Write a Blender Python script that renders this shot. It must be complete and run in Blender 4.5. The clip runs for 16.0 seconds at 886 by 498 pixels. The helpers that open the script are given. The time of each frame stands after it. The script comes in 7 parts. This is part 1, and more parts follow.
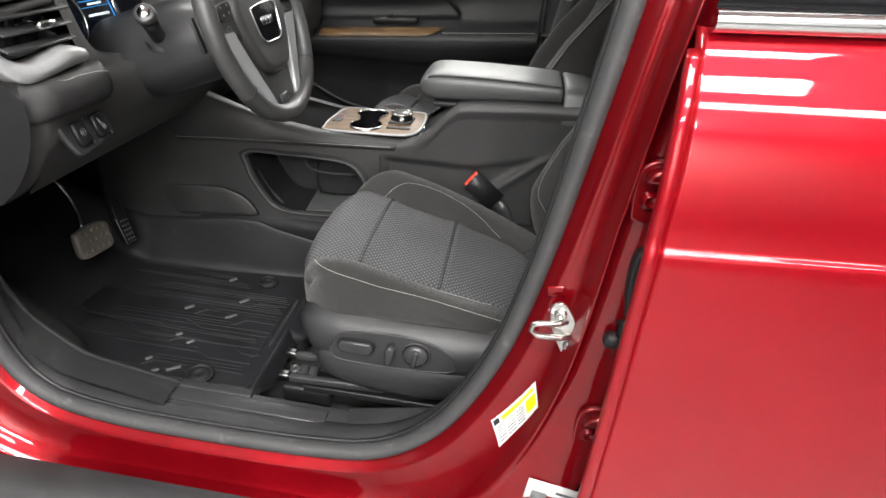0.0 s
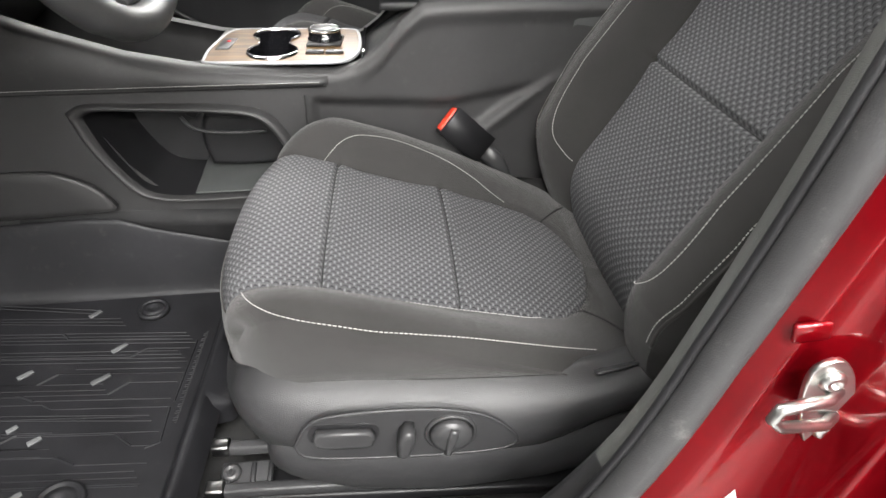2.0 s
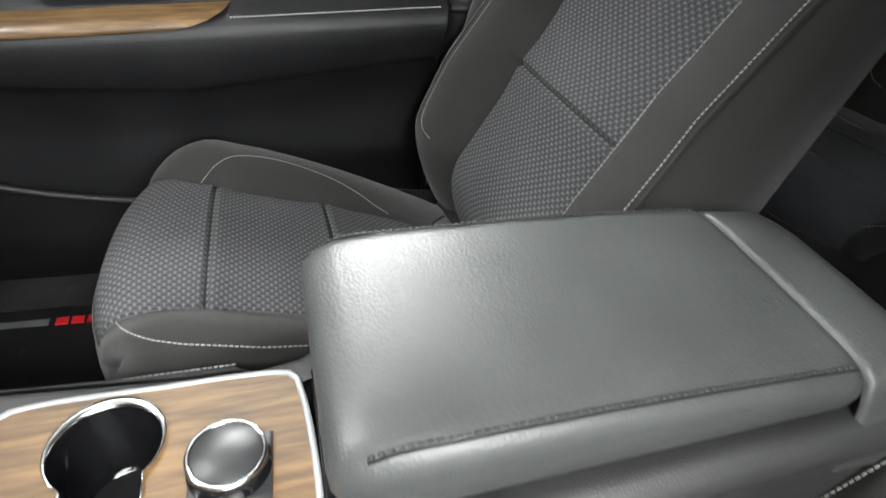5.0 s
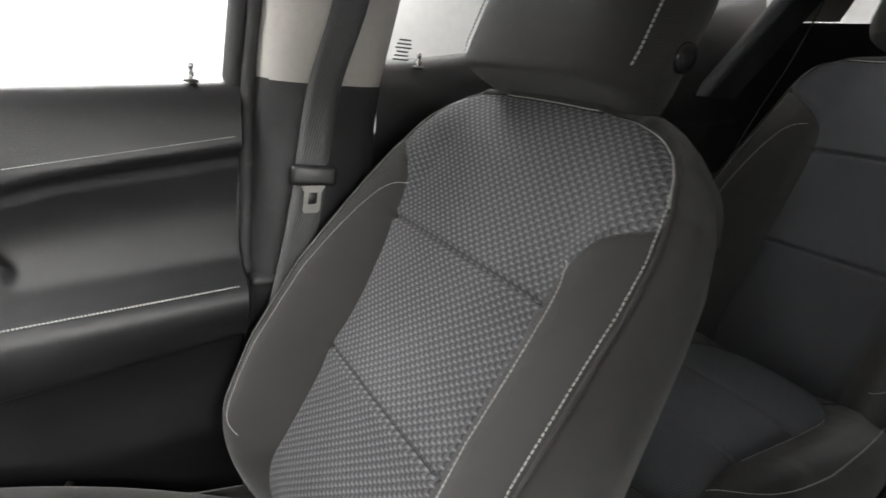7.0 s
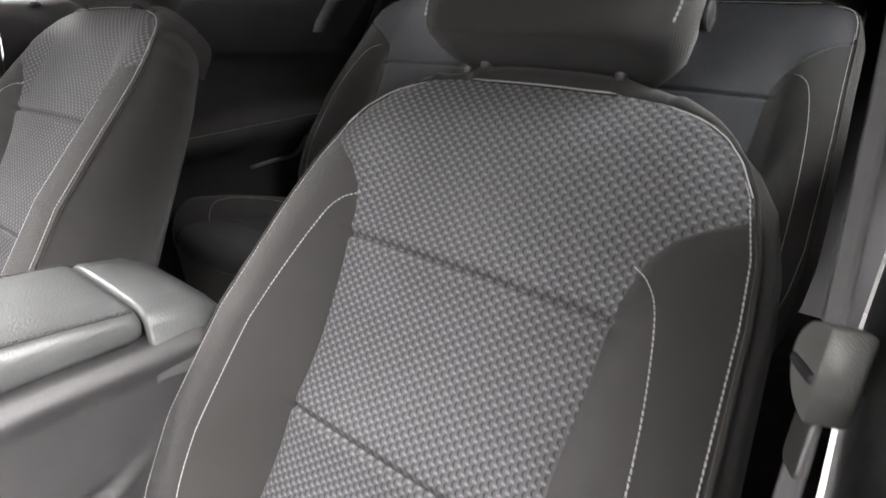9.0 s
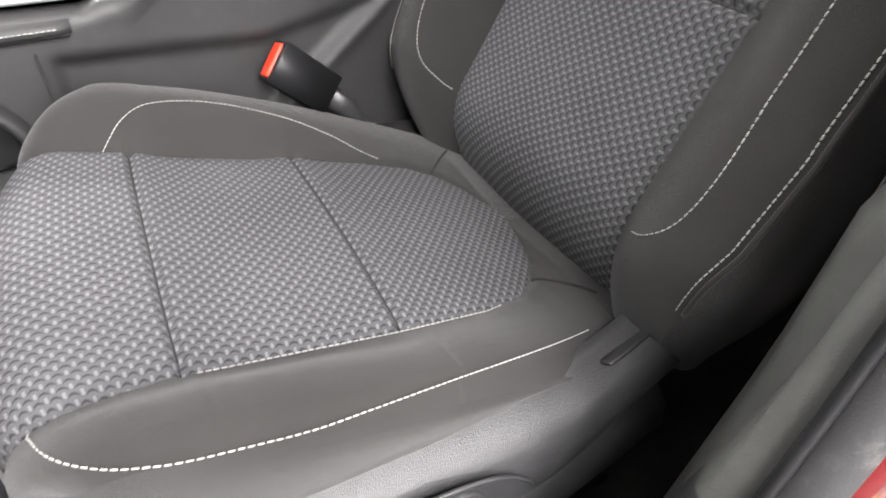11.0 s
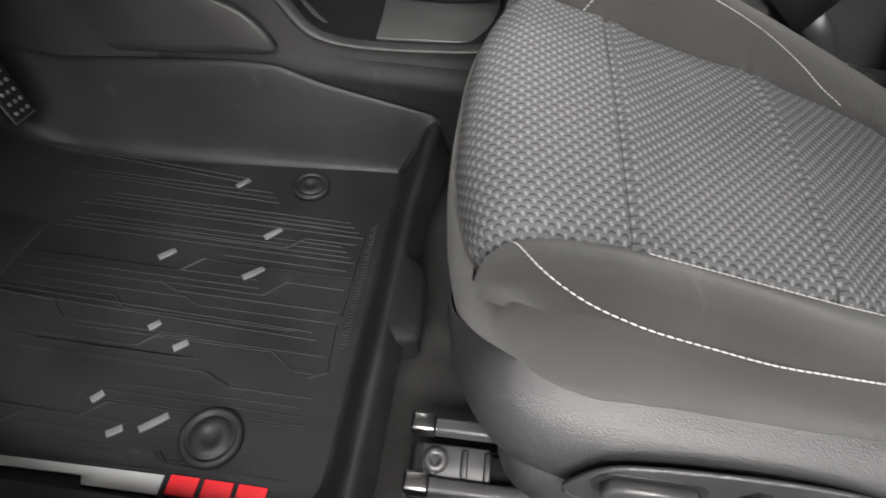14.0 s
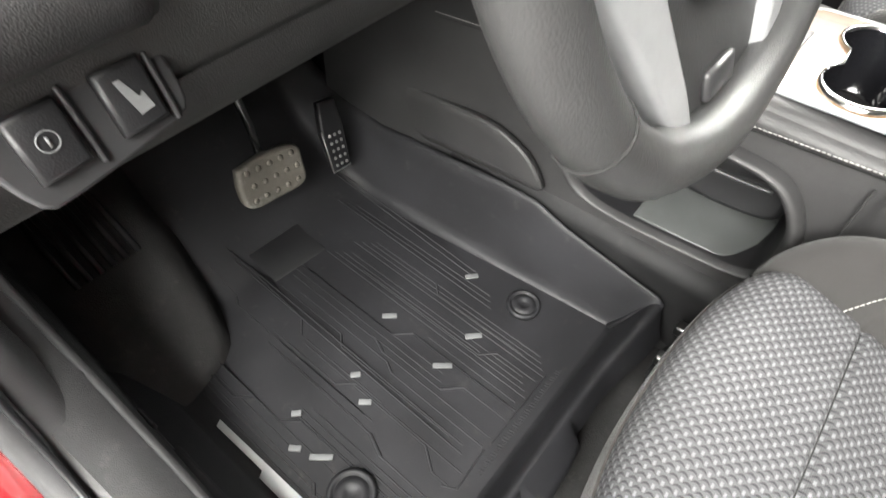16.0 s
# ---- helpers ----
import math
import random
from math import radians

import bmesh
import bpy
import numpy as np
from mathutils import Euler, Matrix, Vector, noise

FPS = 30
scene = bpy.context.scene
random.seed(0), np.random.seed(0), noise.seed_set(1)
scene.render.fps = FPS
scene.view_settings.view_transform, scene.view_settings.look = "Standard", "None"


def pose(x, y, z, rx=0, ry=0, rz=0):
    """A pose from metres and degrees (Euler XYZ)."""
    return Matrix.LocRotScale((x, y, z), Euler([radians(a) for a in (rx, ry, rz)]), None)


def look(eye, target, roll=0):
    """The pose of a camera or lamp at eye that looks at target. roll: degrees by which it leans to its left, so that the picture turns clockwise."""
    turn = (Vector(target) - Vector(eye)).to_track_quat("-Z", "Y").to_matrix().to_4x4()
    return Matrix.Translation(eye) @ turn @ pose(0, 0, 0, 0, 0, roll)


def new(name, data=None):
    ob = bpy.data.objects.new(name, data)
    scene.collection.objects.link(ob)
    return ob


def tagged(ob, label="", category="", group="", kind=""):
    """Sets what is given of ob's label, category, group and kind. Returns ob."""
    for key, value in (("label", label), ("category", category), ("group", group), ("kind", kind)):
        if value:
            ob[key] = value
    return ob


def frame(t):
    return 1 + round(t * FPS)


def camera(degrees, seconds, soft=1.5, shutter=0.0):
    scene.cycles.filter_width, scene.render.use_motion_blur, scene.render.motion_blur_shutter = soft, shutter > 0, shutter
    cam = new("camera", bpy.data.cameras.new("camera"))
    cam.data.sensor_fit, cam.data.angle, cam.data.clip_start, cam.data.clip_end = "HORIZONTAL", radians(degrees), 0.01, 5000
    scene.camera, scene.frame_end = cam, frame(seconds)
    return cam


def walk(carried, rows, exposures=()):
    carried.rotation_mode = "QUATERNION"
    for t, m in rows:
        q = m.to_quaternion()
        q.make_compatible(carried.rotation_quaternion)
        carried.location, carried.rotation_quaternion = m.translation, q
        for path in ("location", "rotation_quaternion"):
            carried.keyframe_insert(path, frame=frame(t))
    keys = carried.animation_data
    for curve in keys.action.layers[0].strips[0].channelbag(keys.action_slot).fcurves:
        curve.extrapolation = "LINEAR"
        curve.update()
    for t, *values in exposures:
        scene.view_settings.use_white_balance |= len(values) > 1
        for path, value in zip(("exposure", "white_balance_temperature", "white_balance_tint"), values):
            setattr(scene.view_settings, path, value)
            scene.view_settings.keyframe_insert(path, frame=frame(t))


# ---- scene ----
cam = camera(75.11, 16.0, shutter=0.2)
# seconds, eye, target, roll
PATH = [
    (0.0, (0.4247, -1.4503, 0.8925), (0.3422, -0.5892, 0.3907), 4.99),
    (0.5, (0.3570, -1.3301, 0.8225), (0.2943, -0.4662, 0.3226), 5.11),
    (1.0, (0.3303, -1.2119, 0.7654), (0.3055, -0.3422, 0.2724), 4.76),
    (1.5, (0.2940, -1.1127, 0.7266), (0.3307, -0.2559, 0.2124), 4.41),
    (2.0, (0.2421, -1.0363, 0.7046), (0.3510, -0.2227, 0.1334), 4.48),
    (2.5, (0.2260, -0.9568, 0.7125), (0.3851, -0.1689, 0.1176), 4.51),
    (3.0, (0.2379, -0.8365, 0.7320), (0.4116, -0.0666, 0.1179), 4.78),
    (3.5, (0.2314, -0.7418, 0.7638), (0.4100, 0.0297, 0.1531), 4.87),
    (3.7, (0.2304, -0.6939, 0.7883), (0.4115, 0.0709, 0.1701), 5.09),
    (5.8, (0.1679, -0.0648, 0.8395), (0.4925, 0.6674, 0.2408), 10.32),
    (6.0, (0.2410, -0.0571, 0.8688), (0.5306, 0.6901, 0.2705), 7.83),
    (6.5, (0.2689, -0.0564, 0.9304), (0.6726, 0.7418, 0.4834), 7.27),
    (7.0, (0.3014, -0.1067, 0.9347), (0.8128, 0.6807, 0.5906), 7.40),
    (7.5, (0.3282, -0.2468, 0.9073), (0.9391, 0.4825, 0.5992), 6.87),
    (8.0, (0.3526, -0.4173, 0.8972), (1.0530, 0.2350, 0.6073), 6.30),
    (8.5, (0.3310, -0.5684, 0.9062), (1.0890, 0.0187, 0.6219), 6.09),
    (9.0, (0.2876, -0.6783, 0.8543), (1.0472, -0.1133, 0.5319), 4.86),
    (9.5, (0.2473, -0.7535, 0.7741), (0.9584, -0.1732, 0.3771), 4.15),
    (10.0, (0.2298, -0.7839, 0.7040), (0.8627, -0.1761, 0.2243), 4.06),
    (10.2, (0.2161, -0.7947, 0.6771), (0.8097, -0.1734, 0.1656), 4.05),
    (12.3, (0.1888, -0.8180, 0.5617), (0.3466, -0.1592, -0.1739), 5.62),
    (12.5, (0.1976, -0.8175, 0.5668), (0.3381, -0.1620, -0.1753), 5.62),
    (13.0, (0.1890, -0.8183, 0.5816), (0.2889, -0.1680, -0.1715), 5.67),
    (13.5, (0.1278, -0.8036, 0.5873), (0.1842, -0.1540, -0.1710), 5.88),
    (14.0, (0.0645, -0.7936, 0.5773), (0.0358, -0.1477, -0.1856), 5.63),
    (14.5, (0.0300, -0.7672, 0.5886), (-0.1221, -0.1590, -0.1905), 4.62),
    (15.0, (0.0398, -0.7272, 0.6097), (-0.1995, -0.1668, -0.1832), 3.87),
    (15.5, (0.0496, -0.7072, 0.6618), (-0.2727, -0.1990, -0.1369), 3.16),
    (16.0, (0.0425, -0.6931, 0.7451), (-0.3368, -0.1975, -0.0363), 2.93),
]
EXPOSURES = [(0.0, -0.3, 6500, 10), (0.5, -0.05, 6500, 10), (1.5, 0.27, 6500, 10), (2.5, 0.2, 6500, 10), (3.5, 0.08, 6450, 9), (5.8, 0.8, 6250, 7), (6.0, 0.9, 6250, 7), (6.5, 1.18, 6350, 8), (7.0, 0.92, 6450, 10), (7.5, 0.7, 6450, 11), (8.0, 1.45, 6500, 13),
             (8.5, 1.6, 6500, 14), (9.0, 1.45, 6500, 14), (10.0, 1.1, 6500, 14), (12.3, 0.1, 6400, 13), (12.5, 0.1, 6400, 13), (13.5, 0.0, 6450, 12), (14.0, 0.05, 6550, 10), (14.5, 0.35, 6600, 8), (15.0, 0.65, 6600, 8), (16.0, 1.05, 6600, 8)]
walk(cam, [(t, look(e, a, r)) for t, e, a, r in PATH], EXPOSURES)

# ---- world and light: a white showroom with strip lights ----
world = bpy.data.worlds.new("world")
scene.world = world
world.use_nodes = True
wbg = world.node_tree.nodes["Background"]
wbg.inputs["Color"].default_value = (0.9, 0.95, 1.0, 1)
wbg.inputs["Strength"].default_value = 0.35

FLOOR_Z = -0.46   # showroom floor below the cabin floor
CEIL_Z = 2.75


def area_lamp(name, eye, target, sx, sy, power, color=(1, 1, 1)):
    data = bpy.data.lights.new(name, "AREA")
    data.shape, data.size, data.size_y, data.energy, data.color = "RECTANGLE", sx, sy, power, color
    ob = new(name, data)
    ob.matrix_world = look(eye, target)
    return ob


STRIPS = ((1.3, -3.3, 150), (0.4, -2.2, 190), (-0.3, 2.4, 40), (-2.4, 0.5, 125), (3.4, 0.0, 20), (0.4, -4.6, 330), (0.5, 4.0, 280))
for lx, ly, pw in STRIPS:
    area_lamp("strip_lamp_light", (lx, ly, CEIL_Z - 0.1), (lx, ly, 0), 2.4, 0.5, pw, (1.0, 0.985, 0.96))

# ---- materials ----


def nodes_of(m):
    m.use_nodes = True
    nt = m.node_tree
    return nt, nt.nodes, nt.links, nt.nodes["Principled BSDF"]


def mth(nt, op, a, b=None, c=None):
    n = nt.nodes.new("ShaderNodeMath")
    n.operation = op
    for i, val in enumerate((a, b, c)):
        if val is None:
            continue
        if isinstance(val, (int, float)):
            n.inputs[i].default_value = val
        else:
            nt.links.new(val, n.inputs[i])
    return n.outputs[0]


def smooth(nt, val, lo, hi):
    n = nt.nodes.new("ShaderNodeMapRange")
    n.interpolation_type = "SMOOTHSTEP"
    nt.links.new(val, n.inputs["Value"])
    n.inputs["From Min"].default_value, n.inputs["From Max"].default_value = lo, hi
    return n.outputs["Result"]


def mixc(nt, fac, a, b):
    n = nt.nodes.new("ShaderNodeMix")
    n.data_type = "RGBA"
    if isinstance(fac, float):
        n.inputs[0].default_value = fac
    else:
        nt.links.new(fac, n.inputs[0])
    for k, v in ((6, a), (7, b)):
        if isinstance(v, tuple):
            n.inputs[k].default_value = (*v[:3], 1)
        else:
            nt.links.new(v, n.inputs[k])
    return n.outputs[2]


def noise_tex(nt, coord, scale, detail=3.0, rough=0.55, kind="noise"):
    n = nt.nodes.new("ShaderNodeTexVoronoi" if kind == "voronoi" else "ShaderNodeTexNoise")
    nt.links.new(coord, n.inputs["Vector"])
    n.inputs["Scale"].default_value = scale
    if kind == "noise":
        n.inputs["Detail"].default_value, n.inputs["Roughness"].default_value = detail, rough
        return n.outputs["Fac"]
    return n.outputs["Distance"]


def surface(name, color, rough=0.5, metal=0.0, spec=0.5, var=0.18, var_scale=9.0, fine=0.1, grain=0.0, grain_scale=700.0,
            grain_kind="voronoi", coat=0.0, rough_var=0.08, dust=0.0):
    """A procedural surface: broad stains, fine mottling, grain relief and uneven gloss, in metres of the object."""
    m = bpy.data.materials.new(name)
    nt, ns, ln, b = nodes_of(m)
    co = ns.new("ShaderNodeTexCoord").outputs["Object"]
    broad = noise_tex(nt, co, var_scale, 4.0)
    small = noise_tex(nt, co, var_scale * 14, 3.0)
    dark, light = tuple(c * (1 - var) for c in color), tuple(min(1, c * (1 + var)) for c in color)
    base = mixc(nt, smooth(nt, broad, 0.3, 0.7), dark, light)
    dk = tuple(c * (1 - fine) for c in color)
    base = mixc(nt, mth(nt, "MULTIPLY", smooth(nt, small, 0.35, 0.75), 0.5), base, dk)
    if dust:
        specks = smooth(nt, noise_tex(nt, co, 38.0, 6.0, 0.7), 0.56, 0.78)
        base = mixc(nt, mth(nt, "MULTIPLY", specks, dust), base, (0.32, 0.31, 0.29))
    ln.new(base, b.inputs["Base Color"])
    b.inputs["Metallic"].default_value = metal
    b.inputs["Specular IOR Level"].default_value = spec
    ln.new(mth(nt, "ADD", mth(nt, "MULTIPLY", mth(nt, "SUBTRACT", broad, 0.5), rough_var * 2), rough), b.inputs["Roughness"])
    if coat:
        b.inputs["Coat Weight"].default_value, b.inputs["Coat Roughness"].default_value = coat, 0.04
    if grain:
        g = noise_tex(nt, co, grain_scale, 2.0, kind=grain_kind)
        bump = ns.new("ShaderNodeBump")
        bump.inputs["Strength"].default_value, bump.inputs["Distance"].default_value = grain, 0.0006
        ln.new(g, bump.inputs["Height"])
        ln.new(bump.outputs[0], b.inputs["Normal"])
    return m


def knit_surface(name, ground, light, dark, pu=0.0103, pv=0.0124):
    """Honeycomb knit: rows of pale knots and dark hollows, staggered; reads the cloth's own u, v in metres."""
    m = bpy.data.materials.new(name)
    nt, ns, ln, b = nodes_of(m)
    uv = ns.new("ShaderNodeUVMap")
    uv.uv_map = "cloth"
    sep = ns.new("ShaderNodeSeparateXYZ")
    ln.new(uv.outputs[0], sep.inputs[0])
    u, v = mth(nt, "DIVIDE", sep.outputs[0], pu), mth(nt, "DIVIDE", sep.outputs[1], pv)

    def spots(du, dv, ru, rv, soft, arch=0.0):
        fu = mth(nt, "SUBTRACT", mth(nt, "FRACT", mth(nt, "ADD", u, du + 100.0)), 0.5)
        fv = mth(nt, "SUBTRACT", mth(nt, "FRACT", mth(nt, "ADD", v, dv + 100.0)), 0.5)
        if arch:
            fv = mth(nt, "ADD", fv, mth(nt, "MULTIPLY", mth(nt, "MULTIPLY", fu, fu), arch))
        d = mth(nt, "SQRT", mth(nt, "ADD", mth(nt, "POWER", mth(nt, "DIVIDE", mth(nt, "ABSOLUTE", fu), ru), 2.0),
                                mth(nt, "POWER", mth(nt, "DIVIDE", mth(nt, "ABSOLUTE", fv), rv), 2.0)))
        return mth(nt, "SUBTRACT", 1.0, smooth(nt, d, 1 - soft, 1 + soft))

    def blocks(du, dv, ru, rv, soft):
        fu = mth(nt, "ABSOLUTE", mth(nt, "SUBTRACT", mth(nt, "FRACT", mth(nt, "ADD", u, du + 100.0)), 0.5))
        fv = mth(nt, "ABSOLUTE", mth(nt, "SUBTRACT", mth(nt, "FRACT", mth(nt, "ADD", v, dv + 100.0)), 0.5))
        d = mth(nt, "MAXIMUM", mth(nt, "DIVIDE", fu, ru), mth(nt, "DIVIDE", fv, rv))
        return mth(nt, "SUBTRACT", 1.0, smooth(nt, d, 1 - soft, 1 + soft))

    knots = mth(nt, "MAXIMUM", blocks(0, 0, 0.105, 0.17, 0.3), blocks(0.5, 0.5, 0.105, 0.17, 0.3))
    hollows = mth(nt, "MAXIMUM", spots(0.5, 0.0, 0.35, 0.08, 0.55, 1.5), spots(0.0, 0.5, 0.35, 0.08, 0.55, 1.5))
    rib = mth(nt, "ADD", mth(nt, "MULTIPLY", mth(nt, "SINE", mth(nt, "MULTIPLY", sep.outputs[0], 6.2832 / 0.00095)), 0.5), 0.5)
    check = mth(nt, "ADD", mth(nt, "MULTIPLY", mth(nt, "SINE", mth(nt, "MULTIPLY", sep.outputs[1], 6.2832 / 0.0011)), 0.5), 0.5)
    co = ns.new("ShaderNodeTexCoord").outputs["Object"]
    wear = smooth(nt, noise_tex(nt, co, 7.0, 4.0), 0.3, 0.75)
    yarn = noise_tex(nt, co, 900.0, 2.0)
    base = mixc(nt, wear, ground, tuple(c * 1.25 for c in ground))
    base = mixc(nt, mth(nt, "MULTIPLY", rib, 0.30), base, dark)
    base = mixc(nt, mth(nt, "MULTIPLY", hollows, mth(nt, "ADD", 0.72, mth(nt, "MULTIPLY", rib, 0.28))), base, dark)
    base = mixc(nt, mth(nt, "MULTIPLY", knots, mth(nt, "ADD", 0.30, mth(nt, "MULTIPLY", mth(nt, "ADD", yarn, mth(nt, "MULTIPLY", rib, check)), 0.55))), base, light)
    ln.new(base, b.inputs["Base Color"])
    b.inputs["Roughness"].default_value = 0.85
    b.inputs["Specular IOR Level"].default_value = 0.25
    bump = ns.new("ShaderNodeBump")
    bump.inputs["Strength"].default_value, bump.inputs["Distance"].default_value = 0.22, 0.0010
    hgt = mth(nt, "ADD", mth(nt, "SUBTRACT", knots, mth(nt, "MULTIPLY", hollows, 1.0)), mth(nt, "MULTIPLY", yarn, 0.35))
    ln.new(hgt, bump.inputs["Height"])
    ln.new(bump.outputs[0], b.inputs["Normal"])
    return m


def woven_surface(name, color, rib=0.0011, sheen=0.15):
    """Plain twill cloth with fine ribs along u."""
    m = bpy.data.materials.new(name)
    nt, ns, ln, b = nodes_of(m)
    uv = ns.new("ShaderNodeUVMap")
    uv.uv_map = "cloth"
    sep = ns.new("ShaderNodeSeparateXYZ")
    ln.new(uv.outputs[0], sep.inputs[0])
    line = mth(nt, "SINE", mth(nt, "MULTIPLY", mth(nt, "ADD", sep.outputs[1], mth(nt, "MULTIPLY", sep.outputs[0], 0.35)), 6.2832 / rib))
    co = ns.new("ShaderNodeTexCoord").outputs["Object"]
    wear = smooth(nt, noise_tex(nt, co, 6.0, 5.0, 0.6), 0.3, 0.75)
    fuzz = noise_tex(nt, co, 420.0, 3.0)
    base = mixc(nt, wear, tuple(c * 0.85 for c in color), tuple(c * 1.2 for c in color))
    base = mixc(nt, mth(nt, "MULTIPLY", fuzz, 0.35), base, tuple(c * 1.6 for c in color))
    base = mixc(nt, mth(nt, "MULTIPLY", mth(nt, "ADD", line, 1.0), 0.2), base, tuple(c * 0.5 for c in color))
    ln.new(base, b.inputs["Base Color"])
    b.inputs["Roughness"].default_value, b.inputs["Specular IOR Level"].default_value = 0.9, 0.2
    b.inputs["Sheen Weight"].default_value, b.inputs["Sheen Roughness"].default_value = sheen, 0.5
    bump = ns.new("ShaderNodeBump")
    bump.inputs["Strength"].default_value, bump.inputs["Distance"].default_value = 0.35, 0.0004
    ln.new(mth(nt, "ADD", line, mth(nt, "MULTIPLY", fuzz, 1.5)), bump.inputs["Height"])
    ln.new(bump.outputs[0], b.inputs["Normal"])
    return m


def wood_surface(name):
    m = bpy.data.materials.new(name)
    nt, ns, ln, b = nodes_of(m)
    tc = ns.new("ShaderNodeTexCoord")
    mp = ns.new("ShaderNodeMapping")
    mp.inputs["Scale"].default_value = (6.0, 90.0, 90.0)
    ln.new(tc.outputs["Object"], mp.inputs["Vector"])
    g = noise_tex(nt, mp.outputs[0], 1.0, 5.0, 0.65)
    base = mixc(nt, smooth(nt, g, 0.3, 0.7), (0.055, 0.029, 0.011), (0.185, 0.108, 0.042))
    ln.new(base, b.inputs["Base Color"])
    b.inputs["Roughness"].default_value = 0.42
    b.inputs["Coat Weight"].default_value = 0.22
    return m


def glass_surface(name, tint=(0.9, 0.95, 0.93)):
    m = bpy.data.materials.new(name)
    nt, ns, ln, b = nodes_of(m)
    b.inputs["Base Color"].default_value = (*tint, 1)
    b.inputs["Roughness"].default_value, b.inputs["Transmission Weight"].default_value, b.inputs["IOR"].default_value = 0.0, 1.0, 1.05
    return m


def glow_surface(name, color, strength):
    m = bpy.data.materials.new(name)
    nt, ns, ln, b = nodes_of(m)
    b.inputs["Base Color"].default_value = (*color, 1)
    b.inputs["Emission Color"].default_value = (*color, 1)
    b.inputs["Emission Strength"].default_value = strength
    return m


M_KNIT = knit_surface("knit_cloth", (0.074, 0.074, 0.077), (0.172, 0.175, 0.180), (0.018, 0.018, 0.020))
# second row: finer pattern, and darker tones that carry the shade of the rear
M_KNIT_REAR_SHADED = knit_surface("shaded_fine_rib_cloth", (0.040, 0.041, 0.045), (0.062, 0.064, 0.070), (0.016, 0.016, 0.018), 0.0065, 0.0050)
M_CLOTH = woven_surface("plain_cloth", (0.0262, 0.0251, 0.0244))
M_CLOTH_DARK = woven_surface("dark_cloth", (0.024, 0.022, 0.021))
M_THREAD = surface("thread", (0.34, 0.335, 0.32), 0.7, var=0.1)
# near-black colour standing in for the shade inside seams, joints and grooves
M_SEAM_SHADOW = surface("seam_shadow", (0.012, 0.012, 0.012), 0.9)
M_PLASTIC = surface("grained_plastic", (0.027, 0.027, 0.028), 0.40, grain=0.45, grain_scale=1000, dust=0.06)
M_PLASTIC_SMOOTH = surface("satin_plastic", (0.028, 0.028, 0.029), 0.34, grain=0.15, grain_scale=1500, dust=0.04)
# black plastic of the footwell, its colour lowered for the shade down there
M_PLASTIC_SHADED = surface("shaded_footwell_plastic", (0.0105, 0.0105, 0.011), 0.58, spec=0.22, grain=0.4, grain_scale=900, dust=0.05, var=0.25)
M_SOFT = surface("soft_trim", (0.025, 0.0246, 0.0250), 0.5, grain=0.4, grain_scale=900, dust=0.04)
M_DOOR = surface("door_trim", (0.0115, 0.0115, 0.0125), 0.42, spec=0.4, grain=0.4, grain_scale=800, dust=0.03)
M_DASH = surface("dash_trim", (0.044, 0.0435, 0.043), 0.5, grain=0.4, grain_scale=800, dust=0.03)
M_BLACK = surface("black_plastic", (0.010, 0.010, 0.011), 0.45, grain=0.2, grain_scale=800)
M_GLOSS = surface("gloss_black", (0.006, 0.006, 0.007), 0.08, var=0.05)
M_LEATHER = surface("leather_lid", (0.054, 0.0565, 0.056), 0.4, grain=0.35, grain_scale=420, var=0.12)
M_WHEEL = surface("wheel_leather", (0.038, 0.038, 0.038), 0.42, grain=0.25, grain_scale=900)
M_RUBBER = surface("mat_rubber", (0.0125, 0.0125, 0.0142), 0.54, spec=0.34, grain=0.3, grain_scale=1100, dust=0.07, var=0.3)
M_SEAL = surface("door_seal", (0.036, 0.036, 0.037), 0.6, grain=0.2, dust=0.22)
M_CARPET = surface("carpet", (0.033, 0.0325, 0.0325), 0.95, spec=0.1, grain=1.0, grain_scale=500, grain_kind="noise", var=0.35, dust=0.1)
M_RED = surface("red_paint", (0.33, 0.003, 0.010), 0.38, metal=0.65, spec=0.1, coat=1.0, var=0.05, rough_var=0.03)
# same body red, darkened in colour for the shade on jamb, sill and hinges
M_RED_SHADED = surface("shaded_red_paint", (0.21, 0.0012, 0.005), 0.38, metal=0.65, spec=0.1, coat=1.0, var=0.12, rough_var=0.05)
M_CHROME = surface("chrome", (0.82, 0.82, 0.82), 0.12, metal=1.0, var=0.05)
M_SATIN = surface("satin_silver", (0.22, 0.214, 0.20), 0.34, metal=0.35, var=0.06)
M_SATIN_GREY = surface("satin_grey", (0.32, 0.325, 0.33), 0.40, metal=0.3, var=0.06)
M_KNOB = surface("grey_knob", (0.034, 0.034, 0.035), 0.30, grain=0.1, grain_scale=1500)
M_STEEL = surface("zinc_steel", (0.62, 0.62, 0.60), 0.3, metal=1.0, var=0.2)
M_DARKSTEEL = surface("dark_steel", (0.20, 0.20, 0.20), 0.28, metal=1.0, var=0.3, dust=0.15)
M_PEDAL = surface("worn_pedal_rubber", (0.085, 0.078, 0.066), 0.7, grain=0.4, var=0.4, dust=0.5)
M_WOOD = wood_surface("walnut_trim")
M_BELT = woven_surface("belt_webbing", (0.075, 0.075, 0.076), rib=0.004, sheen=0.1)
M_PILLAR = surface("pale_pillar_trim", (0.46, 0.44, 0.41), 0.7, var=0.06, grain=0.2)
M_LINER = surface("headliner_cloth", (0.55, 0.53, 0.50), 0.95, var=0.05)
M_ORANGE = surface("red_button", (0.80, 0.055, 0.025), 0.4, var=0.05)
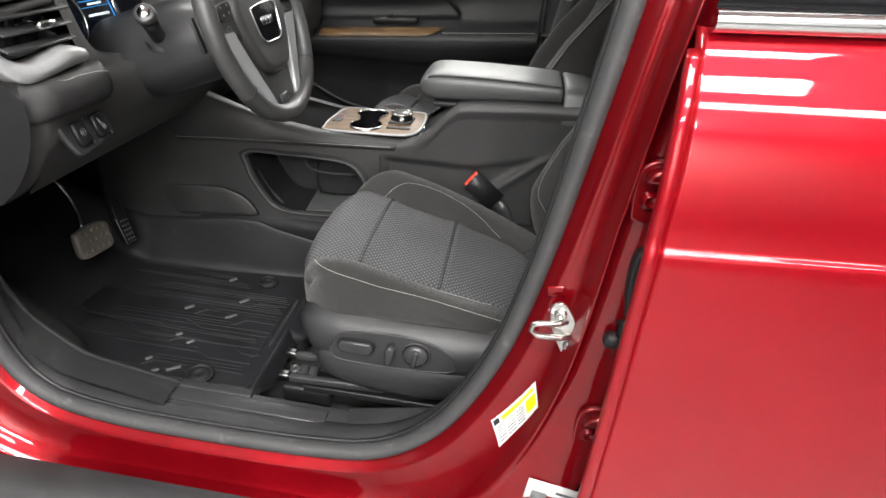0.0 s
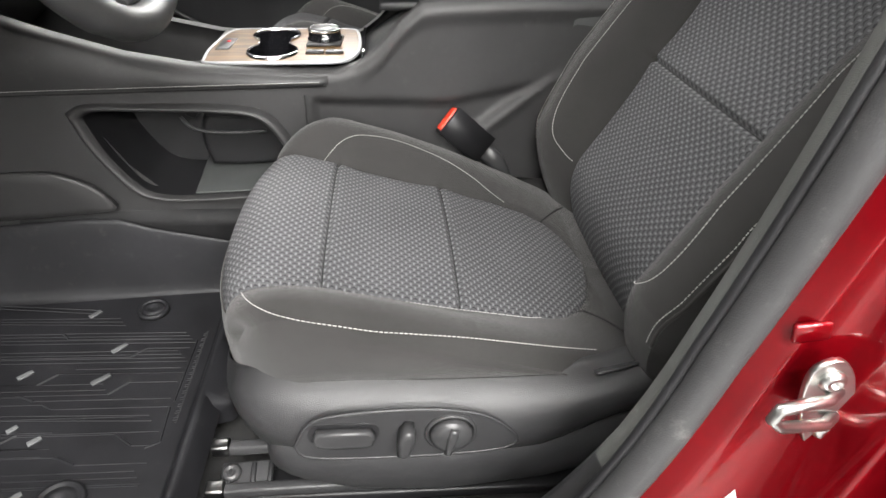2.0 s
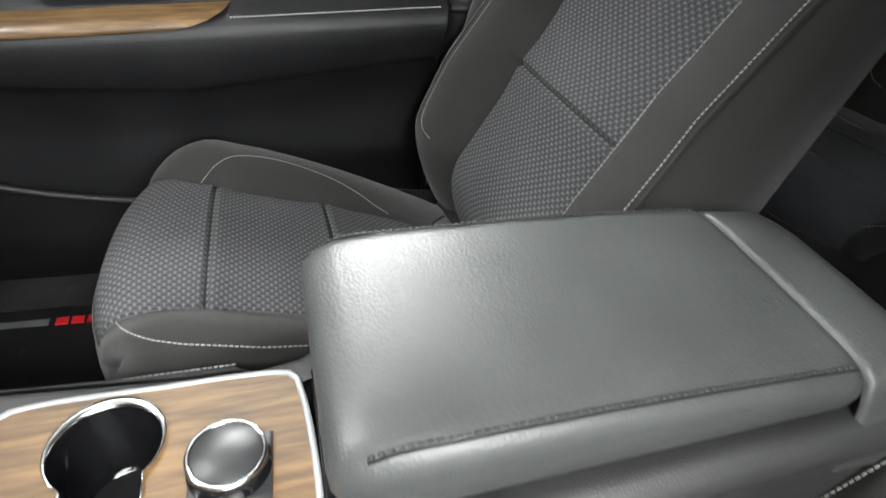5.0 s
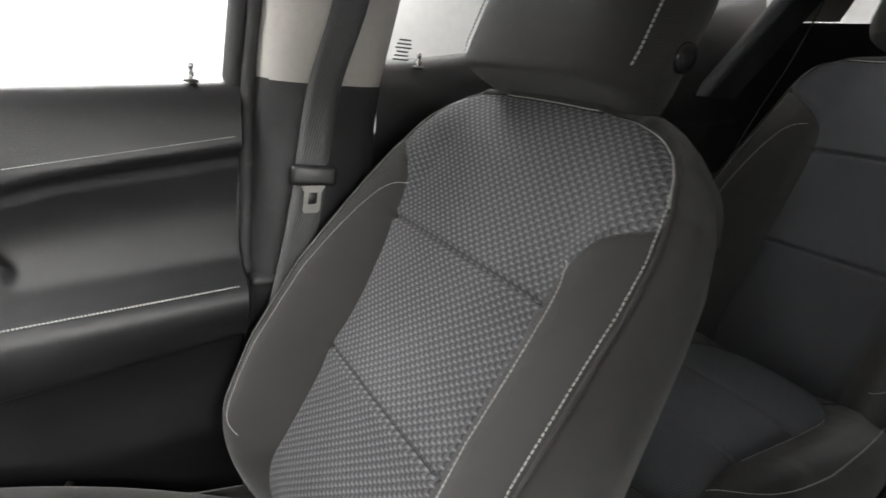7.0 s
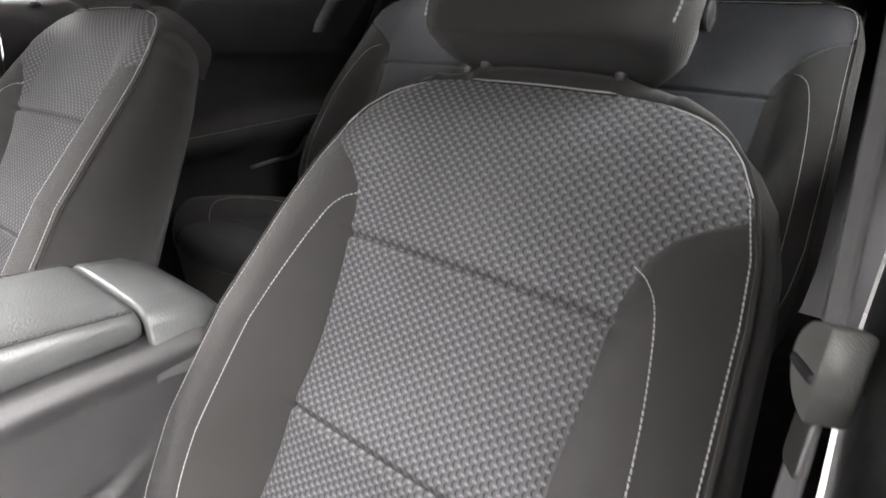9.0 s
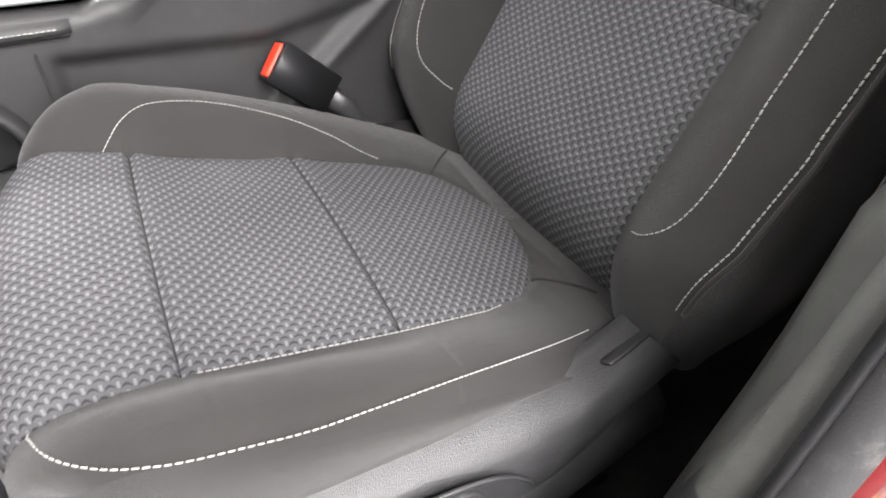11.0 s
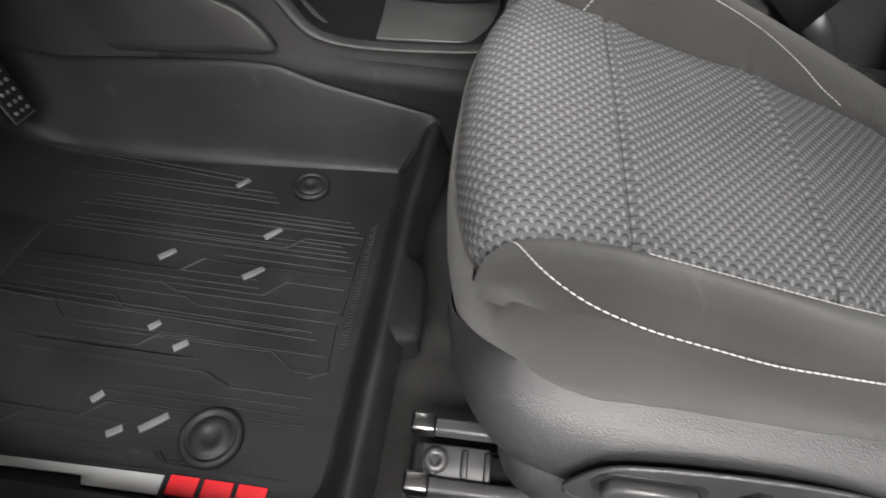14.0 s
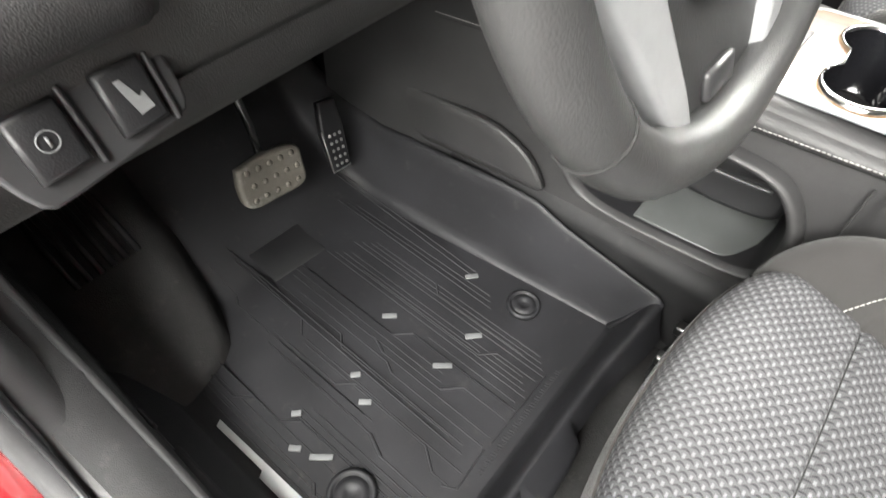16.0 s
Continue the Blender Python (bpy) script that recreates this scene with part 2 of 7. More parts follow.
M_GREYPRINT = surface("grey_print", (0.115, 0.118, 0.120), 0.7, var=0.2)
M_SILVERPRINT = surface("silver_print", (0.40, 0.41, 0.41), 0.5, var=0.12, dust=0.1)
M_LABEL = surface("label_paper", (0.50, 0.50, 0.49), 0.55, var=0.06)
M_REDPRINT = surface("red_print", (0.62, 0.012, 0.02), 0.6, var=0.1)
M_YELLOW = surface("yellow_print", (0.85, 0.62, 0.0), 0.6, var=0.05)
M_WALL = surface("showroom_wall", (0.82, 0.82, 0.81), 0.8, var=0.03, var_scale=0.7)
M_FLOORTILE = surface("showroom_floor", (0.27, 0.27, 0.268), 0.25, var=0.1, var_scale=1.5)
M_GLASS = glass_surface("window_glass")
M_PRIVACY = glass_surface("privacy_glass", (0.85, 0.88, 0.87))
M_PRIVACY_DARK = glass_surface("dark_privacy_glass", (0.10, 0.11, 0.11))
M_TRIM_GREY = surface("grey_grained_trim", (0.095, 0.097, 0.092), 0.42, grain=0.35, grain_scale=900, dust=0.05)
M_LINERGREY = surface("grey_liner", (0.055, 0.058, 0.057), 0.35, grain=0.1)
M_TUBE = glow_surface("strip_light_glow", (1.0, 0.98, 0.95), 12.0)
M_SCREEN = glow_surface("display_blue", (0.02, 0.22, 0.55), 1.1)
M_SCREEN_TEXT = glow_surface("display_text", (0.75, 0.85, 0.95), 1.0)
M_SCREEN_BG = surface("display_back", (0.004, 0.006, 0.012), 0.15)

# ---- mesh helpers ----


def to_mesh(name, verts, faces, mat, uvs=None, smooth_shade=True):
    me = bpy.data.meshes.new(name)
    me.from_pydata([tuple(p) for p in verts], [], [tuple(f) for f in faces])
    if smooth_shade:
        me.polygons.foreach_set("use_smooth", [True] * len(me.polygons))
    if uvs is not None:
        layer = me.uv_layers.new(name="cloth")
        idx = np.empty(len(me.loops), dtype=np.int32)
        me.loops.foreach_get("vertex_index", idx)
        layer.data.foreach_set("uv", np.asarray(uvs, dtype=np.float32)[idx].ravel())
    if mat:
        me.materials.append(mat)
    me.update()
    return me


def thing(name, label, category, at=(0, 0, 0), group="", kind=""):
    ob = new(name)
    ob.empty_display_size = 0.05
    ob.matrix_world = Matrix.Translation(at)
    return tagged(ob, label, category, group, kind)


def part(name, me, parent, label="", crease=None):
    """Links a mesh as one part under a thing or a part; its points are in the frame of the top thing."""
    ob = new(name, me)
    if parent:
        ob.parent = parent
        if parent.data is not None:
            ob.matrix_parent_inverse = parent.matrix_basis.inverted() if parent.parent else Matrix.Identity(4)
    if label:
        ob["label"] = label
    return ob


def grid_mesh(name, rows, mat, uvs=None, close=False, flip=False, cap=False):
    """rows: list of equal lists of points."""
    n, m = len(rows), len(rows[0])
    verts = [p for r in rows for p in r]
    faces = []
    for i in range(n - 1):
        for j in range(m if close else m - 1):
            a, b_, c, d = i * m + j, i * m + (j + 1) % m, (i + 1) * m + (j + 1) % m, (i + 1) * m + j
            faces.append((a, d, c, b_) if flip else (a, b_, c, d))
    if cap and close:
        first, last = list(range(m)), list(range((n - 1) * m, n * m))
        faces.append(first if flip else first[::-1])
        faces.append(last[::-1] if flip else last)
    return to_mesh(name, verts, faces, mat, [q for r in uvs for q in r] if uvs else None)


def tube_mesh(name, pts, radius, mat, segs=8, closed=False, cap=True, squash=None):
    """A tube along a polyline; radius: a number or one for each point."""
    P = [Vector(p) for p in pts]
    n = len(P)
    rad = radius if isinstance(radius, (list, tuple)) else [radius] * n
    rows, up = [], None
    for i in range(n):
        a, b_ = P[i - 1] if (i or closed) else P[i], P[(i + 1) % n] if (i < n - 1 or closed) else P[i]
        t = (b_ - a).normalized()
        if up is None:
            up = Vector((0, 0, 1)) if abs(t.z) < 0.9 else Vector((1, 0, 0))
        side = t.cross(up).normalized()
        up = side.cross(t).normalized()
        rows.append([P[i] + (side * math.cos(k * 2 * math.pi / segs) * (squash or 1.0) + up * math.sin(k * 2 * math.pi / segs)) * rad[i] for k in range(segs)])
    if closed:
        rows.append(rows[0])
    return grid_mesh(name, rows, mat, close=True, cap=cap and not closed, flip=True)


def rbox_mesh(name, sx, sy, sz, bevel, mat, at=(0, 0, 0), rot=(0, 0, 0), segs=2, taper=1.0):
    bm = bmesh.new()
    bmesh.ops.create_cube(bm, size=1.0)
    for v in bm.verts:
        k = taper if v.co.z > 0 else 1.0
        v.co = Vector((v.co.x * sx * k, v.co.y * sy * k, v.co.z * sz))
    if bevel:
        bmesh.ops.bevel(bm, geom=list(bm.edges), offset=min(bevel, 0.49 * min(sx, sy, sz)), segments=segs, affect="EDGES", profile=0.5)
    bm.transform(pose(*at, *rot))
    me = bpy.data.meshes.new(name)
    bm.to_mesh(me)
    bm.free()
    me.polygons.foreach_set("use_smooth", [len(p.vertices) > 0 for p in me.polygons])
    me.materials.append(mat)
    return me


def prism_mesh(name, outline, depth, mat, frame_m, bevel=0.0, segs=2):
    """A flat outline (u, v) pushed to a depth along w, bevelled on its front edge; frame_m maps u, v, w into place."""
    bm = bmesh.new()
    lo = [bm.verts.new((u, v, 0)) for u, v in outline]
    hi = [bm.verts.new((u, v, depth)) for u, v in outline]
    n = len(outline)
    bm.faces.new(lo[::-1])
    top = bm.faces.new(hi)
    for i in range(n):
        bm.faces.new((lo[i], lo[(i + 1) % n], hi[(i + 1) % n], hi[i]))
    bmesh.ops.recalc_face_normals(bm, faces=bm.faces)
    if bevel:
        bmesh.ops.bevel(bm, geom=list(top.edges), offset=bevel, segments=segs, affect="EDGES", profile=0.5)
    bm.transform(frame_m)
    bmesh.ops.recalc_face_normals(bm, faces=bm.faces)
    me = bpy.data.meshes.new(name)
    bm.to_mesh(me)
    bm.free()
    me.polygons.foreach_set("use_smooth", [len(p.vertices) == 4 for p in me.polygons])
    me.materials.append(mat)
    return me


def lathe_mesh(name, profile, mat, frame_m, segs=32):
    """profile: (radius, height) pairs turned round the w axis."""
    rows = [[frame_m @ Vector((r * math.cos(k * 2 * math.pi / segs), r * math.sin(k * 2 * math.pi / segs), h)) for k in range(segs)] for r, h in profile]
    return grid_mesh(name, rows, mat, close=True, cap=True)


def axes(origin, u, v, w):
    m = Matrix.Identity(4)
    for i, a in enumerate((u, v, w)):
        a = Vector(a).normalized()
        for k in range(3):
            m[k][i] = a[k]
    for k in range(3):
        m[k][3] = origin[k]
    return m


def lerp_table(table, x):
    return float(np.interp(x, [p[0] for p in table], [p[1] for p in table]))


def smooth_line(pts, n):
    """Catmull-Rom through pts, n points, evenly by length."""
    P = np.array(pts, dtype=float)
    Q = np.vstack([2 * P[0] - P[1], P, 2 * P[-1] - P[-2]])
    out = []
    for i in range(1, len(Q) - 2):
        for t in np.linspace(0, 1, 16, endpoint=False):
            a, b_, c, d = Q[i - 1], Q[i], Q[i + 1], Q[i + 2]
            out.append(0.5 * (2 * b_ + (c - a) * t + (2 * a - 5 * b_ + 4 * c - d) * t * t + (3 * b_ - a - 3 * c + d) * t ** 3))
    out.append(P[-1])
    out = np.array(out)
    s = np.concatenate([[0], np.cumsum(np.linalg.norm(np.diff(out, axis=0), axis=1))])
    g = np.linspace(0, s[-1], n)
    return np.stack([np.interp(g, s, out[:, k]) for k in range(out.shape[1])], 1)


def stitch_mesh(name, pts, mat, pitch=0.0050, length=0.0040, radius=0.00056):
    """A row of single thread stitches along a line."""
    P = np.array(pts, dtype=float)
    s = np.concatenate([[0], np.cumsum(np.linalg.norm(np.diff(P, axis=0), axis=1))])
    at = lambda d: Vector([float(np.interp(d, s, P[:, k])) for k in range(3)])
    verts, faces = [], []
    d = 0.0
    while d + length < s[-1]:
        a, b_ = at(d), at(d + length)
        t = (b_ - a).normalized()
        side = t.cross(Vector((0, 0, 1)))
        side = side.normalized() if side.length > 1e-4 else Vector((0, 1, 0))
        up = side.cross(t)
        base = len(verts)
        for f, r in ((0.0, 0.45), (0.2, 1.0), (0.8, 1.0), (1.0, 0.45)):
            c = a.lerp(b_, f)
            for k in range(6):
                an = k * math.pi / 3
                verts.append(c + (side * math.cos(an) * 1.25 + up * math.sin(an)) * radius * r)
        for i in range(3):
            for k in range(6):
                p, q = base + i * 6 + k, base + i * 6 + (k + 1) % 6
                faces.append((p, q, q + 6, p + 6))
        faces.append(tuple(range(base, base + 6))[::-1])
        faces.append(tuple(range(base + 18, base + 24)))
        d += pitch
    return to_mesh(name, verts, faces, mat)

# ---- seats ----
# Local frame of a seat: x to the rear, y across (0 in its middle), z up from the cabin floor.
CUSH_W = [(0.05, 0.176), (0.10, 0.174), (0.17, 0.163), (0.33, 0.156), (0.42, 0.148), (0.47, 0.135), (0.50, 0.112), (0.52, 0.08), (0.530, 0.045), (0.534, 0.0), (0.7, 0.0)]
CUSH_OUT = [(0.05, 0.196), (0.06, 0.212), (0.08, 0.232), (0.11, 0.246), (0.16, 0.256), (0.3, 0.258), (0.4, 0.252), (0.5, 0.238), (0.6, 0.225)]
CUSH_RISE = [(0.05, 0.004), (0.08, 0.014), (0.12, 0.032), (0.17, 0.041), (0.25, 0.041), (0.36, 0.030), (0.45, 0.018), (0.52, 0.010), (0.62, 0.004)]
NOSE = [(0.100, 0.130), (0.072, 0.160), (0.060, 0.195), (0.055, 0.230), (0.055, 0.266), (0.065, 0.294), (0.092, 0.309), (0.13, 0.3070)]
SEAMS = (0.177, 0.337)
CUSH_OUT = [tuple(p) for p in smooth_line(CUSH_OUT, 60)]
CUSH_RISE = [tuple(p) for p in smooth_line(CUSH_RISE, 60)]


def cush_line(k):
    """Middle line of the cushion: (x, z) with its normal, at x after the nose."""
    pts = NOSE + [(x, 0.336 - 0.22 * x) for x in (0.16, 0.2, 0.25, 0.3, 0.35, 0.4, 0.45, 0.5, 0.54, 0.58, 0.62)]
    return smooth_line(pts, k)


CUSH_N = 300
CUSH_PTS = cush_line(CUSH_N)
CUSH_S = np.concatenate([[0], np.cumsum(np.linalg.norm(np.diff(CUSH_PTS, axis=0), axis=1))])
CUSH_T = np.gradient(CUSH_PTS, axis=0)
CUSH_T /= np.linalg.norm(CUSH_T, axis=1)[:, None]
# the seam between nose front and knit insert
NOSE_ROW = int(np.argmin(abs(CUSH_PTS[:120, 1] - 0.268) + (CUSH_PTS[:120, 0] > 0.09)))


def cush_height(i, y):
    """Lift of the cushion's cover over its middle line at row i."""
    x = CUSH_PTS[i, 0]
    wi, wo, rise = lerp_table(CUSH_W, x), lerp_table(CUSH_OUT, x), lerp_table(CUSH_RISE, x)
    a = abs(y)
    if a <= wi:
        h = 0.006 * (1 - (a / max(wi, 0.01)) ** 2) - 0.002
        if i > NOSE_ROW:
            for sx in SEAMS:
                h -= 0.0065 * math.exp(-((x - sx) / 0.0036) ** 2) - 0.0045 * math.exp(-((x - sx) / 0.026) ** 2)
        h -= 0.004 * math.exp(-((wi - a) / 0.004) ** 2)
        return h
    t = min(1.0, (a - wi) / max(1e-4, wo - wi))
    h = -0.002 + rise * math.sin(min(1, t / 0.70) * math.pi / 2) ** 1.2
    if t > 0.78:
        h -= 0.016 * ((t - 0.78) / 0.22) ** 2.2
    return h - 0.004 * math.exp(-((a - wi) / 0.004) ** 2)


def cush_point(i, y, lift=0.0):
    h = cush_height(i, y) + lift
    tx, tz = CUSH_T[i]
    x = CUSH_PTS[i, 0]
    round_off = 0.028 * (min(abs(y), 0.25) / 0.2) ** 3 * max(0.0, (0.20 - x) / 0.14)
    return Vector((x - tz * h + round_off, y * (0.918 if y < 0 else 1.0), CUSH_PTS[i, 1] + tx * h))


def cush_row(x):
    return int(np.argmin(abs(CUSH_PTS[NOSE_ROW:, 0] - x))) + NOSE_ROW


def cush_at(x, y, lift=0.0):
    """Point of the cover at x (behind the nose) and y."""
    xs = CUSH_PTS[NOSE_ROW:, 0]
    f = float(np.interp(x, xs, np.arange(len(xs)))) + NOSE_ROW
    i = min(int(f), CUSH_N - 2)
    return cush_point(i, y, lift).lerp(cush_point(i + 1, y, lift), f - i)


BACK_O = Vector((0.55, 0, 0.32))
BACK_T = Vector((0.451, 0, 0.892)).normalized()
BACK_F = Vector((-0.892, 0, 0.451)).normalized()
BACK_IN = [(-0.12, 0.150), (-0.05, 0.152), (0.1, 0.147), (0.25, 0.147), (0.375, 0.154), (0.40, 0.157), (0.43, 0.166), (0.452, 0.182), (0.468, 0.206), (0.478, 0.226), (0.6, 0.3)]
BACK_IN_REAR = [(-0.16, 0.118), (0.1, 0.120), (0.375, 0.125), (0.40, 0.129), (0.43, 0.142), (0.455, 0.166), (0.475, 0.196), (0.49, 0.226), (0.6, 0.3)]
BACK_OUT = [(-0.16, 0.215), (-0.12, 0.222), (-0.07, 0.240), (-0.03, 0.257), (0.03, 0.271), (0.1, 0.275), (0.2, 0.269), (0.3, 0.260), (0.4, 0.251), (0.45, 0.243), (0.5, 0.227), (0.53, 0.210), (0.55, 0.192), (0.565, 0.168), (0.574, 0.140), (0.580, 0.090)]
BACK_OUT_REAR = [(-0.16, 0.215), (-0.07, 0.240), (-0.03, 0.252), (0.03, 0.264), (0.1, 0.268), (0.2, 0.262), (0.3, 0.254), (0.4, 0.244), (0.5, 0.236), (0.54, 0.230), (0.56, 0.222), (0.570, 0.212), (0.577, 0.198), (0.580, 0.185)]
BACK_LIFT = [(-0.12, 0.150), (0.375, 0.147), (0.45, 0.140), (0.52, 0.125), (0.6, 0.11)]
BACK_RISE = [(-0.12, 0.030), (0.0, 0.056), (0.12, 0.064), (0.25, 0.058), (0.36, 0.038), (0.44, 0.021), (0.5, 0.009), (0.54, 0.003), (0.6, 0.0)]
ROW = {"rear": False}
BACK_SEAMS = (0.177, 0.3755)


def back_in(s):
    return lerp_table(BACK_IN_REAR if ROW["rear"] else BACK_IN, s)


def back_out(s):
    return lerp_table(BACK_OUT_REAR if ROW["rear"] else BACK_OUT, s)


def back_height(s, y):
    """Lift of the backrest's cover; the bolsters fade out smoothly towards the yoke."""
    wo, rise = back_out(s), lerp_table(BACK_RISE, s)
    wi, wl = min(back_in(s), wo), min(lerp_table(BACK_LIFT, s), wo - 0.02)
    a = abs(y)
    curl = 6.0 * max(0.0, 0.01 - s) ** 2
    h = -0.002 - curl - 0.018 * max(0.0, (s - 0.50) / 0.08) ** 2.0
    if a <= wi:
        for ss in BACK_SEAMS:
            h -= 0.0075 * math.exp(-((s - ss) / 0.0038) ** 2) - 0.0045 * math.exp(-((s - ss) / 0.03) ** 2)
    if a <= wl:
        h += 0.003 * (1 - (a / wl) ** 2)
    else:
        t = min(1.0, (a - wl) / (wo - wl))
        h += rise * math.sin(min(1, t / 0.6) * math.pi / 2) ** 1.2
        if t > 0.6:
            h -= 0.012 * ((t - 0.6) / 0.4) ** 2
    fade = max(0.0, min(1.0, (wo - wi) / 0.03))
    return h - 0.004 * fade * math.exp(-((a - wi) / 0.004) ** 2)


def back_at(s, y, lift=0.0):
    return BACK_O + BACK_T * s + BACK_F * (back_height(s, y) + lift) + Vector((0, y, 0))


def back_raw(s, y, d):
    return BACK_O + BACK_T * s + BACK_F * d + Vector((0, y, 0))


def build_seat(name, label, at, group, rear=False):
    seat = thing(name, label, "car seat", at, group)
    seat.matrix_world = Matrix.Translation((at[0], at[1], at[2] + 0.3)) @ pose(0, 0, 0, -0.5 if at[1] < 0 else -2.2) @ Matrix.Translation((0, 0, -0.3))
    # a second-row cushion lies lower and further back than a front one
    drop = Matrix.Translation((0.20, 0, 0.285)) @ pose(0, 0, 0, 0, -9.0) @ Matrix.Translation((-0.177, 0, -0.297)) if rear else Matrix.Identity(4)
    if not rear and at[1] > 0:
        drop = Matrix.Translation((0, -0.12, 0.3)) @ pose(0, 0, 0, -4.0) @ Matrix.Translation((0, 0.12, -0.3))
    ROW["rear"] = rear
    wt = 0.185 if rear else 0.090

    def cpart(nm, me, lab=""):
        me.transform(drop)
        return part(nm, me, seat, lab)

    # cushion: knit insert
    rows, uvs = [], []
    for i in range(NOSE_ROW, CUSH_N):
        x = CUSH_PTS[i, 0]
        wi = lerp_table(CUSH_W, x)
        if x > 0.534:
            break
        ys = np.linspace(-wi, wi, 29)
        rows.append([cush_point(i, y) for y in ys])
        uvs.append([(CUSH_S[i], y) for y in ys])
    cpart("cushion_insert", grid_mesh("cushion_insert", rows, M_KNIT_REAR_SHADED if rear else M_KNIT, uvs, flip=False), "grey honeycomb knit insert")
    # bolsters: from the insert over the crest and down the side
    for sg in (-1, 1):
        rows, uvs = [], []
        for i in range(NOSE_ROW, CUSH_N):
            x = CUSH_PTS[i, 0]
            wi, wo = lerp_table(CUSH_W, x), lerp_table(CUSH_OUT, x)
            pts = [cush_point(i, sg * (wi + (wo - wi) * t)) for t in np.linspace(0, 1, 15)]
            rows.append(pts)
            acc, line = wi, []
            for k, p in enumerate(pts):
                if k:
                    acc += (p - pts[k - 1]).length
                line.append((CUSH_S[i], acc))
            uvs.append(line)
        cpart("cushion_bolster", grid_mesh("cushion_bolster", rows, M_CLOTH, uvs, flip=sg < 0))
    # boxing: one strip round the front and both sides, below the top cover
    wn = lerp_table(CUSH_OUT, CUSH_PTS[NOSE_ROW, 0])
    rim_r = [cush_point(i, lerp_table(CUSH_OUT, CUSH_PTS[i, 0])) for i in range(NOSE_ROW, CUSH_N, 2)]
    front = [cush_point(NOSE_ROW, y) for y in np.linspace(-wn, wn, 25)]
    rim_l = [cush_point(i, -lerp_table(CUSH_OUT, CUSH_PTS[i, 0])) for i in range(NOSE_ROW, CUSH_N, 2)]
    run = rim_l[::-1][:-1] + front + rim_r[1:]
    top = smooth_line([tuple(p) for p in run], 170)
    soft = top.copy()
    for k in range(3, len(top) - 3):
        soft[k] = top[max(0, k - 4):k + 5].mean(axis=0)
    rows = [[] for _ in range(8)]
    for k, p in enumerate(top):
        t = top[min(k + 1, len(top) - 1)] - top[max(k - 1, 0)]
        n = Vector((t[1], -t[0], 0)).normalized()
        if n.dot(Vector((p[0] - 0.33, p[1], 0))) < 0:
            n = -n
        low = 0.13 if rear else lerp_table([(0.05, 0.160), (0.08, 0.170), (0.11, 0.192), (0.14, 0.218), (0.18, 0.235), (0.22, 0.239), (0.6, 0.241)], p[0])
        for j, (q, o) in enumerate(((0, 0), (0.07, 0.0025), (0.18, 0.0045), (0.34, 0.0050), (0.52, 0.0040), (0.7, 0.0025), (0.86, 0.000), (1.0, -0.006))):
            rows[j].append(Vector(p).lerp(Vector(soft[k]), min(1.0, q * 4)) + n * o + Vector((0, 0, (low - p[2]) * q)))
    L = [0.0]
    for k in range(1, len(top)):
        L.append(L[-1] + float(np.linalg.norm(top[k] - top[k - 1])))
    cpart("cushion_boxing", grid_mesh("cushion_boxing", rows, M_CLOTH, [[(L[k], 0.016 * j) for k in range(len(top))] for j in range(8)]))
    # dark tubes painting the shade in the seam valleys, and stitching on the cushion
    for sx in SEAMS:
        i = cush_row(sx)
        wi = lerp_table(CUSH_W, sx)
        cpart("seam", tube_mesh("seam", [cush_point(i, y, -0.0005) for y in np.linspace(-wi, wi, 24)], 0.0014, M_SEAM_SHADOW, 6))
    edge = [cush_point(NOSE_ROW, y, 0.0008) for y in np.linspace(-0.174, 0.174, 24)]
    cpart("nose_piping", tube_mesh("nose_piping", edge, 0.0018, M_CLOTH_DARK, 6))
    arc = smooth_line([(0.152, 0.166), (0.172, 0.190), (0.205, 0.206), (0.267, 0.212), (0.338, 0.203), (0.392, 0.182), (0.425, 0.160), (0.444, 0.147)], 60)
    cpart("stitching", stitch_mesh("stitching", [cush_at(x, y, 0.0012) for x, y in arc], M_THREAD), "pale grey thread stitching")
    out = smooth_line([(0.0975, -0.165, 0.304), (0.1005, -0.176, 0.313), (0.111, -0.1985, 0.3225), (0.1235, -0.2128, 0.3255), (0.139, -0.2235, 0.3262), (0.156, -0.2305, 0.3262), (0.173, -0.2345, 0.3248), (0.204, -0.2370, 0.3206), (0.238, -0.2372, 0.3136), (0.2735, -0.2346, 0.3075), (0.333, -0.2277, 0.2946), (0.432, -0.2105, 0.2635), (0.49, -0.1975, 0.2445)], 90)
    cpart("stitching", stitch_mesh("stitching", [Vector(p) for p in out], M_THREAD), "pale grey thread stitching")
    rim = [(x, -lerp_table(CUSH_W, x) - 0.005) for x in np.linspace(0.185, 0.44, 50)]
    cpart("stitching", stitch_mesh("stitching", [cush_at(x, y, 0.0018) for x, y in rim], M_THREAD), "pale grey thread stitching")
    for sg in (-1, 1):
        pl = [(0.500, sg * 0.114), (0.520, sg * 0.135), (0.545, sg * 0.160)]
        cpart("seam", tube_mesh("seam", [cush_at(x, y, 0.0002) for x, y in smooth_line(pl, 12)], 0.0016, M_SEAM_SHADOW, 6))
    # backrest: knit insert, bolsters
    svals = np.concatenate([np.linspace(-0.16 if rear else -0.10, 0.53, 240), np.linspace(0.534, 0.580, 16)])
    rows, uvs = [], []
    for s in svals:
        wi = min(back_in(s), back_out(s))
        ys = np.linspace(-wi, wi, 33)
        rows.append([back_at(s, y) for y in ys])
        uvs.append([(s, y) for y in ys])
    part("backrest_insert", grid_mesh("backrest_insert", rows, M_KNIT_REAR_SHADED if rear else M_KNIT, uvs, flip=False), seat, "grey honeycomb knit insert")
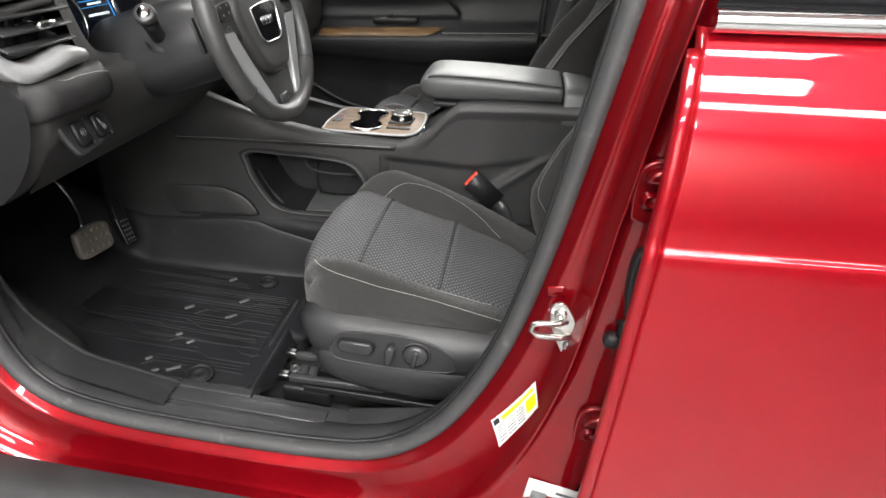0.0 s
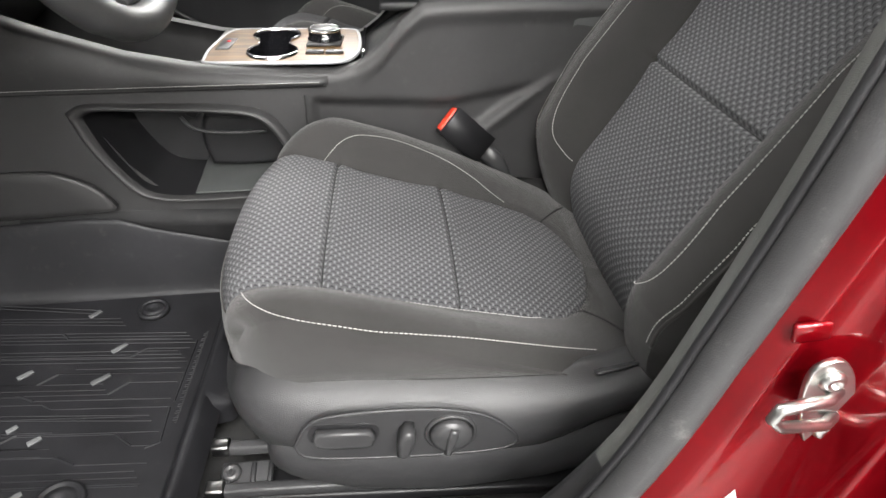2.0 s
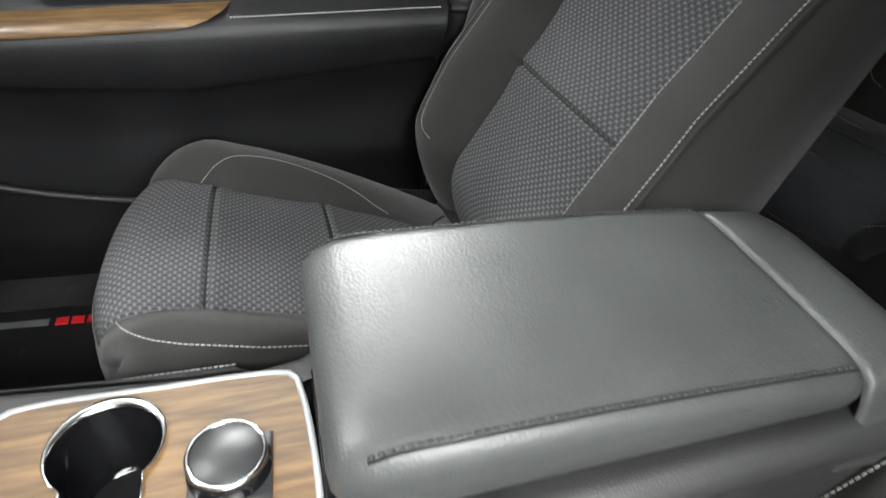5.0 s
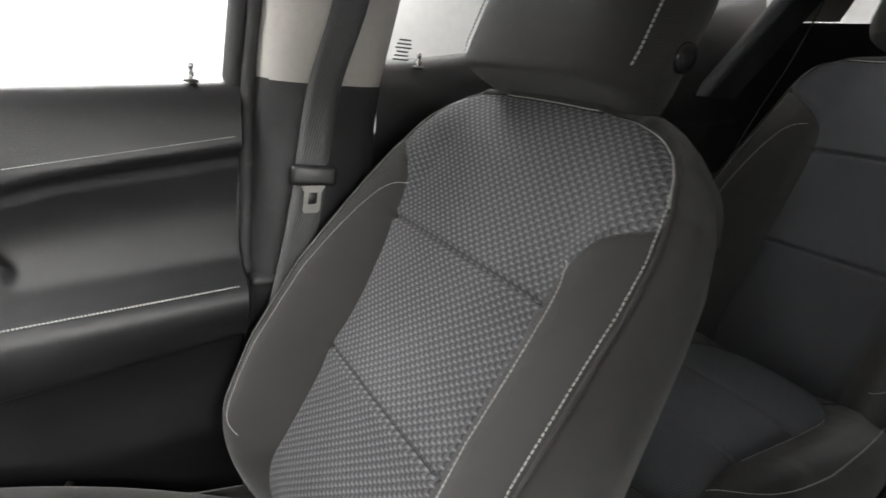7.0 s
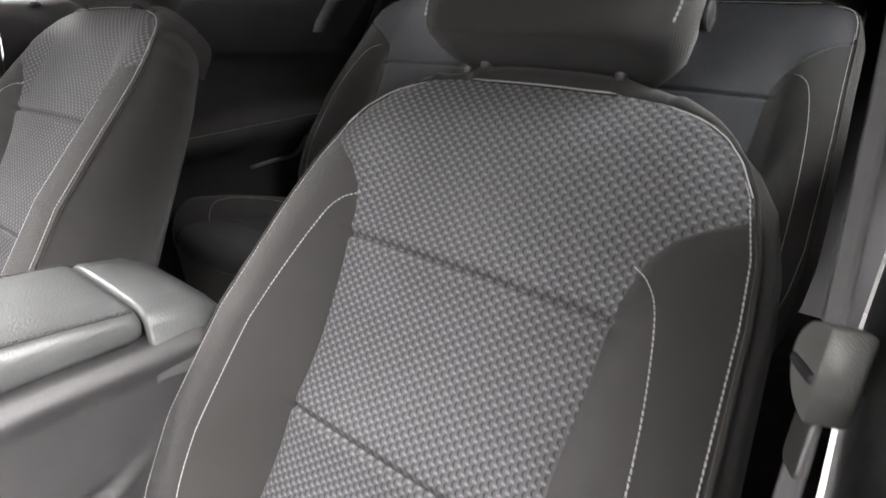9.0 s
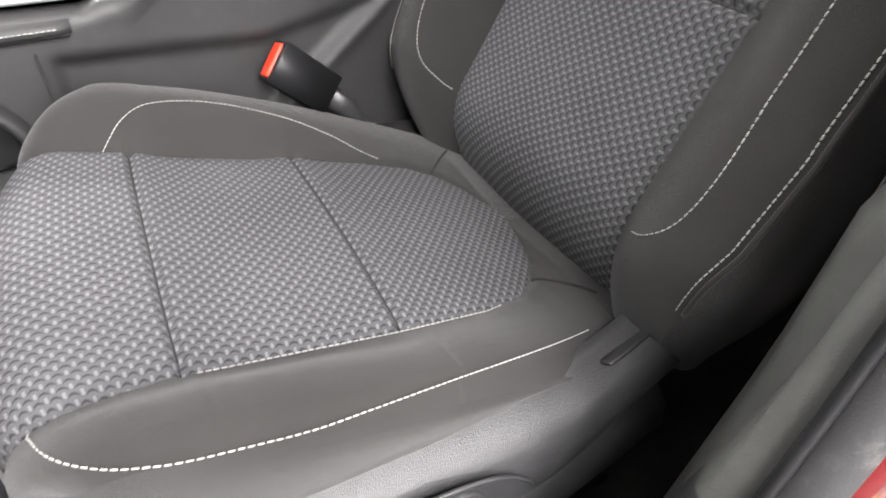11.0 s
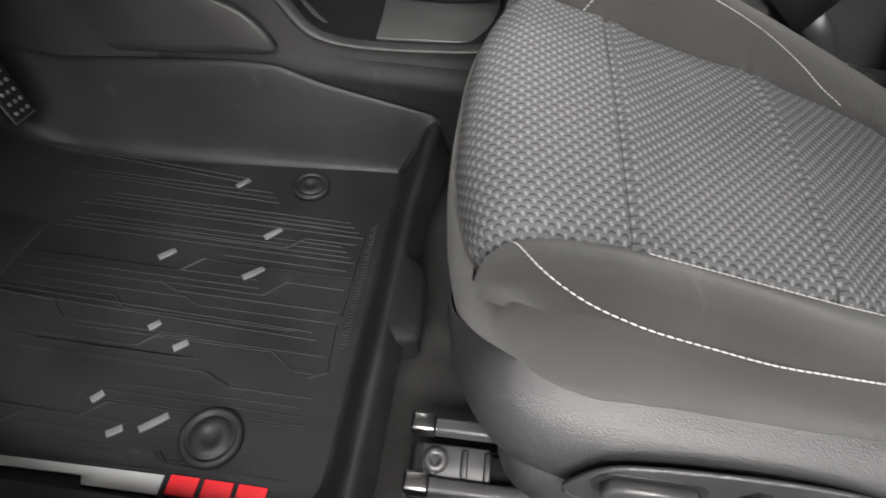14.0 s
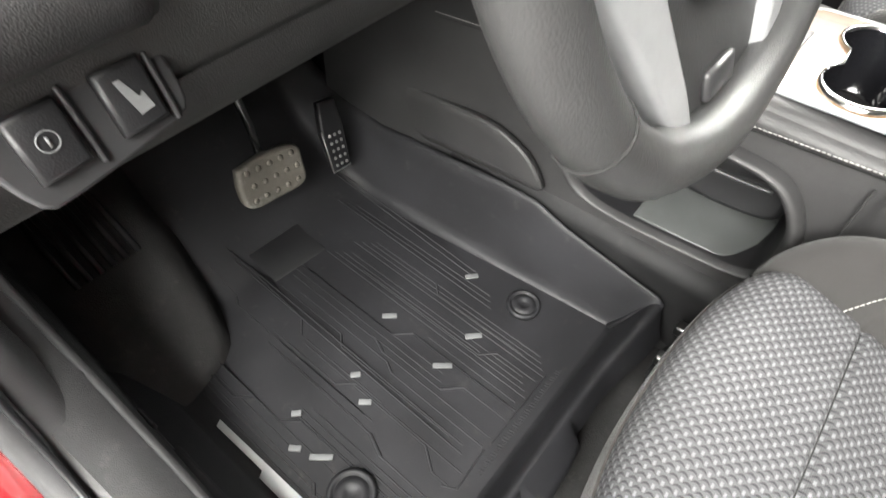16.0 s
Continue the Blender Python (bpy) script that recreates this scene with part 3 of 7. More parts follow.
    for sg in (-1, 1):
        rows, uvs = [], []
        for s in svals:
            wo = back_out(s)
            wi = min(back_in(s), wo)
            if s > 0.49:
                break
            ys = [sg * (wi + (wo - wi) * t) for t in np.linspace(0, 1, 13)]
            rows.append([back_at(s, y) for y in ys])
            uvs.append([(s, y) for y in ys])
        part("backrest_bolster", grid_mesh("backrest_bolster", rows, M_CLOTH, uvs, flip=sg < 0), seat)
    # sides, top and back
    rows, uvs = [], []
    for s in list(svals) + [0.588, 0.596, 0.600]:
        if s <= 0.58:
            wo = back_out(s)
            d0 = back_height(s, wo * 0.999)
            deep = 0.135 - 0.05 * max(0, s) / 0.6
        else:
            k = (s - 0.58) / 0.02
            wo, d0 = wt - 0.012 * k, -0.022 - 0.022 * k
            deep = 0.085 - 0.02 * k
        half = []
        bulge = 0.014 if s < 0.5 else 0.014 * max(0.2, (0.6 - s) / 0.1)
        for f, o in ((0, 0), (0.12, 0.7), (0.3, 1.0), (0.6, 0.9), (0.85, 0.2), (1.0, -1.6)):
            half.append((wo + o * bulge, d0 + (-deep - d0) * f))
        mid = [(wo * f, -deep - 0.012 * (1 - f * f)) for f in (0.6, 0.25)]
        right = half + mid
        loop = right + [(-a, d) for a, d in right[::-1]]
        rows.append([back_raw(s, a, d) for a, d in loop])
        acc, line = 0, []
        for k, (a, d) in enumerate(loop):
            if k:
                acc += math.hypot(a - loop[k - 1][0], d - loop[k - 1][1])
            line.append((s, acc))
        uvs.append(line)
    m = len(rows[0])
    me = grid_mesh("backrest_shell", rows, M_CLOTH, uvs)
    part("backrest_shell", me, seat)
    # piping and stitching round the front of the backrest
    edge = [(s, back_out(s)) for s in np.linspace(-0.03, 0.575, 90)]
    loop = [(s, w) for s, w in edge] + [(0.5795, y) for y in np.linspace(wt + 0.004, -wt - 0.004, 14)] + [(s, -w) for s, w in edge[::-1]]
    pts = smooth_line([tuple(back_raw(s, y, back_height(s, y * 0.995) + 0.001)) for s, y in loop], 420)
    part("piping", tube_mesh("piping", pts, 0.0022, M_CLOTH_DARK, 6), seat)
    cord = [(s, y) for s, y in loop if s > 0.50]
    # padded band over the top, from the seam back to the shell
    arch = smooth_line(cord, 60)
    rows = []
    for k, (s, y) in enumerate(arch):
        t = arch[min(k + 1, 59)] - arch[max(k - 1, 0)]
        n = Vector((t[1], -t[0])).normalized()
        if n.dot(Vector((s - 0.40, y))) < 0:
            n = -n
        f = min(1.0, max(0.0, (s - 0.50) / 0.07)) * (1 - 0.75 * min(1.0, abs(y) / 0.20) ** 2)
        rows.append([back_raw(s + n.x * o * f, y + n.y * o * f, back_height(s, y * 0.995) + d) for o, d in ((0.0, -0.002), (0.004, 0.002), (0.012, 0.002), (0.021, -0.004), (0.029, -0.016), (0.032, -0.034), (0.028, -0.058), (0.012, -0.088))])
    part("backrest_top", grid_mesh("backrest_top", rows, M_CLOTH, [[(p.z, p.y) for p in r] for r in rows]), seat)
    part("yoke_cord", tube_mesh("yoke_cord", smooth_line([tuple(back_raw(s, y * 0.988, back_height(s, y * 0.985) + 0.0030)) for s, y in cord], 160).tolist(), 0.0007, M_THREAD, 6), seat, "pale grey cord along the top seam")
    for sg in (-1, 1):
        inner = smooth_line([tuple(back_raw(s, sg * w * 0.978, back_height(s, w * 0.975) + 0.0016)) for s, w in edge if s < 0.52], 200)
        part("stitching", stitch_mesh("stitching", inner, M_THREAD), seat, "pale grey thread stitching")
    for sg in (-1, 1):
        arc = smooth_line([(0.424, 0.158), (0.413, 0.175), (0.39, 0.190), (0.335, 0.205), (0.27, 0.216), (0.19, 0.225), (0.10, 0.231), (0.05, 0.230), (0.02, 0.222), (0.003, 0.205), (-0.003, 0.185)], 110) if sg * at[1] > 0 else smooth_line([(0.424, 0.158), (0.412, 0.171), (0.39, 0.182), (0.335, 0.192), (0.27, 0.200), (0.19, 0.206), (0.10, 0.209), (0.04, 0.204), (0.005, 0.188), (-0.008, 0.165), (-0.01, 0.153)], 110)
        part("stitching", stitch_mesh("stitching", [back_at(s, sg * y, 0.0013) for s, y in arc], M_THREAD), seat, "pale grey thread stitching")
    for ss in BACK_SEAMS:
        wi = back_in(ss)
        part("seam", tube_mesh("seam", [back_at(ss, y, -0.0005) for y in np.linspace(-wi, wi, 24)], 0.0014, M_SEAM_SHADOW, 6), seat)
    # head restraint: padded block on two posts
    rows, uvs = [], []
    hs, hw = (0.0, 1.0) if rear else (-0.006, 1.0) if at[1] < 0 else (-0.022, 1.06)
    for s, k in ((0.609, 0.72), (0.610, 0.86), (0.615, 0.94), (0.624, 0.985), (0.645, 1.0), (0.69, 1.0), (0.73, 1.0), (0.765, 0.98), (0.795, 0.93), (0.81, 0.84), (0.818, 0.68)):
        w, df, db = (0.130 * k + 0.006) * hw, 0.054 * (0.45 + 0.55 * k) + 0.10 * (s - 0.71), -0.072 * (0.5 + 0.5 * k) + 0.06 * (s - 0.71)
        loop = []
        for a in np.linspace(-1, 1, 13):
            loop.append((a * w, df - 0.016 * abs(a) ** 5))
        for f, o in ((0.25, 0.006), (0.5, 0.0), (0.75, -0.018), (1.0, -0.042)):
            loop.append((w + o, df - 0.016 + (db - df + 0.016) * f))
        loop += [(0.03, db - 0.008), (-0.03, db - 0.008)]
        for f, o in ((1.0, -0.042), (0.75, -0.018), (0.5, 0.0), (0.25, 0.006)):
            loop.append((-w - o, df - 0.016 + (db - df + 0.016) * f))
        rows.append([back_raw(s + hs, a, d) for a, d in loop])
        uvs.append([(s, a) for a, d in loop])
    head = part("head_restraint", grid_mesh("head_restraint", rows, M_CLOTH, uvs, close=True, cap=True, flip=True), seat)
    for sg in (-1, 1):
        seam = [back_raw(s + hs, sg * (0.130 * k + 0.004) * hw, 0.054 * (0.45 + 0.55 * k) + 0.10 * (s - 0.71) - 0.0095) for s, k in ((0.628, 0.985), (0.645, 1.0), (0.68, 1.0), (0.72, 1.0), (0.755, 0.98), (0.785, 0.93))]
        part("stitching", stitch_mesh("stitching", smooth_line([tuple(p) for p in seam], 30), M_THREAD, radius=0.001), head, "pale grey thread stitching")
        part("post", tube_mesh("post", [back_raw(0.585, sg * 0.078, -0.030), back_raw(0.64, sg * 0.078, -0.018)], 0.0065, M_DARKSTEEL, 12), head, "chrome post")
    fm = axes(back_raw(0.665 + hs, -0.1415 * hw, -0.012), (1, 0, 0.3), (0.3, 0, -1), (0, -1, 0))
    part("release_button", lathe_mesh("release_button", [(0.0145, -0.004), (0.0145, 0.003), (0.0125, 0.004), (0.0115, 0.002), (0.0105, 0.0035), (0.003, 0.004), (0.0004, 0.004)], M_BLACK, fm, 28), head)
    # metal frame and base under the cushion
    cpart("seat_pan", rbox_mesh("seat_pan", 0.40, 0.40, 0.10, 0.02, M_BLACK, (0.33, 0, 0.15)))
    part("back_pivot", rbox_mesh("back_pivot", 0.08, 0.44, 0.08, 0.02, M_BLACK, (0.575, 0, 0.165), (0, 27, 0)), seat)
    return seat


def add_shield(seat):
    """Plastic side shield with its lower skirt, on the door side of a front seat."""
    plan = smooth_line([(0.076, 0.16), (0.064, 0.0), (0.057, -0.10), (0.058, -0.158), (0.067, -0.205), (0.098, -0.244), (0.17, -0.2615), (0.26, -0.2655), (0.36, -0.2665), (0.44, -0.264), (0.50, -0.256), (0.56, -0.246), (0.62, -0.238)], 90)
    # line where it meets the cushion
    meet = smooth_line([(0.086, 0.16, 0.186), (0.074, 0.0, 0.186), (0.063, -0.10, 0.187), (0.063, -0.143, 0.195), (0.078, -0.176, 0.211), (0.103, -0.206, 0.233), (0.165, -0.2205, 0.243), (0.26, -0.2225, 0.244), (0.36, -0.2225, 0.244), (0.44, -0.220, 0.244), (0.50, -0.212, 0.250), (0.56, -0.202, 0.264), (0.62, -0.194, 0.270)], 90)
    sh_low = [(0.065, 0.125), (0.12, 0.146), (0.18, 0.149), (0.36, 0.148), (0.42, 0.156), (0.46, 0.176), (0.50, 0.196), (0.62, 0.205)]
    rows = []
    for k, (x, y) in enumerate(plan):
        mx, my, zt = meet[k]
        zl = lerp_table(sh_low, x)
        lean = 0.034 * float(np.clip((0.19 - x) / 0.10, 0, 1))
        line = []
        for i_, q in ((1.18, 0.0), (1.03, -0.01), (0.98, 0.012), (0.84, 0.045), (0.66, 0.085), (0.46, 0.14), (0.27, 0.22), (0.12, 0.33), (0.03, 0.46), (0.0, 0.62), (0.02, 0.78), (0.08, 0.91), (0.22, 0.985), (0.55, 1.0)):
            line.append(Vector((x + (mx - x) * i_ + lean * max(0.0, q) ** 1.3, y + (my - y) * i_, zt + (zl - zt) * q)))
        rows.append(line)
    part("side_shield", grid_mesh("side_shield", rows, M_PLASTIC, flip=True), seat, "black grained plastic side shield")
    # lower skirt over the rail
    plan = smooth_line([(0.122, -0.19), (0.116, -0.222), (0.130, -0.246), (0.175, -0.258), (0.30, -0.263), (0.44, -0.259), (0.56, -0.250)], 40)
    low = [(0, 0.118), (0.15, 0.102), (0.3, 0.086), (0.5, 0.080), (0.75, 0.092), (1.0, 0.125)]
    rows = []
    for k, (x, y) in enumerate(plan):
        f = k / (len(plan) - 1)
        zl = lerp_table(low, f)
        rows.append([Vector((x, y + 0.02, 0.18)), Vector((x, y, 0.165)), Vector((x, y - 0.004, 0.142)), Vector((x, y - 0.007, zl + 0.022)), Vector((x, y + 0.004, zl + 0.004)), Vector((x, y + 0.016, zl)), Vector((x, y + 0.04, zl))])
    part("lower_skirt", grid_mesh("lower_skirt", rows, M_PLASTIC, flip=True), seat)
    # control panel with slide switch, lever and round knob
    fm = axes((0, -0.2660, 0), (1, 0, 0), (0, 0, 1), (0, -1, 0))
    outline = smooth_line([(0.155, 0.182), (0.168, 0.212), (0.19, 0.226), (0.25, 0.2335), (0.31, 0.2325), (0.355, 0.220), (0.386, 0.192), (0.389, 0.176), (0.365, 0.166), (0.29, 0.160), (0.20, 0.160), (0.163, 0.166), (0.155, 0.182)], 60)[:-1]
    pan = part("control_panel", prism_mesh("control_panel", [tuple(p) for p in outline], 0.0022, M_PLASTIC_SMOOTH, fm, 0.0008), seat)
    rim = [fm @ Vector((p[0], p[1], 0.0012)) for p in outline]
    part("panel_rim", tube_mesh("panel_rim", rim, 0.0020, M_PLASTIC, 8, closed=True), pan)
    pocket = smooth_line([(0.168, 0.200), (0.173, 0.213), (0.190, 0.2165), (0.226, 0.2165), (0.239, 0.212), (0.242, 0.200), (0.235, 0.186), (0.222, 0.183), (0.186, 0.183), (0.173, 0.188), (0.168, 0.200)], 40)[:-1]
    part("switch_pocket", prism_mesh("switch_pocket", [tuple(p) for p in pocket], 0.0006, M_BLACK, fm @ Matrix.Translation((0, 0, 0.0022))), pan)
    bar = [(0.174, 0.200), (0.179, 0.211), (0.232, 0.211), (0.238, 0.203), (0.236, 0.191), (0.228, 0.187), (0.186, 0.187), (0.178, 0.190)]
    part("slide_switch", prism_mesh("slide_switch", bar, 0.009, M_KNOB, fm @ Matrix.Translation((0, 0, 0.0024)), 0.003, 3), pan)
    lev = [(0.2600, 0.181), (0.2615, 0.208), (0.268, 0.2185), (0.277, 0.217), (0.279, 0.205), (0.274, 0.182), (0.268, 0.178)]
    part("tilt_lever", prism_mesh("tilt_lever", lev, 0.019, M_KNOB, fm @ Matrix.Translation((0, 0, 0.002)), 0.005, 3), pan)
    km = axes((0.3165, -0.2682, 0.200), (1, 0, 0), (0, 0, 1), (0, -1, 0))
    part("knob_ring", lathe_mesh("knob_ring", [(0.0275, -0.002), (0.0275, 0.003), (0.0255, 0.0042), (0.0235, 0.003), (0.0235, -0.002)], M_PLASTIC, km), pan, "dusty ring round the knob")
    kn = part("lumbar_knob", lathe_mesh("lumbar_knob", [(0.0225, 0.0), (0.0222, 0.006), (0.0210, 0.0095), (0.0165, 0.012), (0.006, 0.0130), (0.001, 0.013)], M_KNOB, km), pan)
    part("knob_ridge", prism_mesh("knob_ridge", [(-0.0035, -0.021), (0.0035, -0.021), (0.0055, 0.004), (0.0045, 0.017), (-0.0045, 0.017), (-0.0055, 0.004)], 0.008, M_KNOB, km @ pose(0, 0, 0.0085, 0, 0, -8), 0.003, 2), kn)
    tag = part("tag_plate", rbox_mesh("tag_plate", 0.050, 0.004, 0.016, 0.002, M_PLASTIC_SMOOTH, (0.500, -0.2285, 0.2475), (52, -8, 9)), seat)
    cur = bpy.data.curves.new("tag_text", "FONT")
    cur.body, cur.size, cur.align_x, cur.align_y, cur.extrude = "AIRBAG", 0.0105, "CENTER", "CENTER", 0.0003
    cur.materials.append(M_BLACK)
    tx = new("tag_text", cur)
    tx.parent = tag
    tx.matrix_basis = pose(0.500, -0.2285, 0.2475, 52, -8, 9) @ pose(0, -0.0022, 0, 90, 0, 0)
    # rail at the front of the base
    for yy in (-0.205, 0.205):
        rail = part("seat_rail", rbox_mesh("seat_rail", 0.44, 0.040, 0.016, 0.003, M_BLACK, (0.31, yy - 0.02, 0.050), (0, 0, 0)), seat)
        for dy, zz in ((-0.040, 0.078), (0.004, 0.098)):
            part("rail_lip", rbox_mesh("rail_lip", 0.20, 0.013, 0.015, 0.003, M_KNOB if dy > 0 else M_PLASTIC, (0.155, yy + dy, zz), (0, -2, 0)), rail)
            part("rail_cap", rbox_mesh("rail_cap", 0.022, 0.017, 0.017, 0.003, M_DARKSTEEL, (0.054, yy + dy, zz - 0.001), (0, -2, 0)), rail, "bright steel rail end")
        part("rail_bracket", rbox_mesh("rail_bracket", 0.060, 0.030, 0.005, 0.002, M_PLASTIC_SMOOTH, (0.085, yy - 0.018, 0.074), (14, -4, 0)), rail, "dirty dark bracket")
        for dx in (0.006, 0.030, 0.048):
            part("bracket_rib", rbox_mesh("bracket_rib", 0.006, 0.024, 0.006, 0.0015, M_BLACK, (0.060 + dx * 1.1, yy - 0.019, 0.0775), (14, -4, 0)), rail)
        fm = axes((0.068, yy - 0.018, 0.0765), (1, 0, 0), (0, 1, 0.2), (-0.05, -0.2, 1))
        part("rail_screw", lathe_mesh("rail_screw", [(0.011, 0), (0.011, 0.004), (0.008, 0.007), (0.005, 0.007), (0.004, 0.004), (0.0005, 0.004)], M_KNOB, fm, 20), rail)
        part("rail_foot", rbox_mesh("rail_foot", 0.10, 0.05, 0.04, 0.006, M_BLACK, (0.095, yy - 0.015, 0.028)), rail)


DRIVER = build_seat("driver_seat", "black and grey cloth driver seat with knit insert and power controls", (0, -0.385, 0), "front seats")
add_shield(DRIVER)
PASSENGER = build_seat("passenger_seat", "black and grey cloth passenger seat with knit insert, beside the console", (-0.066, 0.394, 0.049), "front seats")
for yy in (0.35, -0.35):
    build_seat("captain_seat", "dark grey cloth captain seat in the second row with knit insert", (0.80, yy, 0.165), "second row seats", rear=True)

# ---- cabin structure ----


def struct(name, me, label, category="structure"):
    return tagged(new(name, me), label, category, kind="structure")


def sheet(name, rows, mat, label, thick=0.0, flip=False, uvs=None, category="structure"):
    me = grid_mesh(name, rows, mat, uvs, flip=flip)
    ob = struct(name, me, label, category)
    if thick:
        sol = ob.modifiers.new("thickness", "SOLIDIFY")
        sol.thickness, sol.offset = thick, -1.0
    return ob


# carpeted cabin floor, one sheet with the tunnel left to the console
sheet("floor", [[Vector((x, y, -0.025 + (0.35 * max(0, -0.52 - x) + 6 * max(0, -0.6 - x) ** 2) + 0.10 * max(0, min(1, (x - 0.72) / 0.1)))) for y in np.linspace(-0.74, 0.80, 30)] for x in np.linspace(-0.95, 2.6, 70)],
      M_CARPET, "black carpet on the cabin floor")
# carpet hump under the driver seat's outer rail
sheet("firewall", [[Vector((-0.93, y, z)) for y in np.linspace(-0.80, 0.80, 6)] for z in np.linspace(-0.1, 0.80, 6)], M_BLACK, "dark bulkhead behind the pedals", 0.02, flip=True)

# roof, headliner and screens' frames close the cabin above
sheet("roof", [[Vector((x, y, 1.33 - 0.10 * (y / 0.62) ** 2 * 0.5 - 0.10 * max(0, 0.25 - x) ** 1.5)) for y in np.linspace(-0.60, 0.60, 13)] for x in np.linspace(-0.02, 2.6, 20)], M_RED, "red roof panel of the car", 0.02)
sheet("ceiling", [[Vector((x, y, 1.29 - 0.10 * (y / 0.62) ** 2 * 0.5 - 0.10 * max(0, 0.25 - x) ** 1.5)) for y in np.linspace(-0.60, 0.60, 13)] for x in np.linspace(0.0, 2.58, 20)], M_LINER, "pale cloth headliner", 0.01)
sheet("wall_rear", [[Vector((2.62 + 0.1 * (1 - z), y, z)) for y in np.linspace(-0.75, 0.75, 4)] for z in np.linspace(-0.1, 1.28, 4)], M_BLACK, "black trim of the tailgate", 0.03)

# ---- driver side body: sill, pillar and door aperture ----
# aperture line in the side plane (x, z), from the front corner along the sill and up the rear pillar
APERTURE = smooth_line([(-0.46, 0.62), (-0.43, 0.38), (-0.385, 0.20), (-0.32, 0.115), (-0.20, 0.085), (-0.03, 0.080), (0.16, 0.085), (0.28, 0.105), (0.365, 0.165), (0.425, 0.26), (0.470, 0.38), (0.498, 0.52), (0.520, 0.68), (0.540, 0.85), (0.556, 1.02), (0.55, 1.14), (0.50, 1.22), (0.38, 1.26)], 130)


def aperture_frame(k):
    p = APERTURE[k]
    t = APERTURE[min(k + 1, len(APERTURE) - 1)] - APERTURE[max(k - 1, 0)]
    t = t / np.linalg.norm(t)
    n = np.array([t[1], -t[0]])          # away from the opening
    low = float(np.clip((0.42 - p[1]) / 0.34, 0, 1))      # 1 on the sill
    up = max(0.0, p[1] - 0.85)
    return p, n, low, up


JAMB = [(0.004, -0.745, -0.772), (0.010, -0.764, -0.794), (0.013, -0.769, -0.799), (0.027, -0.781, -0.811), (0.0295, -0.7845, -0.815), (0.033, -0.7855, -0.8165), (0.045, -0.7845, -0.820), (0.062, -0.785, -0.828), (0.078, -0.789, -0.838), (0.088, -0.797, -0.850), (0.0945, -0.809, -0.858), (0.0985, -0.826, -0.866), (0.1015, -0.839, -0.870), (0.1045, -0.843, -0.872), (0.1075, -0.839, -0.876), (0.1105, -0.825, -0.884), (0.116, -0.819, -0.890), (0.125, -0.822, -0.898), (0.17, -0.830, -0.905), (0.20, -0.832, -0.91)]
RIDGE_O = [(0.10, 0.1045), (0.20, 0.099), (0.33, 0.084), (0.475, 0.069), (0.59, 0.057), (0.75, 0.050), (1.1, 0.048)]


def jamb_point(k, o):
    """Point of the painted frame at step k of the aperture and profile offset o."""
    p, n, low, up = aperture_frame(k)
    y = float(np.interp(o, [q[0] for q in JAMB], [q[1] for q in JAMB]))
    ys = float(np.interp(o, [q[0] for q in JAMB], [q[2] for q in JAMB]))
    ro = lerp_table(RIDGE_O, p[1])
    if o > 0.1045:
        o = ro + o - 0.1045
    elif o > 0.03:
        o = 0.03 + (o - 0.03) * (ro - 0.03) / 0.0745
    return Vector((p[0] + n[0] * o, y + (ys - y) * low + 0.42 * up, p[1] + n[1] * o))


struct("door_frame", grid_mesh("door_frame", [[jamb_point(k, q[0]) for q in JAMB] for k in range(len(APERTURE))], M_RED_SHADED, flip=True), "red painted door aperture of sill and pillar", "car body")
# rubber seal along the aperture
seal_rows = []
for k in range(len(APERTURE)):
    p, n, low, up = aperture_frame(k)
    line = []
    for a in np.linspace(0, 2 * math.pi, 13)[:-1]:
        o, dy = 0.002 + 0.013 * math.cos(a), 0.017 * math.sin(a)
        y = -0.765 - 0.03 * low + 0.42 * up + dy
        line.append(Vector((p[0] + n[0] * o, y, p[1] + n[1] * o)))
    seal_rows.append(line)
seal = thing("door_seal", "dusty black rubber seal round the door opening", "door seal")
part("bulb", grid_mesh("bulb", seal_rows, M_SEAL, close=True, cap=True), seal)
lip = []
for k in range(len(APERTURE)):
    p, n, low, up = aperture_frame(k)
    lip.append(Vector((p[0] - n[0] * 0.0115, -0.756 - 0.03 * low + 0.42 * up, p[1] - n[1] * 0.0115)))
part("carrier_lip", tube_mesh("carrier_lip", lip, 0.004, M_BLACK, 6), seal)
# inner trim: flat lip between the seal and the cabin, on sill and pillar
rows = []
for k in range(len(APERTURE)):
    p, n, low, up = aperture_frame(k)
    rows.append([Vector((p[0] + n[0] * o, y + (ys - y) * low + 0.42 * up, p[1] + n[1] * o)) for o, y, ys in ((0.0, -0.757, -0.785), (-0.006, -0.748, -0.775), (-0.007, -0.735, -0.755), (0.0, -0.735, -0.735), (0.03, -0.732, -0.712), (0.09, -0.732, -0.700))])
struct("trim", grid_mesh("trim", rows[:73], M_PLASTIC, flip=False), "black plastic trim inside the door seal")
struct("trim", grid_mesh("trim", rows[72:], M_TRIM_GREY, flip=False), "grey grained trim inside the seal of the door pillar")

# sill plate: long scuff strip with a raised inset
sp = thing("sill_plate", "black grained plastic scuff plate on the door sill", "sill plate")
part("plate", rbox_mesh("plate", 0.60, 0.062, 0.012, 0.004, M_PLASTIC, (-0.08, -0.728, 0.079), (3, 0.6, 0)), sp)
part("inset", rbox_mesh("inset", 0.30, 0.030, 0.006, 0.002, M_PLASTIC_SMOOTH, (0.02, -0.728, 0.0865), (3, 0.6, 0)), sp)
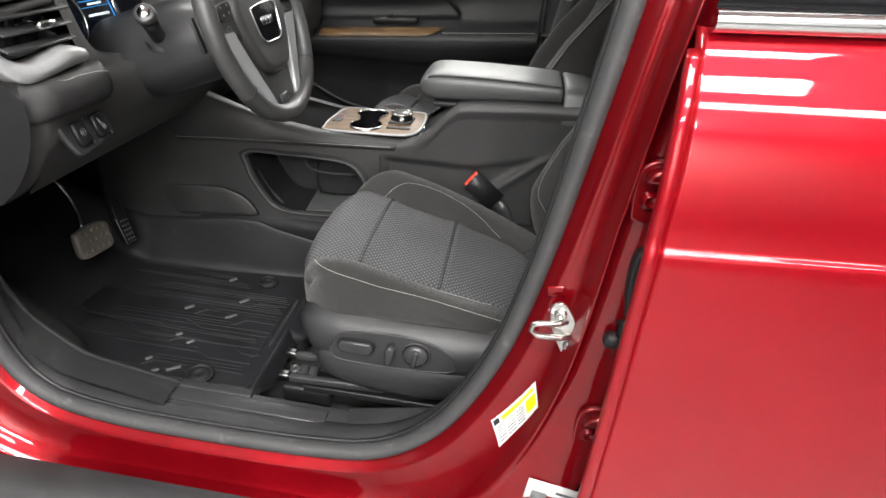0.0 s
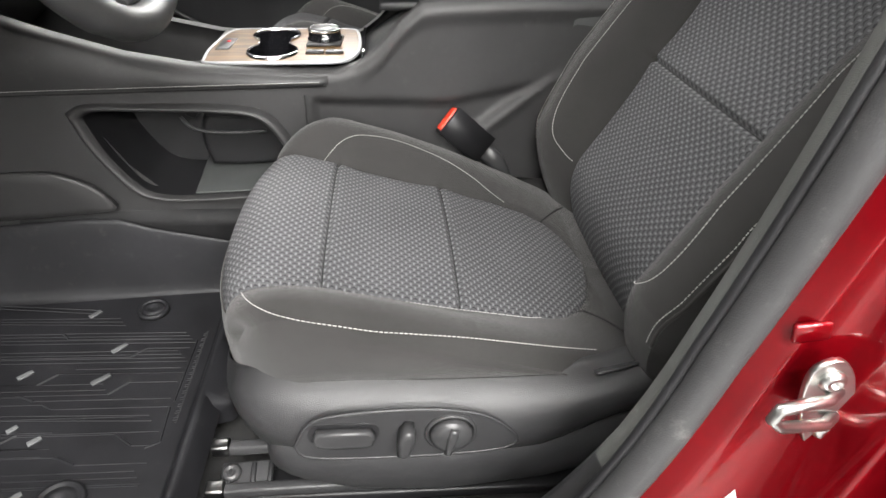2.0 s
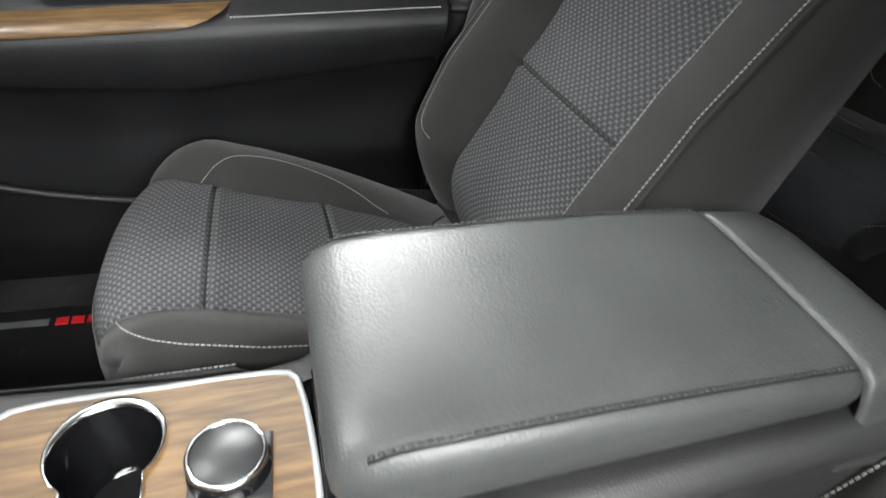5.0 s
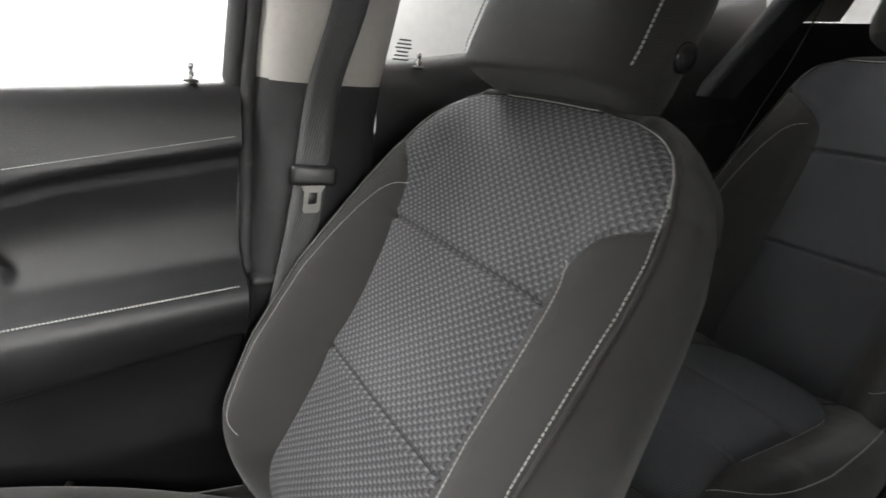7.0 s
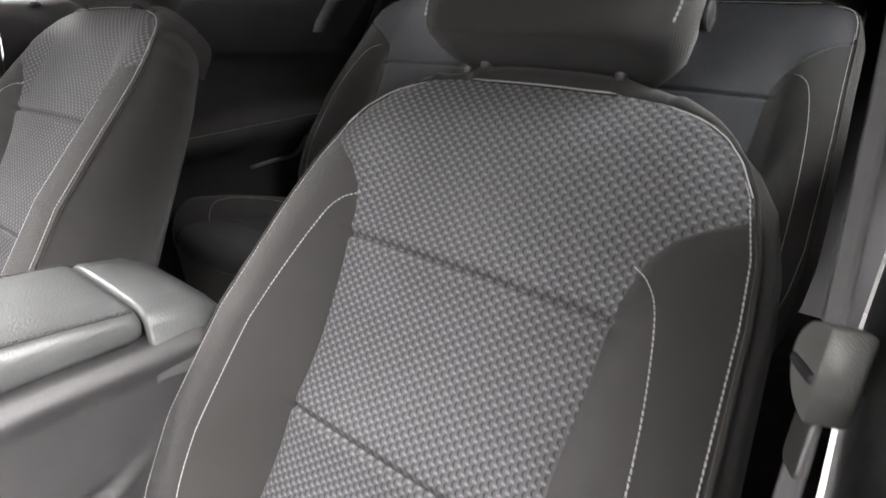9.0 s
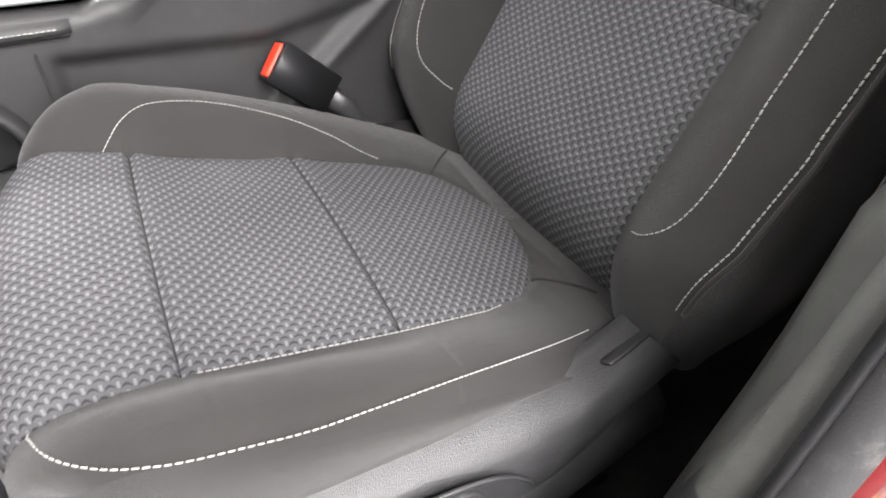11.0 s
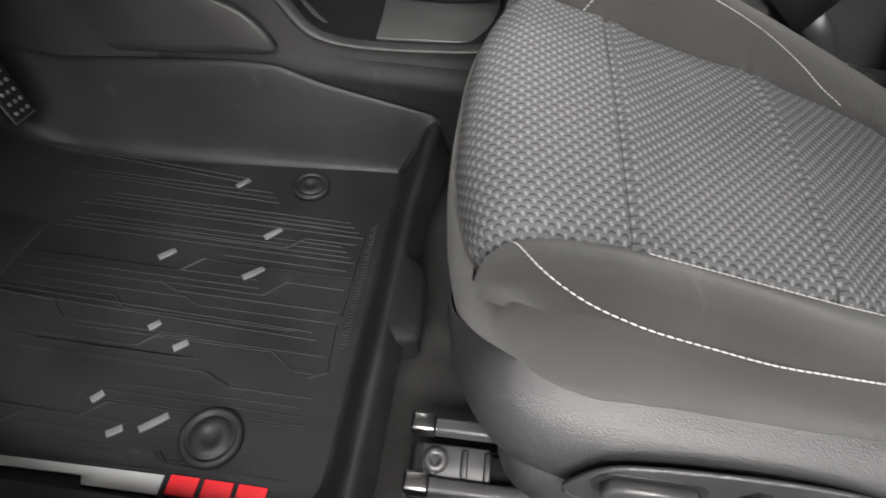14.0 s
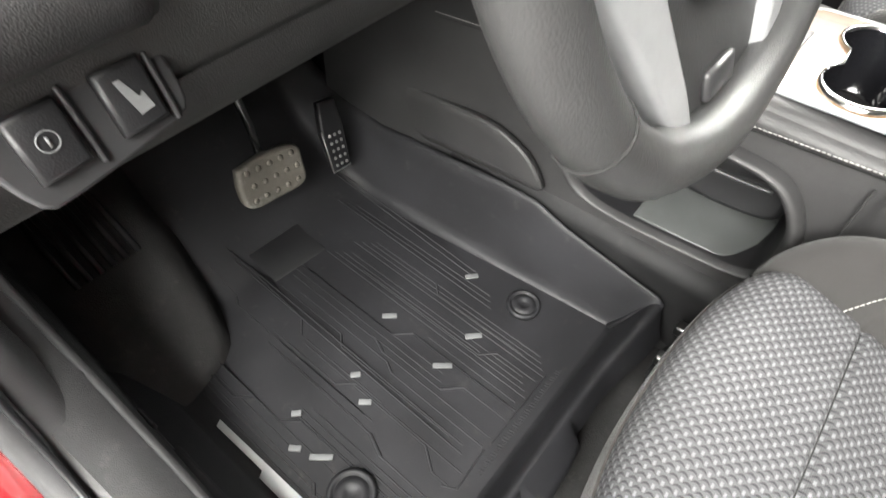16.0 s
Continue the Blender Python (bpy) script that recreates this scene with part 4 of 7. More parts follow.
part("end_cap", rbox_mesh("end_cap", 0.16, 0.075, 0.02, 0.006, M_PLASTIC, (0.285, -0.722, 0.085), (4, -9, 4)), sp)

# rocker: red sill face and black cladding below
sheet("sill_outer", [[Vector((x, y, z)) for y, z in ((-0.892, -0.030), (-0.905, -0.045), (-0.915, -0.075), (-0.90, -0.10))] for x in np.linspace(-0.8, 0.75, 10)], M_RED_SHADED, "red painted lower sill", category="car body")
sheet("rocker_cladding", [[Vector((x, y, z)) for y, z in ((-0.875, 0.036), (-0.905, 0.042), (-0.945, 0.030), (-0.965, 0.005), (-0.972, -0.05), (-0.965, -0.17), (-0.93, -0.22), (-0.80, -0.24))] for x in np.linspace(-0.9, 1.9, 12)], M_PLASTIC, "black plastic rocker cladding below the sill", category="car body")

# door striker on the pillar
st = thing("door_striker", "zinc-plated steel door striker bolted to the red pillar", "door striker")
smx = axes((0.5385, -0.8030, 0.416), (0.92, -0.10, 0.38), (-0.36, 0.0, 0.93), (0.05, -1, 0.0))
plate = smooth_line([(-0.013, -0.036), (-0.016, -0.010), (-0.016, 0.016), (-0.010, 0.040), (0.006, 0.044), (0.015, 0.024), (0.015, -0.012), (0.006, -0.040), (-0.006, -0.043), (-0.013, -0.036)], 40)[:-1]
part("base_plate", prism_mesh("base_plate", [tuple(p) for p in plate], 0.004, M_STEEL, smx, 0.001), st)
part("loop", tube_mesh("loop", [smx @ Vector(p) for p in ((0.006, 0.014, 0.003), (-0.006, 0.018, 0.012), (-0.026, 0.026, 0.017), (-0.038, 0.027, 0.018), (-0.043, 0.018, 0.018), (-0.038, 0.008, 0.018), (-0.008, -0.004, 0.014), (0.006, -0.012, 0.003))], 0.0042, M_STEEL, 10), st)
for dz in (0.028, -0.026):
    bm_ = axes(smx @ Vector((0, dz, 0.004)), smx.col[0].xyz, smx.col[1].xyz, smx.col[2].xyz)
    part("bolt", lathe_mesh("bolt", [(0.0085, 0), (0.0085, 0.002), (0.006, 0.005), (0.0035, 0.005), (0.003, 0.002), (0.0003, 0.002)], M_STEEL, bm_, 18), st)
sq = thing("jamb_plug", "red painted square plug in the door pillar", "plug")
part("plug", rbox_mesh("plug", 0.024, 0.005, 0.016, 0.003, M_RED_SHADED, (0.519, -0.7855, 0.464), (0, -15, -8)), sq)

# tyre information label, wrapped on the lower pillar
def patch(name, parent, c, u, v, w, sx, sy, mat, lift=0.0, label=""):
    m = axes(Vector(c) + Vector(w).normalized() * lift, u, v, w)
    return part(name, prism_mesh(name, [(-sx / 2, -sy / 2), (sx / 2, -sy / 2), (sx / 2, sy / 2), (-sx / 2, sy / 2)], 0.0006, mat, m), parent, label)


lb = thing("tyre_label", "white and yellow printed label stuck on the red pillar", "label")
LABEL = ((70.0, 0.0501), (75.0, 0.0749), (74.0, 0.095), (69.0, 0.0846))                                            # aperture step and offset of its corners


def on_label(u, v, lift):
    """Point of the label, u along it and v up to the seal, both 0 to 1."""
    at = [(1 - v) * ((1 - u) * LABEL[3][i] + u * LABEL[2][i]) + v * ((1 - u) * LABEL[0][i] + u * LABEL[1][i]) for i in (0, 1)]
    k = int(at[0])
    p = jamb_point(k, at[1]).lerp(jamb_point(k + 1, at[1]), at[0] - k)
    return p + Vector((-0.15, -1.0, 0.2)) * lift


def label_piece(name, u0, v0, u1, v1, lift, mat):
    part(name, grid_mesh(name, [[on_label(u, v, lift) for v in np.linspace(v0, v1, 8)] for u in np.linspace(u0, u1, 12)], mat, flip=False), lb)


label_piece("label_sheet", 0.0, 0.0, 1.0, 1.0, 0.0012, M_LABEL)
label_piece("yellow_band", 0.20, 0.70, 0.93, 0.88, 0.0018, M_YELLOW)
label_piece("yellow_box", 0.72, 0.14, 0.96, 0.58, 0.0018, M_YELLOW)
label_piece("print_disc", 0.03, 0.70, 0.15, 0.93, 0.0018, M_BLACK)
for q in range(6):
    for u0, u1 in ((0.05, 0.22), (0.26, 0.46), (0.49, 0.67)):
        label_piece("print_bar", u0, 0.08 + 0.095 * q, u1, 0.115 + 0.095 * q, 0.0018, M_GREYPRINT)
lb2 = thing("certificate_label", "white printed certificate label low on the red pillar", "label")
C2 = Vector((0.572, -0.868, 0.150))
patch("label_sheet", lb2, C2, (0.97, -0.05, -0.12), (0.1, 0.1, 1), (0, -1, 0.1), 0.10, 0.06, M_LABEL, 0.004)
for q in range(4):
    patch("print_bar", lb2, C2 + Vector((0.02, -0.0052, 0.015 - 0.011 * q)), (0.97, -0.05, -0.12), (0.1, 0.1, 1), (0, -1, 0.1), 0.05, 0.004, M_GREYPRINT)
patch("print_block", lb2, C2 + Vector((-0.03, -0.0052, 0.0)), (0.97, -0.05, -0.12), (0.1, 0.1, 1), (0, -1, 0.1), 0.022, 0.03, M_GREYPRINT)

# ---- rear door skin, closed behind the pillar ----
rd = thing("rear_door", "glossy red closed rear door with bright belt moulding", "car door")
DOORZ = [(-0.06, -0.918), (0.02, -0.938), (0.12, -0.946), (0.25, -0.947), (0.4, -0.942), (0.5016, -0.935), (0.5656, -0.93), (0.5947, -0.9275), (0.611, -0.9265), (0.6151, -0.9255), (0.6174, -0.9235), (0.6193, -0.9215), (0.6222, -0.9205), (0.6515, -0.9185), (0.7016, -0.913), (0.735, -0.9017), (0.755, -0.8939), (0.77, -0.886), (0.78, -0.8788), (0.788, -0.8745), (0.8, -0.869), (0.812, -0.8605), (0.82, -0.8482)]
rows = []
for x in np.concatenate([[0.590, 0.5905, 0.592, 0.595, 0.597], np.linspace(0.598, 1.72, 30)]):
    edge = max(0.0, (0.597 - x) / 0.007)
    line = [Vector((x, y + 0.014 * edge ** 2, z + 0.065 * (x - 0.61))) for z, y in DOORZ]
    rows.append(line)
part("door_skin", grid_mesh("door_skin", rows, M_RED, flip=True), rd)
rows = [[Vector((0.590, y + 0.014, z)) for z, y in DOORZ], [Vector((0.592, y + 0.05, z)) for z, y in DOORZ], [Vector((0.640, y + 0.105, z)) for z, y in DOORZ]]
part("door_edge", grid_mesh("door_edge", rows, M_RED_SHADED, flip=False), rd)
hem = smooth_line([(0.586 + 0.05 * max(0, z - 0.74), lerp_table(DOORZ, z) + 0.006, z) for z in (-0.06, 0.1, 0.25, 0.4, 0.5, 0.57, 0.608, 0.622, 0.64, 0.68, 0.73, 0.76, 0.785, 0.80)], 90)
part("hem_flange", tube_mesh("hem_flange", [tuple(p) for p in hem], 0.0085, M_RED, 12, squash=0.8), rd)
mould = [[Vector((x, y, z + 0.065 * (x - 0.61))) for y, z in ((-0.864, 0.818), (-0.870, 0.822), (-0.872, 0.830), (-0.867, 0.836), (-0.856, 0.838))] for x in np.linspace(0.598, 1.70, 16)]
part("belt_moulding", grid_mesh("belt_moulding", mould, M_CHROME, flip=True), rd, "bright chrome belt moulding")
mould = [[Vector((x, y, z + 0.065 * (x - 0.61))) for y, z in ((-0.859, 0.838), (-0.862, 0.848), (-0.856, 0.864), (-0.844, 0.868))] for x in np.linspace(0.597, 1.70, 16)]
part("belt_seal", grid_mesh("belt_seal", mould, M_GLOSS, flip=True), rd, "black rubber glass seal")
gl = [[Vector((x, -0.832 + 0.42 * (z - 0.86), z + 0.065 * (x - 0.61))) for z in np.linspace(0.86, 1.20, 6)] for x in np.linspace(0.66, 1.66, 8)]
gp = part("window_pane", grid_mesh("window_pane", gl, M_PRIVACY_DARK, flip=True), rd, "tinted glass")
fr = [[Vector((x, -0.835 + 0.42 * (z - 0.86), z)) for x in (0.615, 0.64, 0.668)] for z in np.linspace(0.84, 1.24, 8)]
part("window_frame", grid_mesh("window_frame", fr, M_GLOSS), rd)
# hinges and check strap in the gap before the rear door
for zz, y0 in ((0.640, -0.8275), (0.285, -0.845)):
    leaf = smooth_line([(-0.020, -0.034), (-0.024, 0.0), (-0.020, 0.030), (0.0, 0.040), (0.022, 0.036), (0.026, 0.0), (0.020, -0.030), (0.0, -0.038), (-0.020, -0.034)], 36)[:-1]
    hf = axes((0.597, y0, zz), (1, 0, 0), (0, 0, 1), (0, -1, 0))
    hg = part("hinge", prism_mesh("hinge", [tuple(p) for p in leaf], 0.007, M_RED_SHADED, hf, 0.003), rd, "red painted door hinge")
    part("hinge_arm", prism_mesh("hinge_arm", [(-0.016, 0.0), (0.030, 0.0), (0.040, 0.006), (0.036, 0.018), (0.010, 0.020), (-0.010, 0.013)], 0.014, M_RED_SHADED, hf @ Matrix.Translation((0, 0.016, 0.006)), 0.004), hg)
    part("hinge_knuckle", tube_mesh("hinge_knuckle", [(0.614, y0 - 0.020, zz + 0.012), (0.614, y0 - 0.020, zz + 0.042)], 0.007, M_RED_SHADED, 12), hg)
    fm = axes((0.594, y0 - 0.007, zz - 0.008), (1, 0, 0), (0, 0, 1), (0, -1, 0))
    part("bolt", lathe_mesh("bolt", [(0.0125, 0), (0.0125, 0.0015), (0.0085, 0.0025), (0.0085, 0.005), (0.0060, 0.006), (0.005, 0.004), (0.0005, 0.004)], M_RED_SHADED, fm, 24), hg)
bt = thing("wiring_boot", "black rubber wiring boot and cover between pillar and rear door", "wiring boot")
cov = smooth_line([(-0.016, -0.052), (-0.019, 0.0), (-0.013, 0.046), (0.004, 0.058), (0.024, 0.056), (0.028, 0.0), (0.022, -0.050), (0.004, -0.060), (-0.016, -0.052)], 40)[:-1]
cf = axes((0.614, -0.822, 0.515), (0.98, -0.06, 0.14), (-0.14, 0.0, 0.99), (-0.06, -1, 0))
cv = part("cover", prism_mesh("cover", [tuple(p) for p in cov], 0.018, M_BLACK, cf, 0.006, 3), bt, "black plastic boot cover")
part("cover_rib", rbox_mesh("cover_rib", 0.012, 0.008, 0.080, 0.003, M_BLACK, (0.612, -0.841, 0.515), (0, 8, 0)), cv)
boot = smooth_line([(0.607, -0.832, 0.465), (0.611, -0.842, 0.440), (0.618, -0.853, 0.418), (0.628, -0.862, 0.405)], 26)
part("boot", tube_mesh("boot", [tuple(p) for p in boot], [0.0095 + 0.0040 * (i % 2) for i in range(26)], M_BLACK, 14), bt)
part("boot_plug", lathe_mesh("boot_plug", [(0.004, -0.016), (0.010, -0.014), (0.012, -0.004), (0.011, 0.006), (0.006, 0.010), (0.001, 0.011)], M_BLACK, axes((0.594, -0.836, 0.434), (0, 0, 1), (0, 1, 0), (-1, 0, 0)), 18), bt)

# ---- open front door: only its lower rear edge stands in view ----
fd = thing("front_door", "open front door with black inner trim", "car door")
rows = []
DX, DY = -0.35, -0.937     # direction from hinge to the door's rear edge
for u in np.linspace(0.0, 1.02, 12):
    rows.append([Vector((-0.50 + DX * u + 0.937 * o, -0.86 + DY * u - 0.35 * o, z)) for z, o in ((-0.02, 0.02), (0.03, 0.055), (0.25, 0.075), (0.45, 0.10), (0.55, 0.10), (0.6, 0.06), (0.82, 0.05), (0.84, 0.02), (0.84, -0.02), (0.5, -0.07), (0.1, -0.07), (-0.02, -0.03))])
part("door_body", grid_mesh("door_body", rows, M_PLASTIC, close=True, cap=True), fd)

# ---- centre console ----
con = thing("centre_console", "black plastic centre console with cup holders and padded sides", "console")
# side walls: profile (x, z) of the top edge
CON_TOP = [(-0.62, 0.52), (-0.45, 0.50), (-0.34, 0.475), (-0.25, 0.445), (-0.15, 0.418), (-0.05, 0.403), (0.10, 0.400), (0.17, 0.402), (0.205, 0.412), (0.24, 0.440), (0.275, 0.485), (0.305, 0.512), (0.33, 0.517), (0.45, 0.527), (0.60, 0.535), (0.64, 0.525)]
CON_W = [(-0.62, 0.165), (-0.3, 0.135), (0.1, 0.122), (0.25, 0.118), (0.64, 0.112)]
out = smooth_line([(-0.228, 0.322), (-0.207, 0.262), (-0.168, 0.202), (-0.135, 0.184), (-0.08, 0.181), (0.0, 0.187), (0.062, 0.196), (0.086, 0.212), (0.089, 0.262), (0.074, 0.302), (0.042, 0.331), (-0.02, 0.338), (-0.12, 0.337), (-0.20, 0.335), (-0.228, 0.322)], 90)[:-1]


def within(outline, x, z):
    """Whether a point lies inside a closed outline."""
    hit = False
    for k in range(len(outline)):
        (x0, z0), (x1, z1) = outline[k - 1], outline[k]
        if (z0 > z) != (z1 > z) and x < (x1 - x0) * (z - z0) / (z1 - z0) + x0:
            hit = not hit
    return hit


xs = np.concatenate([np.linspace(-0.62, 0.17, 130), np.linspace(0.175, 0.34, 30), np.linspace(0.346, 0.64, 56)])
for sg in (-1, 1):
    rows = []
    for x in xs:
        w, zt = lerp_table(CON_W, x), lerp_table(CON_TOP, x)
        r = 0.016
        zs = np.linspace(0.0, 1.0, 72)
        flare = 0.018
        line = []
        for q in zs:
            z = -0.02 + (zt - r + 0.02) * q
            swell = 0.0
            if x > 0.13:
                # lower face set back under a crease, ending at a ridge that climbs to the rear
                crease = lerp_table([(0.13, 0.360), (0.35, 0.361), (0.478, 0.392), (0.53, 0.411), (0.64, 0.455)], x)
                behind = x - (0.411 + (z - 0.305) * 1.16)
                below = max(0.0, min(1.0, (crease - z) / 0.014)) * min(1.0, (x - 0.13) / 0.01)
                swell = -0.011 * below * max(0.0, min(1.0, -behind / 0.025)) + 0.006 * below * math.exp(-(behind / 0.014) ** 2)
                if x > 0.20:
                    rim_ = max(0.0, min(1.0, (z - zt + 0.036) / 0.010)) * min(1.0, (x - 0.20) / 0.05)
                    swell += 0.004 * rim_
            line.append(Vector((x, sg * (w + flare * (1 - q) ** 2 + swell), z)))
        for a in np.linspace(0.25, 1.0, 4) * math.pi / 2:
            line.append(Vector((x, sg * (w - r * (1 - math.cos(a))), zt - r + r * math.sin(a))))
        line.append(Vector((x, sg * (w - 0.034), zt - 0.001)))
        rows.append(line)
    keep = rows
    if sg < 0:
        # driver side: leave the opening of the storage bin free
        verts = [p for r_ in rows for p in r_]
        n, m = len(rows), len(rows[0])
        faces = []
        for i in range(n - 1):
            for j in range(m - 1):
                cx, cz = (rows[i][j].x + rows[i + 1][j + 1].x) / 2, (rows[i][j].z + rows[i + 1][j + 1].z) / 2
                if within(out, cx, cz):
                    continue
                faces.append((i * m + j, (i + 1) * m + j, (i + 1) * m + j + 1, i * m + j + 1)[::-1])
        me = to_mesh("side_wall", verts, faces, M_SOFT)
    else:
        me = grid_mesh("side_wall", rows, M_SOFT)
    part("side_wall", me, con)
# storage bin in the driver side
rows = []
cx0, cz0 = -0.05, 0.25
binrows = []
for d, k in ((-0.126, 1.10), (-0.1400, 1.085), (-0.1445, 1.055), (-0.1450, 1.03), (-0.1420, 0.995), (-0.1320, 0.972), (-0.06, 0.95), (-0.015, 0.93), (-0.005, 0.90)):
    binrows.append([Vector((cx0 + (px - cx0) * k, d, cz0 + (pz - cz0) * k)) for px, pz in out])
bn = part("storage_bin", grid_mesh("storage_bin", binrows[:6], M_SOFT, close=True, flip=True), con)
part("bin_liner", grid_mesh("bin_liner", binrows[5:], M_BLACK, close=True, flip=True), bn)
part("bin_back", to_mesh("bin_back", [Vector((cx0 + (px - cx0) * 0.9, -0.005, cz0 + (pz - cz0) * 0.9)) for px, pz in out], [tuple(range(len(out)))], M_BLACK), bn)
part("bin_floor", rbox_mesh("bin_floor", 0.165, 0.11, 0.006, 0.002, M_LINERGREY, (0.005, -0.072, 0.196), (8, -4, 0)), bn, "grey rubber liner on the bin floor")
div = smooth_line([(-0.060, 0.205), (-0.070, 0.250), (-0.060, 0.300), (0.0, 0.325), (0.06, 0.30), (0.075, 0.24), (0.06, 0.215), (0.0, 0.205), (-0.060, 0.205)], 40)[:-1]
part("bin_divider", prism_mesh("bin_divider", [tuple(p) for p in div], 0.03, M_BLACK, axes((0, -0.030, 0), (1, 0, 0), (0, 0, 1), (0, -1, 0)), 0.010, 3), bn)
part("bin_grip", tube_mesh("bin_grip", smooth_line([(-0.088, -0.090, 0.308), (-0.072, -0.098, 0.294), (-0.045, -0.101, 0.288), (0.0, -0.102, 0.288), (0.050, -0.102, 0.293)], 24).tolist(), 0.0028, M_KNOB, 8), bn, "satin steel grip edge")
# padded strip with stitching along the driver side
for sg in (-1, 1):
    rows = []
    px = np.linspace(-0.40, 0.160, 44)
    for i, x in enumerate(px):
        w = lerp_table(CON_W, x)
        zt = lerp_table(CON_TOP, x) - 0.006
        zb = 0.358 + 0.055 * (x + 0.29)
        f = min(1.0, (0.160 - x) / 0.012)
        bul = 0.010 * math.sqrt(max(0.0, 1 - (1 - f) ** 2))
        line = []
        for q in np.linspace(0, 1, 12):
            o = bul * math.sin(math.pi * min(1, 0.08 + q * 0.9)) ** 0.5
            line.append(Vector((x, sg * (w - 0.002 + 0.004 * (1 - q) + o), zb + (zt - zb) * q)))
        rows.append(line)
    pad = part("side_pad", grid_mesh("side_pad", rows, M_SOFT, flip=sg > 0), con, "padded black side strip")
    sti = [Vector((x, sg * (lerp_table(CON_W, x) + 0.0122), 0.3655 + 0.055 * (x + 0.29))) for x in np.linspace(-0.40, 0.150, 60)]
    part("stitching", stitch_mesh("stitching", sti, M_THREAD), pad, "pale grey thread stitching")
part("joint", tube_mesh("joint", [(0.122, -0.1285, 0.366), (0.123, -0.1300, 0.33), (0.124, -0.1325, 0.29), (0.126, -0.1370, 0.22)], 0.0014, M_SEAM_SHADOW, 6), con)
part("pad_groove", tube_mesh("pad_groove", [(x, -(lerp_table(CON_W, x) + 0.0035), 0.3570 + 0.055 * (x + 0.29)) for x in np.linspace(-0.40, 0.157, 24)], 0.0022, M_SEAM_SHADOW, 6), con)
# deck between the walls, with the front tray as a hollow
part("deck", rbox_mesh("deck", 0.30, 0.21, 0.012, 0.003, M_BLACK, (0.105, 0, 0.318), (0, 1.5, 0)), con)
tray = part("front_tray", rbox_mesh("front_tray", 0.22, 0.20, 0.012, 0.004, M_BLACK, (-0.145, 0, 0.335), (0, -4, 0)), con)
part("tray_wall", rbox_mesh("tray_wall", 0.02, 0.20, 0.10, 0.006, M_BLACK, (-0.052, 0, 0.356), (0, 24, 0)), tray)
part("lid_step", rbox_mesh("lid_step", 0.10, 0.19, 0.015, 0.004, M_BLACK, (0.255, 0, 0.425), (0, -35, 0)), con)
# trim panel: chrome edge, wood face, cup wells
PZ = 0.404
PF = axes((0.083, 0.0, PZ), (1, 0, 0.045), (0, 1, 0), (-0.045, 0, 1))
pan_out = smooth_line([(-0.118, -0.082), (-0.112, -0.094), (-0.05, -0.097), (0.06, -0.097), (0.100, -0.090), (0.118, -0.055), (0.122, 0.0), (0.116, 0.075), (0.100, 0.095), (0.0, 0.098), (-0.085, 0.098), (-0.108, 0.085), (-0.118, 0.03), (-0.122, -0.03), (-0.118, -0.082)], 80)[:-1]
panel = part("trim_panel", tube_mesh("trim_panel", [PF @ Vector((u * 1.02, v * 1.025, 0.003)) for u, v in pan_out], 0.0032, M_SATIN_GREY, 8, closed=True), con, "satin silver shifter panel edge")


def well_outline(c0, c1, r, neck):
    """Two round cups joined by a neck, as one outline."""
    pts = []
    d = Vector(c1) - Vector(c0)
    ang = math.atan2(d.y, d.x)
    a0 = math.asin(neck / r)
    for k in np.linspace(ang + a0, ang + 2 * math.pi - a0, 26):
        pts.append((c0[0] + r * math.cos(k), c0[1] + r * math.sin(k)))
    for k in np.linspace(ang + math.pi + a0, ang + 3 * math.pi - a0, 26):
        pts.append((c1[0] + r * math.cos(k), c1[1] + r * math.sin(k)))
    return pts


well = well_outline((-0.018, -0.045), (-0.024, 0.050), 0.040, 0.026)
# wood face cut out for the wells


def cut_face(name, outline, lift, mat):
    bm = bmesh.new()
    ov = [bm.verts.new(PF @ Vector((u, v, lift))) for u, v in outline]
    wv = [bm.verts.new(PF @ Vector((u, v, lift))) for u, v in well]
    eds = [bm.edges.new((ov[i], ov[(i + 1) % len(ov)])) for i in range(len(ov))] + [bm.edges.new((wv[i], wv[(i + 1) % len(wv)])) for i in range(len(wv))]
    bmesh.ops.triangle_fill(bm, use_beauty=True, use_dissolve=False, edges=eds)
    back = PF.inverted()
    inside = [f for f in bm.faces if any((back @ f.calc_center_median() - Vector((c[0], c[1], lift))).length < 0.030 for c in ((-0.018, -0.045), (-0.024, 0.050)))]
    bmesh.ops.delete(bm, geom=inside, context="FACES")
    bmesh.ops.recalc_face_normals(bm, faces=bm.faces)
    me = bpy.data.meshes.new(name)
    bm.to_mesh(me)
    bm.free()
    me.materials.append(mat)
    return me


part("wood_face", cut_face("wood_face", pan_out, 0.0048, M_WOOD), panel, "glossy walnut wood panel face")
rows = []
for k, w_ in ((1.06, 0.0050), (1.05, 0.0085), (1.0, 0.0095), (0.965, 0.0085), (0.955, 0.004)):
    cxm, cym = -0.021, 0.0025
    rows.append([PF @ Vector((cxm + (u - cxm) * k, cym + (v - cym) * k, w_)) for u, v in well])
part("well_rim", grid_mesh("well_rim", rows, M_CHROME, close=True), panel, "chrome rim of the cup holders")
rows = []
for k, w_ in ((0.955, 0.006), (0.945, -0.01), (0.92, -0.065), (0.85, -0.070)):
    rows.append([PF @ Vector((cxm + (u - cxm) * k, cym + (v - cym) * k, w_ + 0.0)) for u, v in well])
cw = part("cup_well", grid_mesh("cup_well", rows, M_GLOSS, close=True), panel)
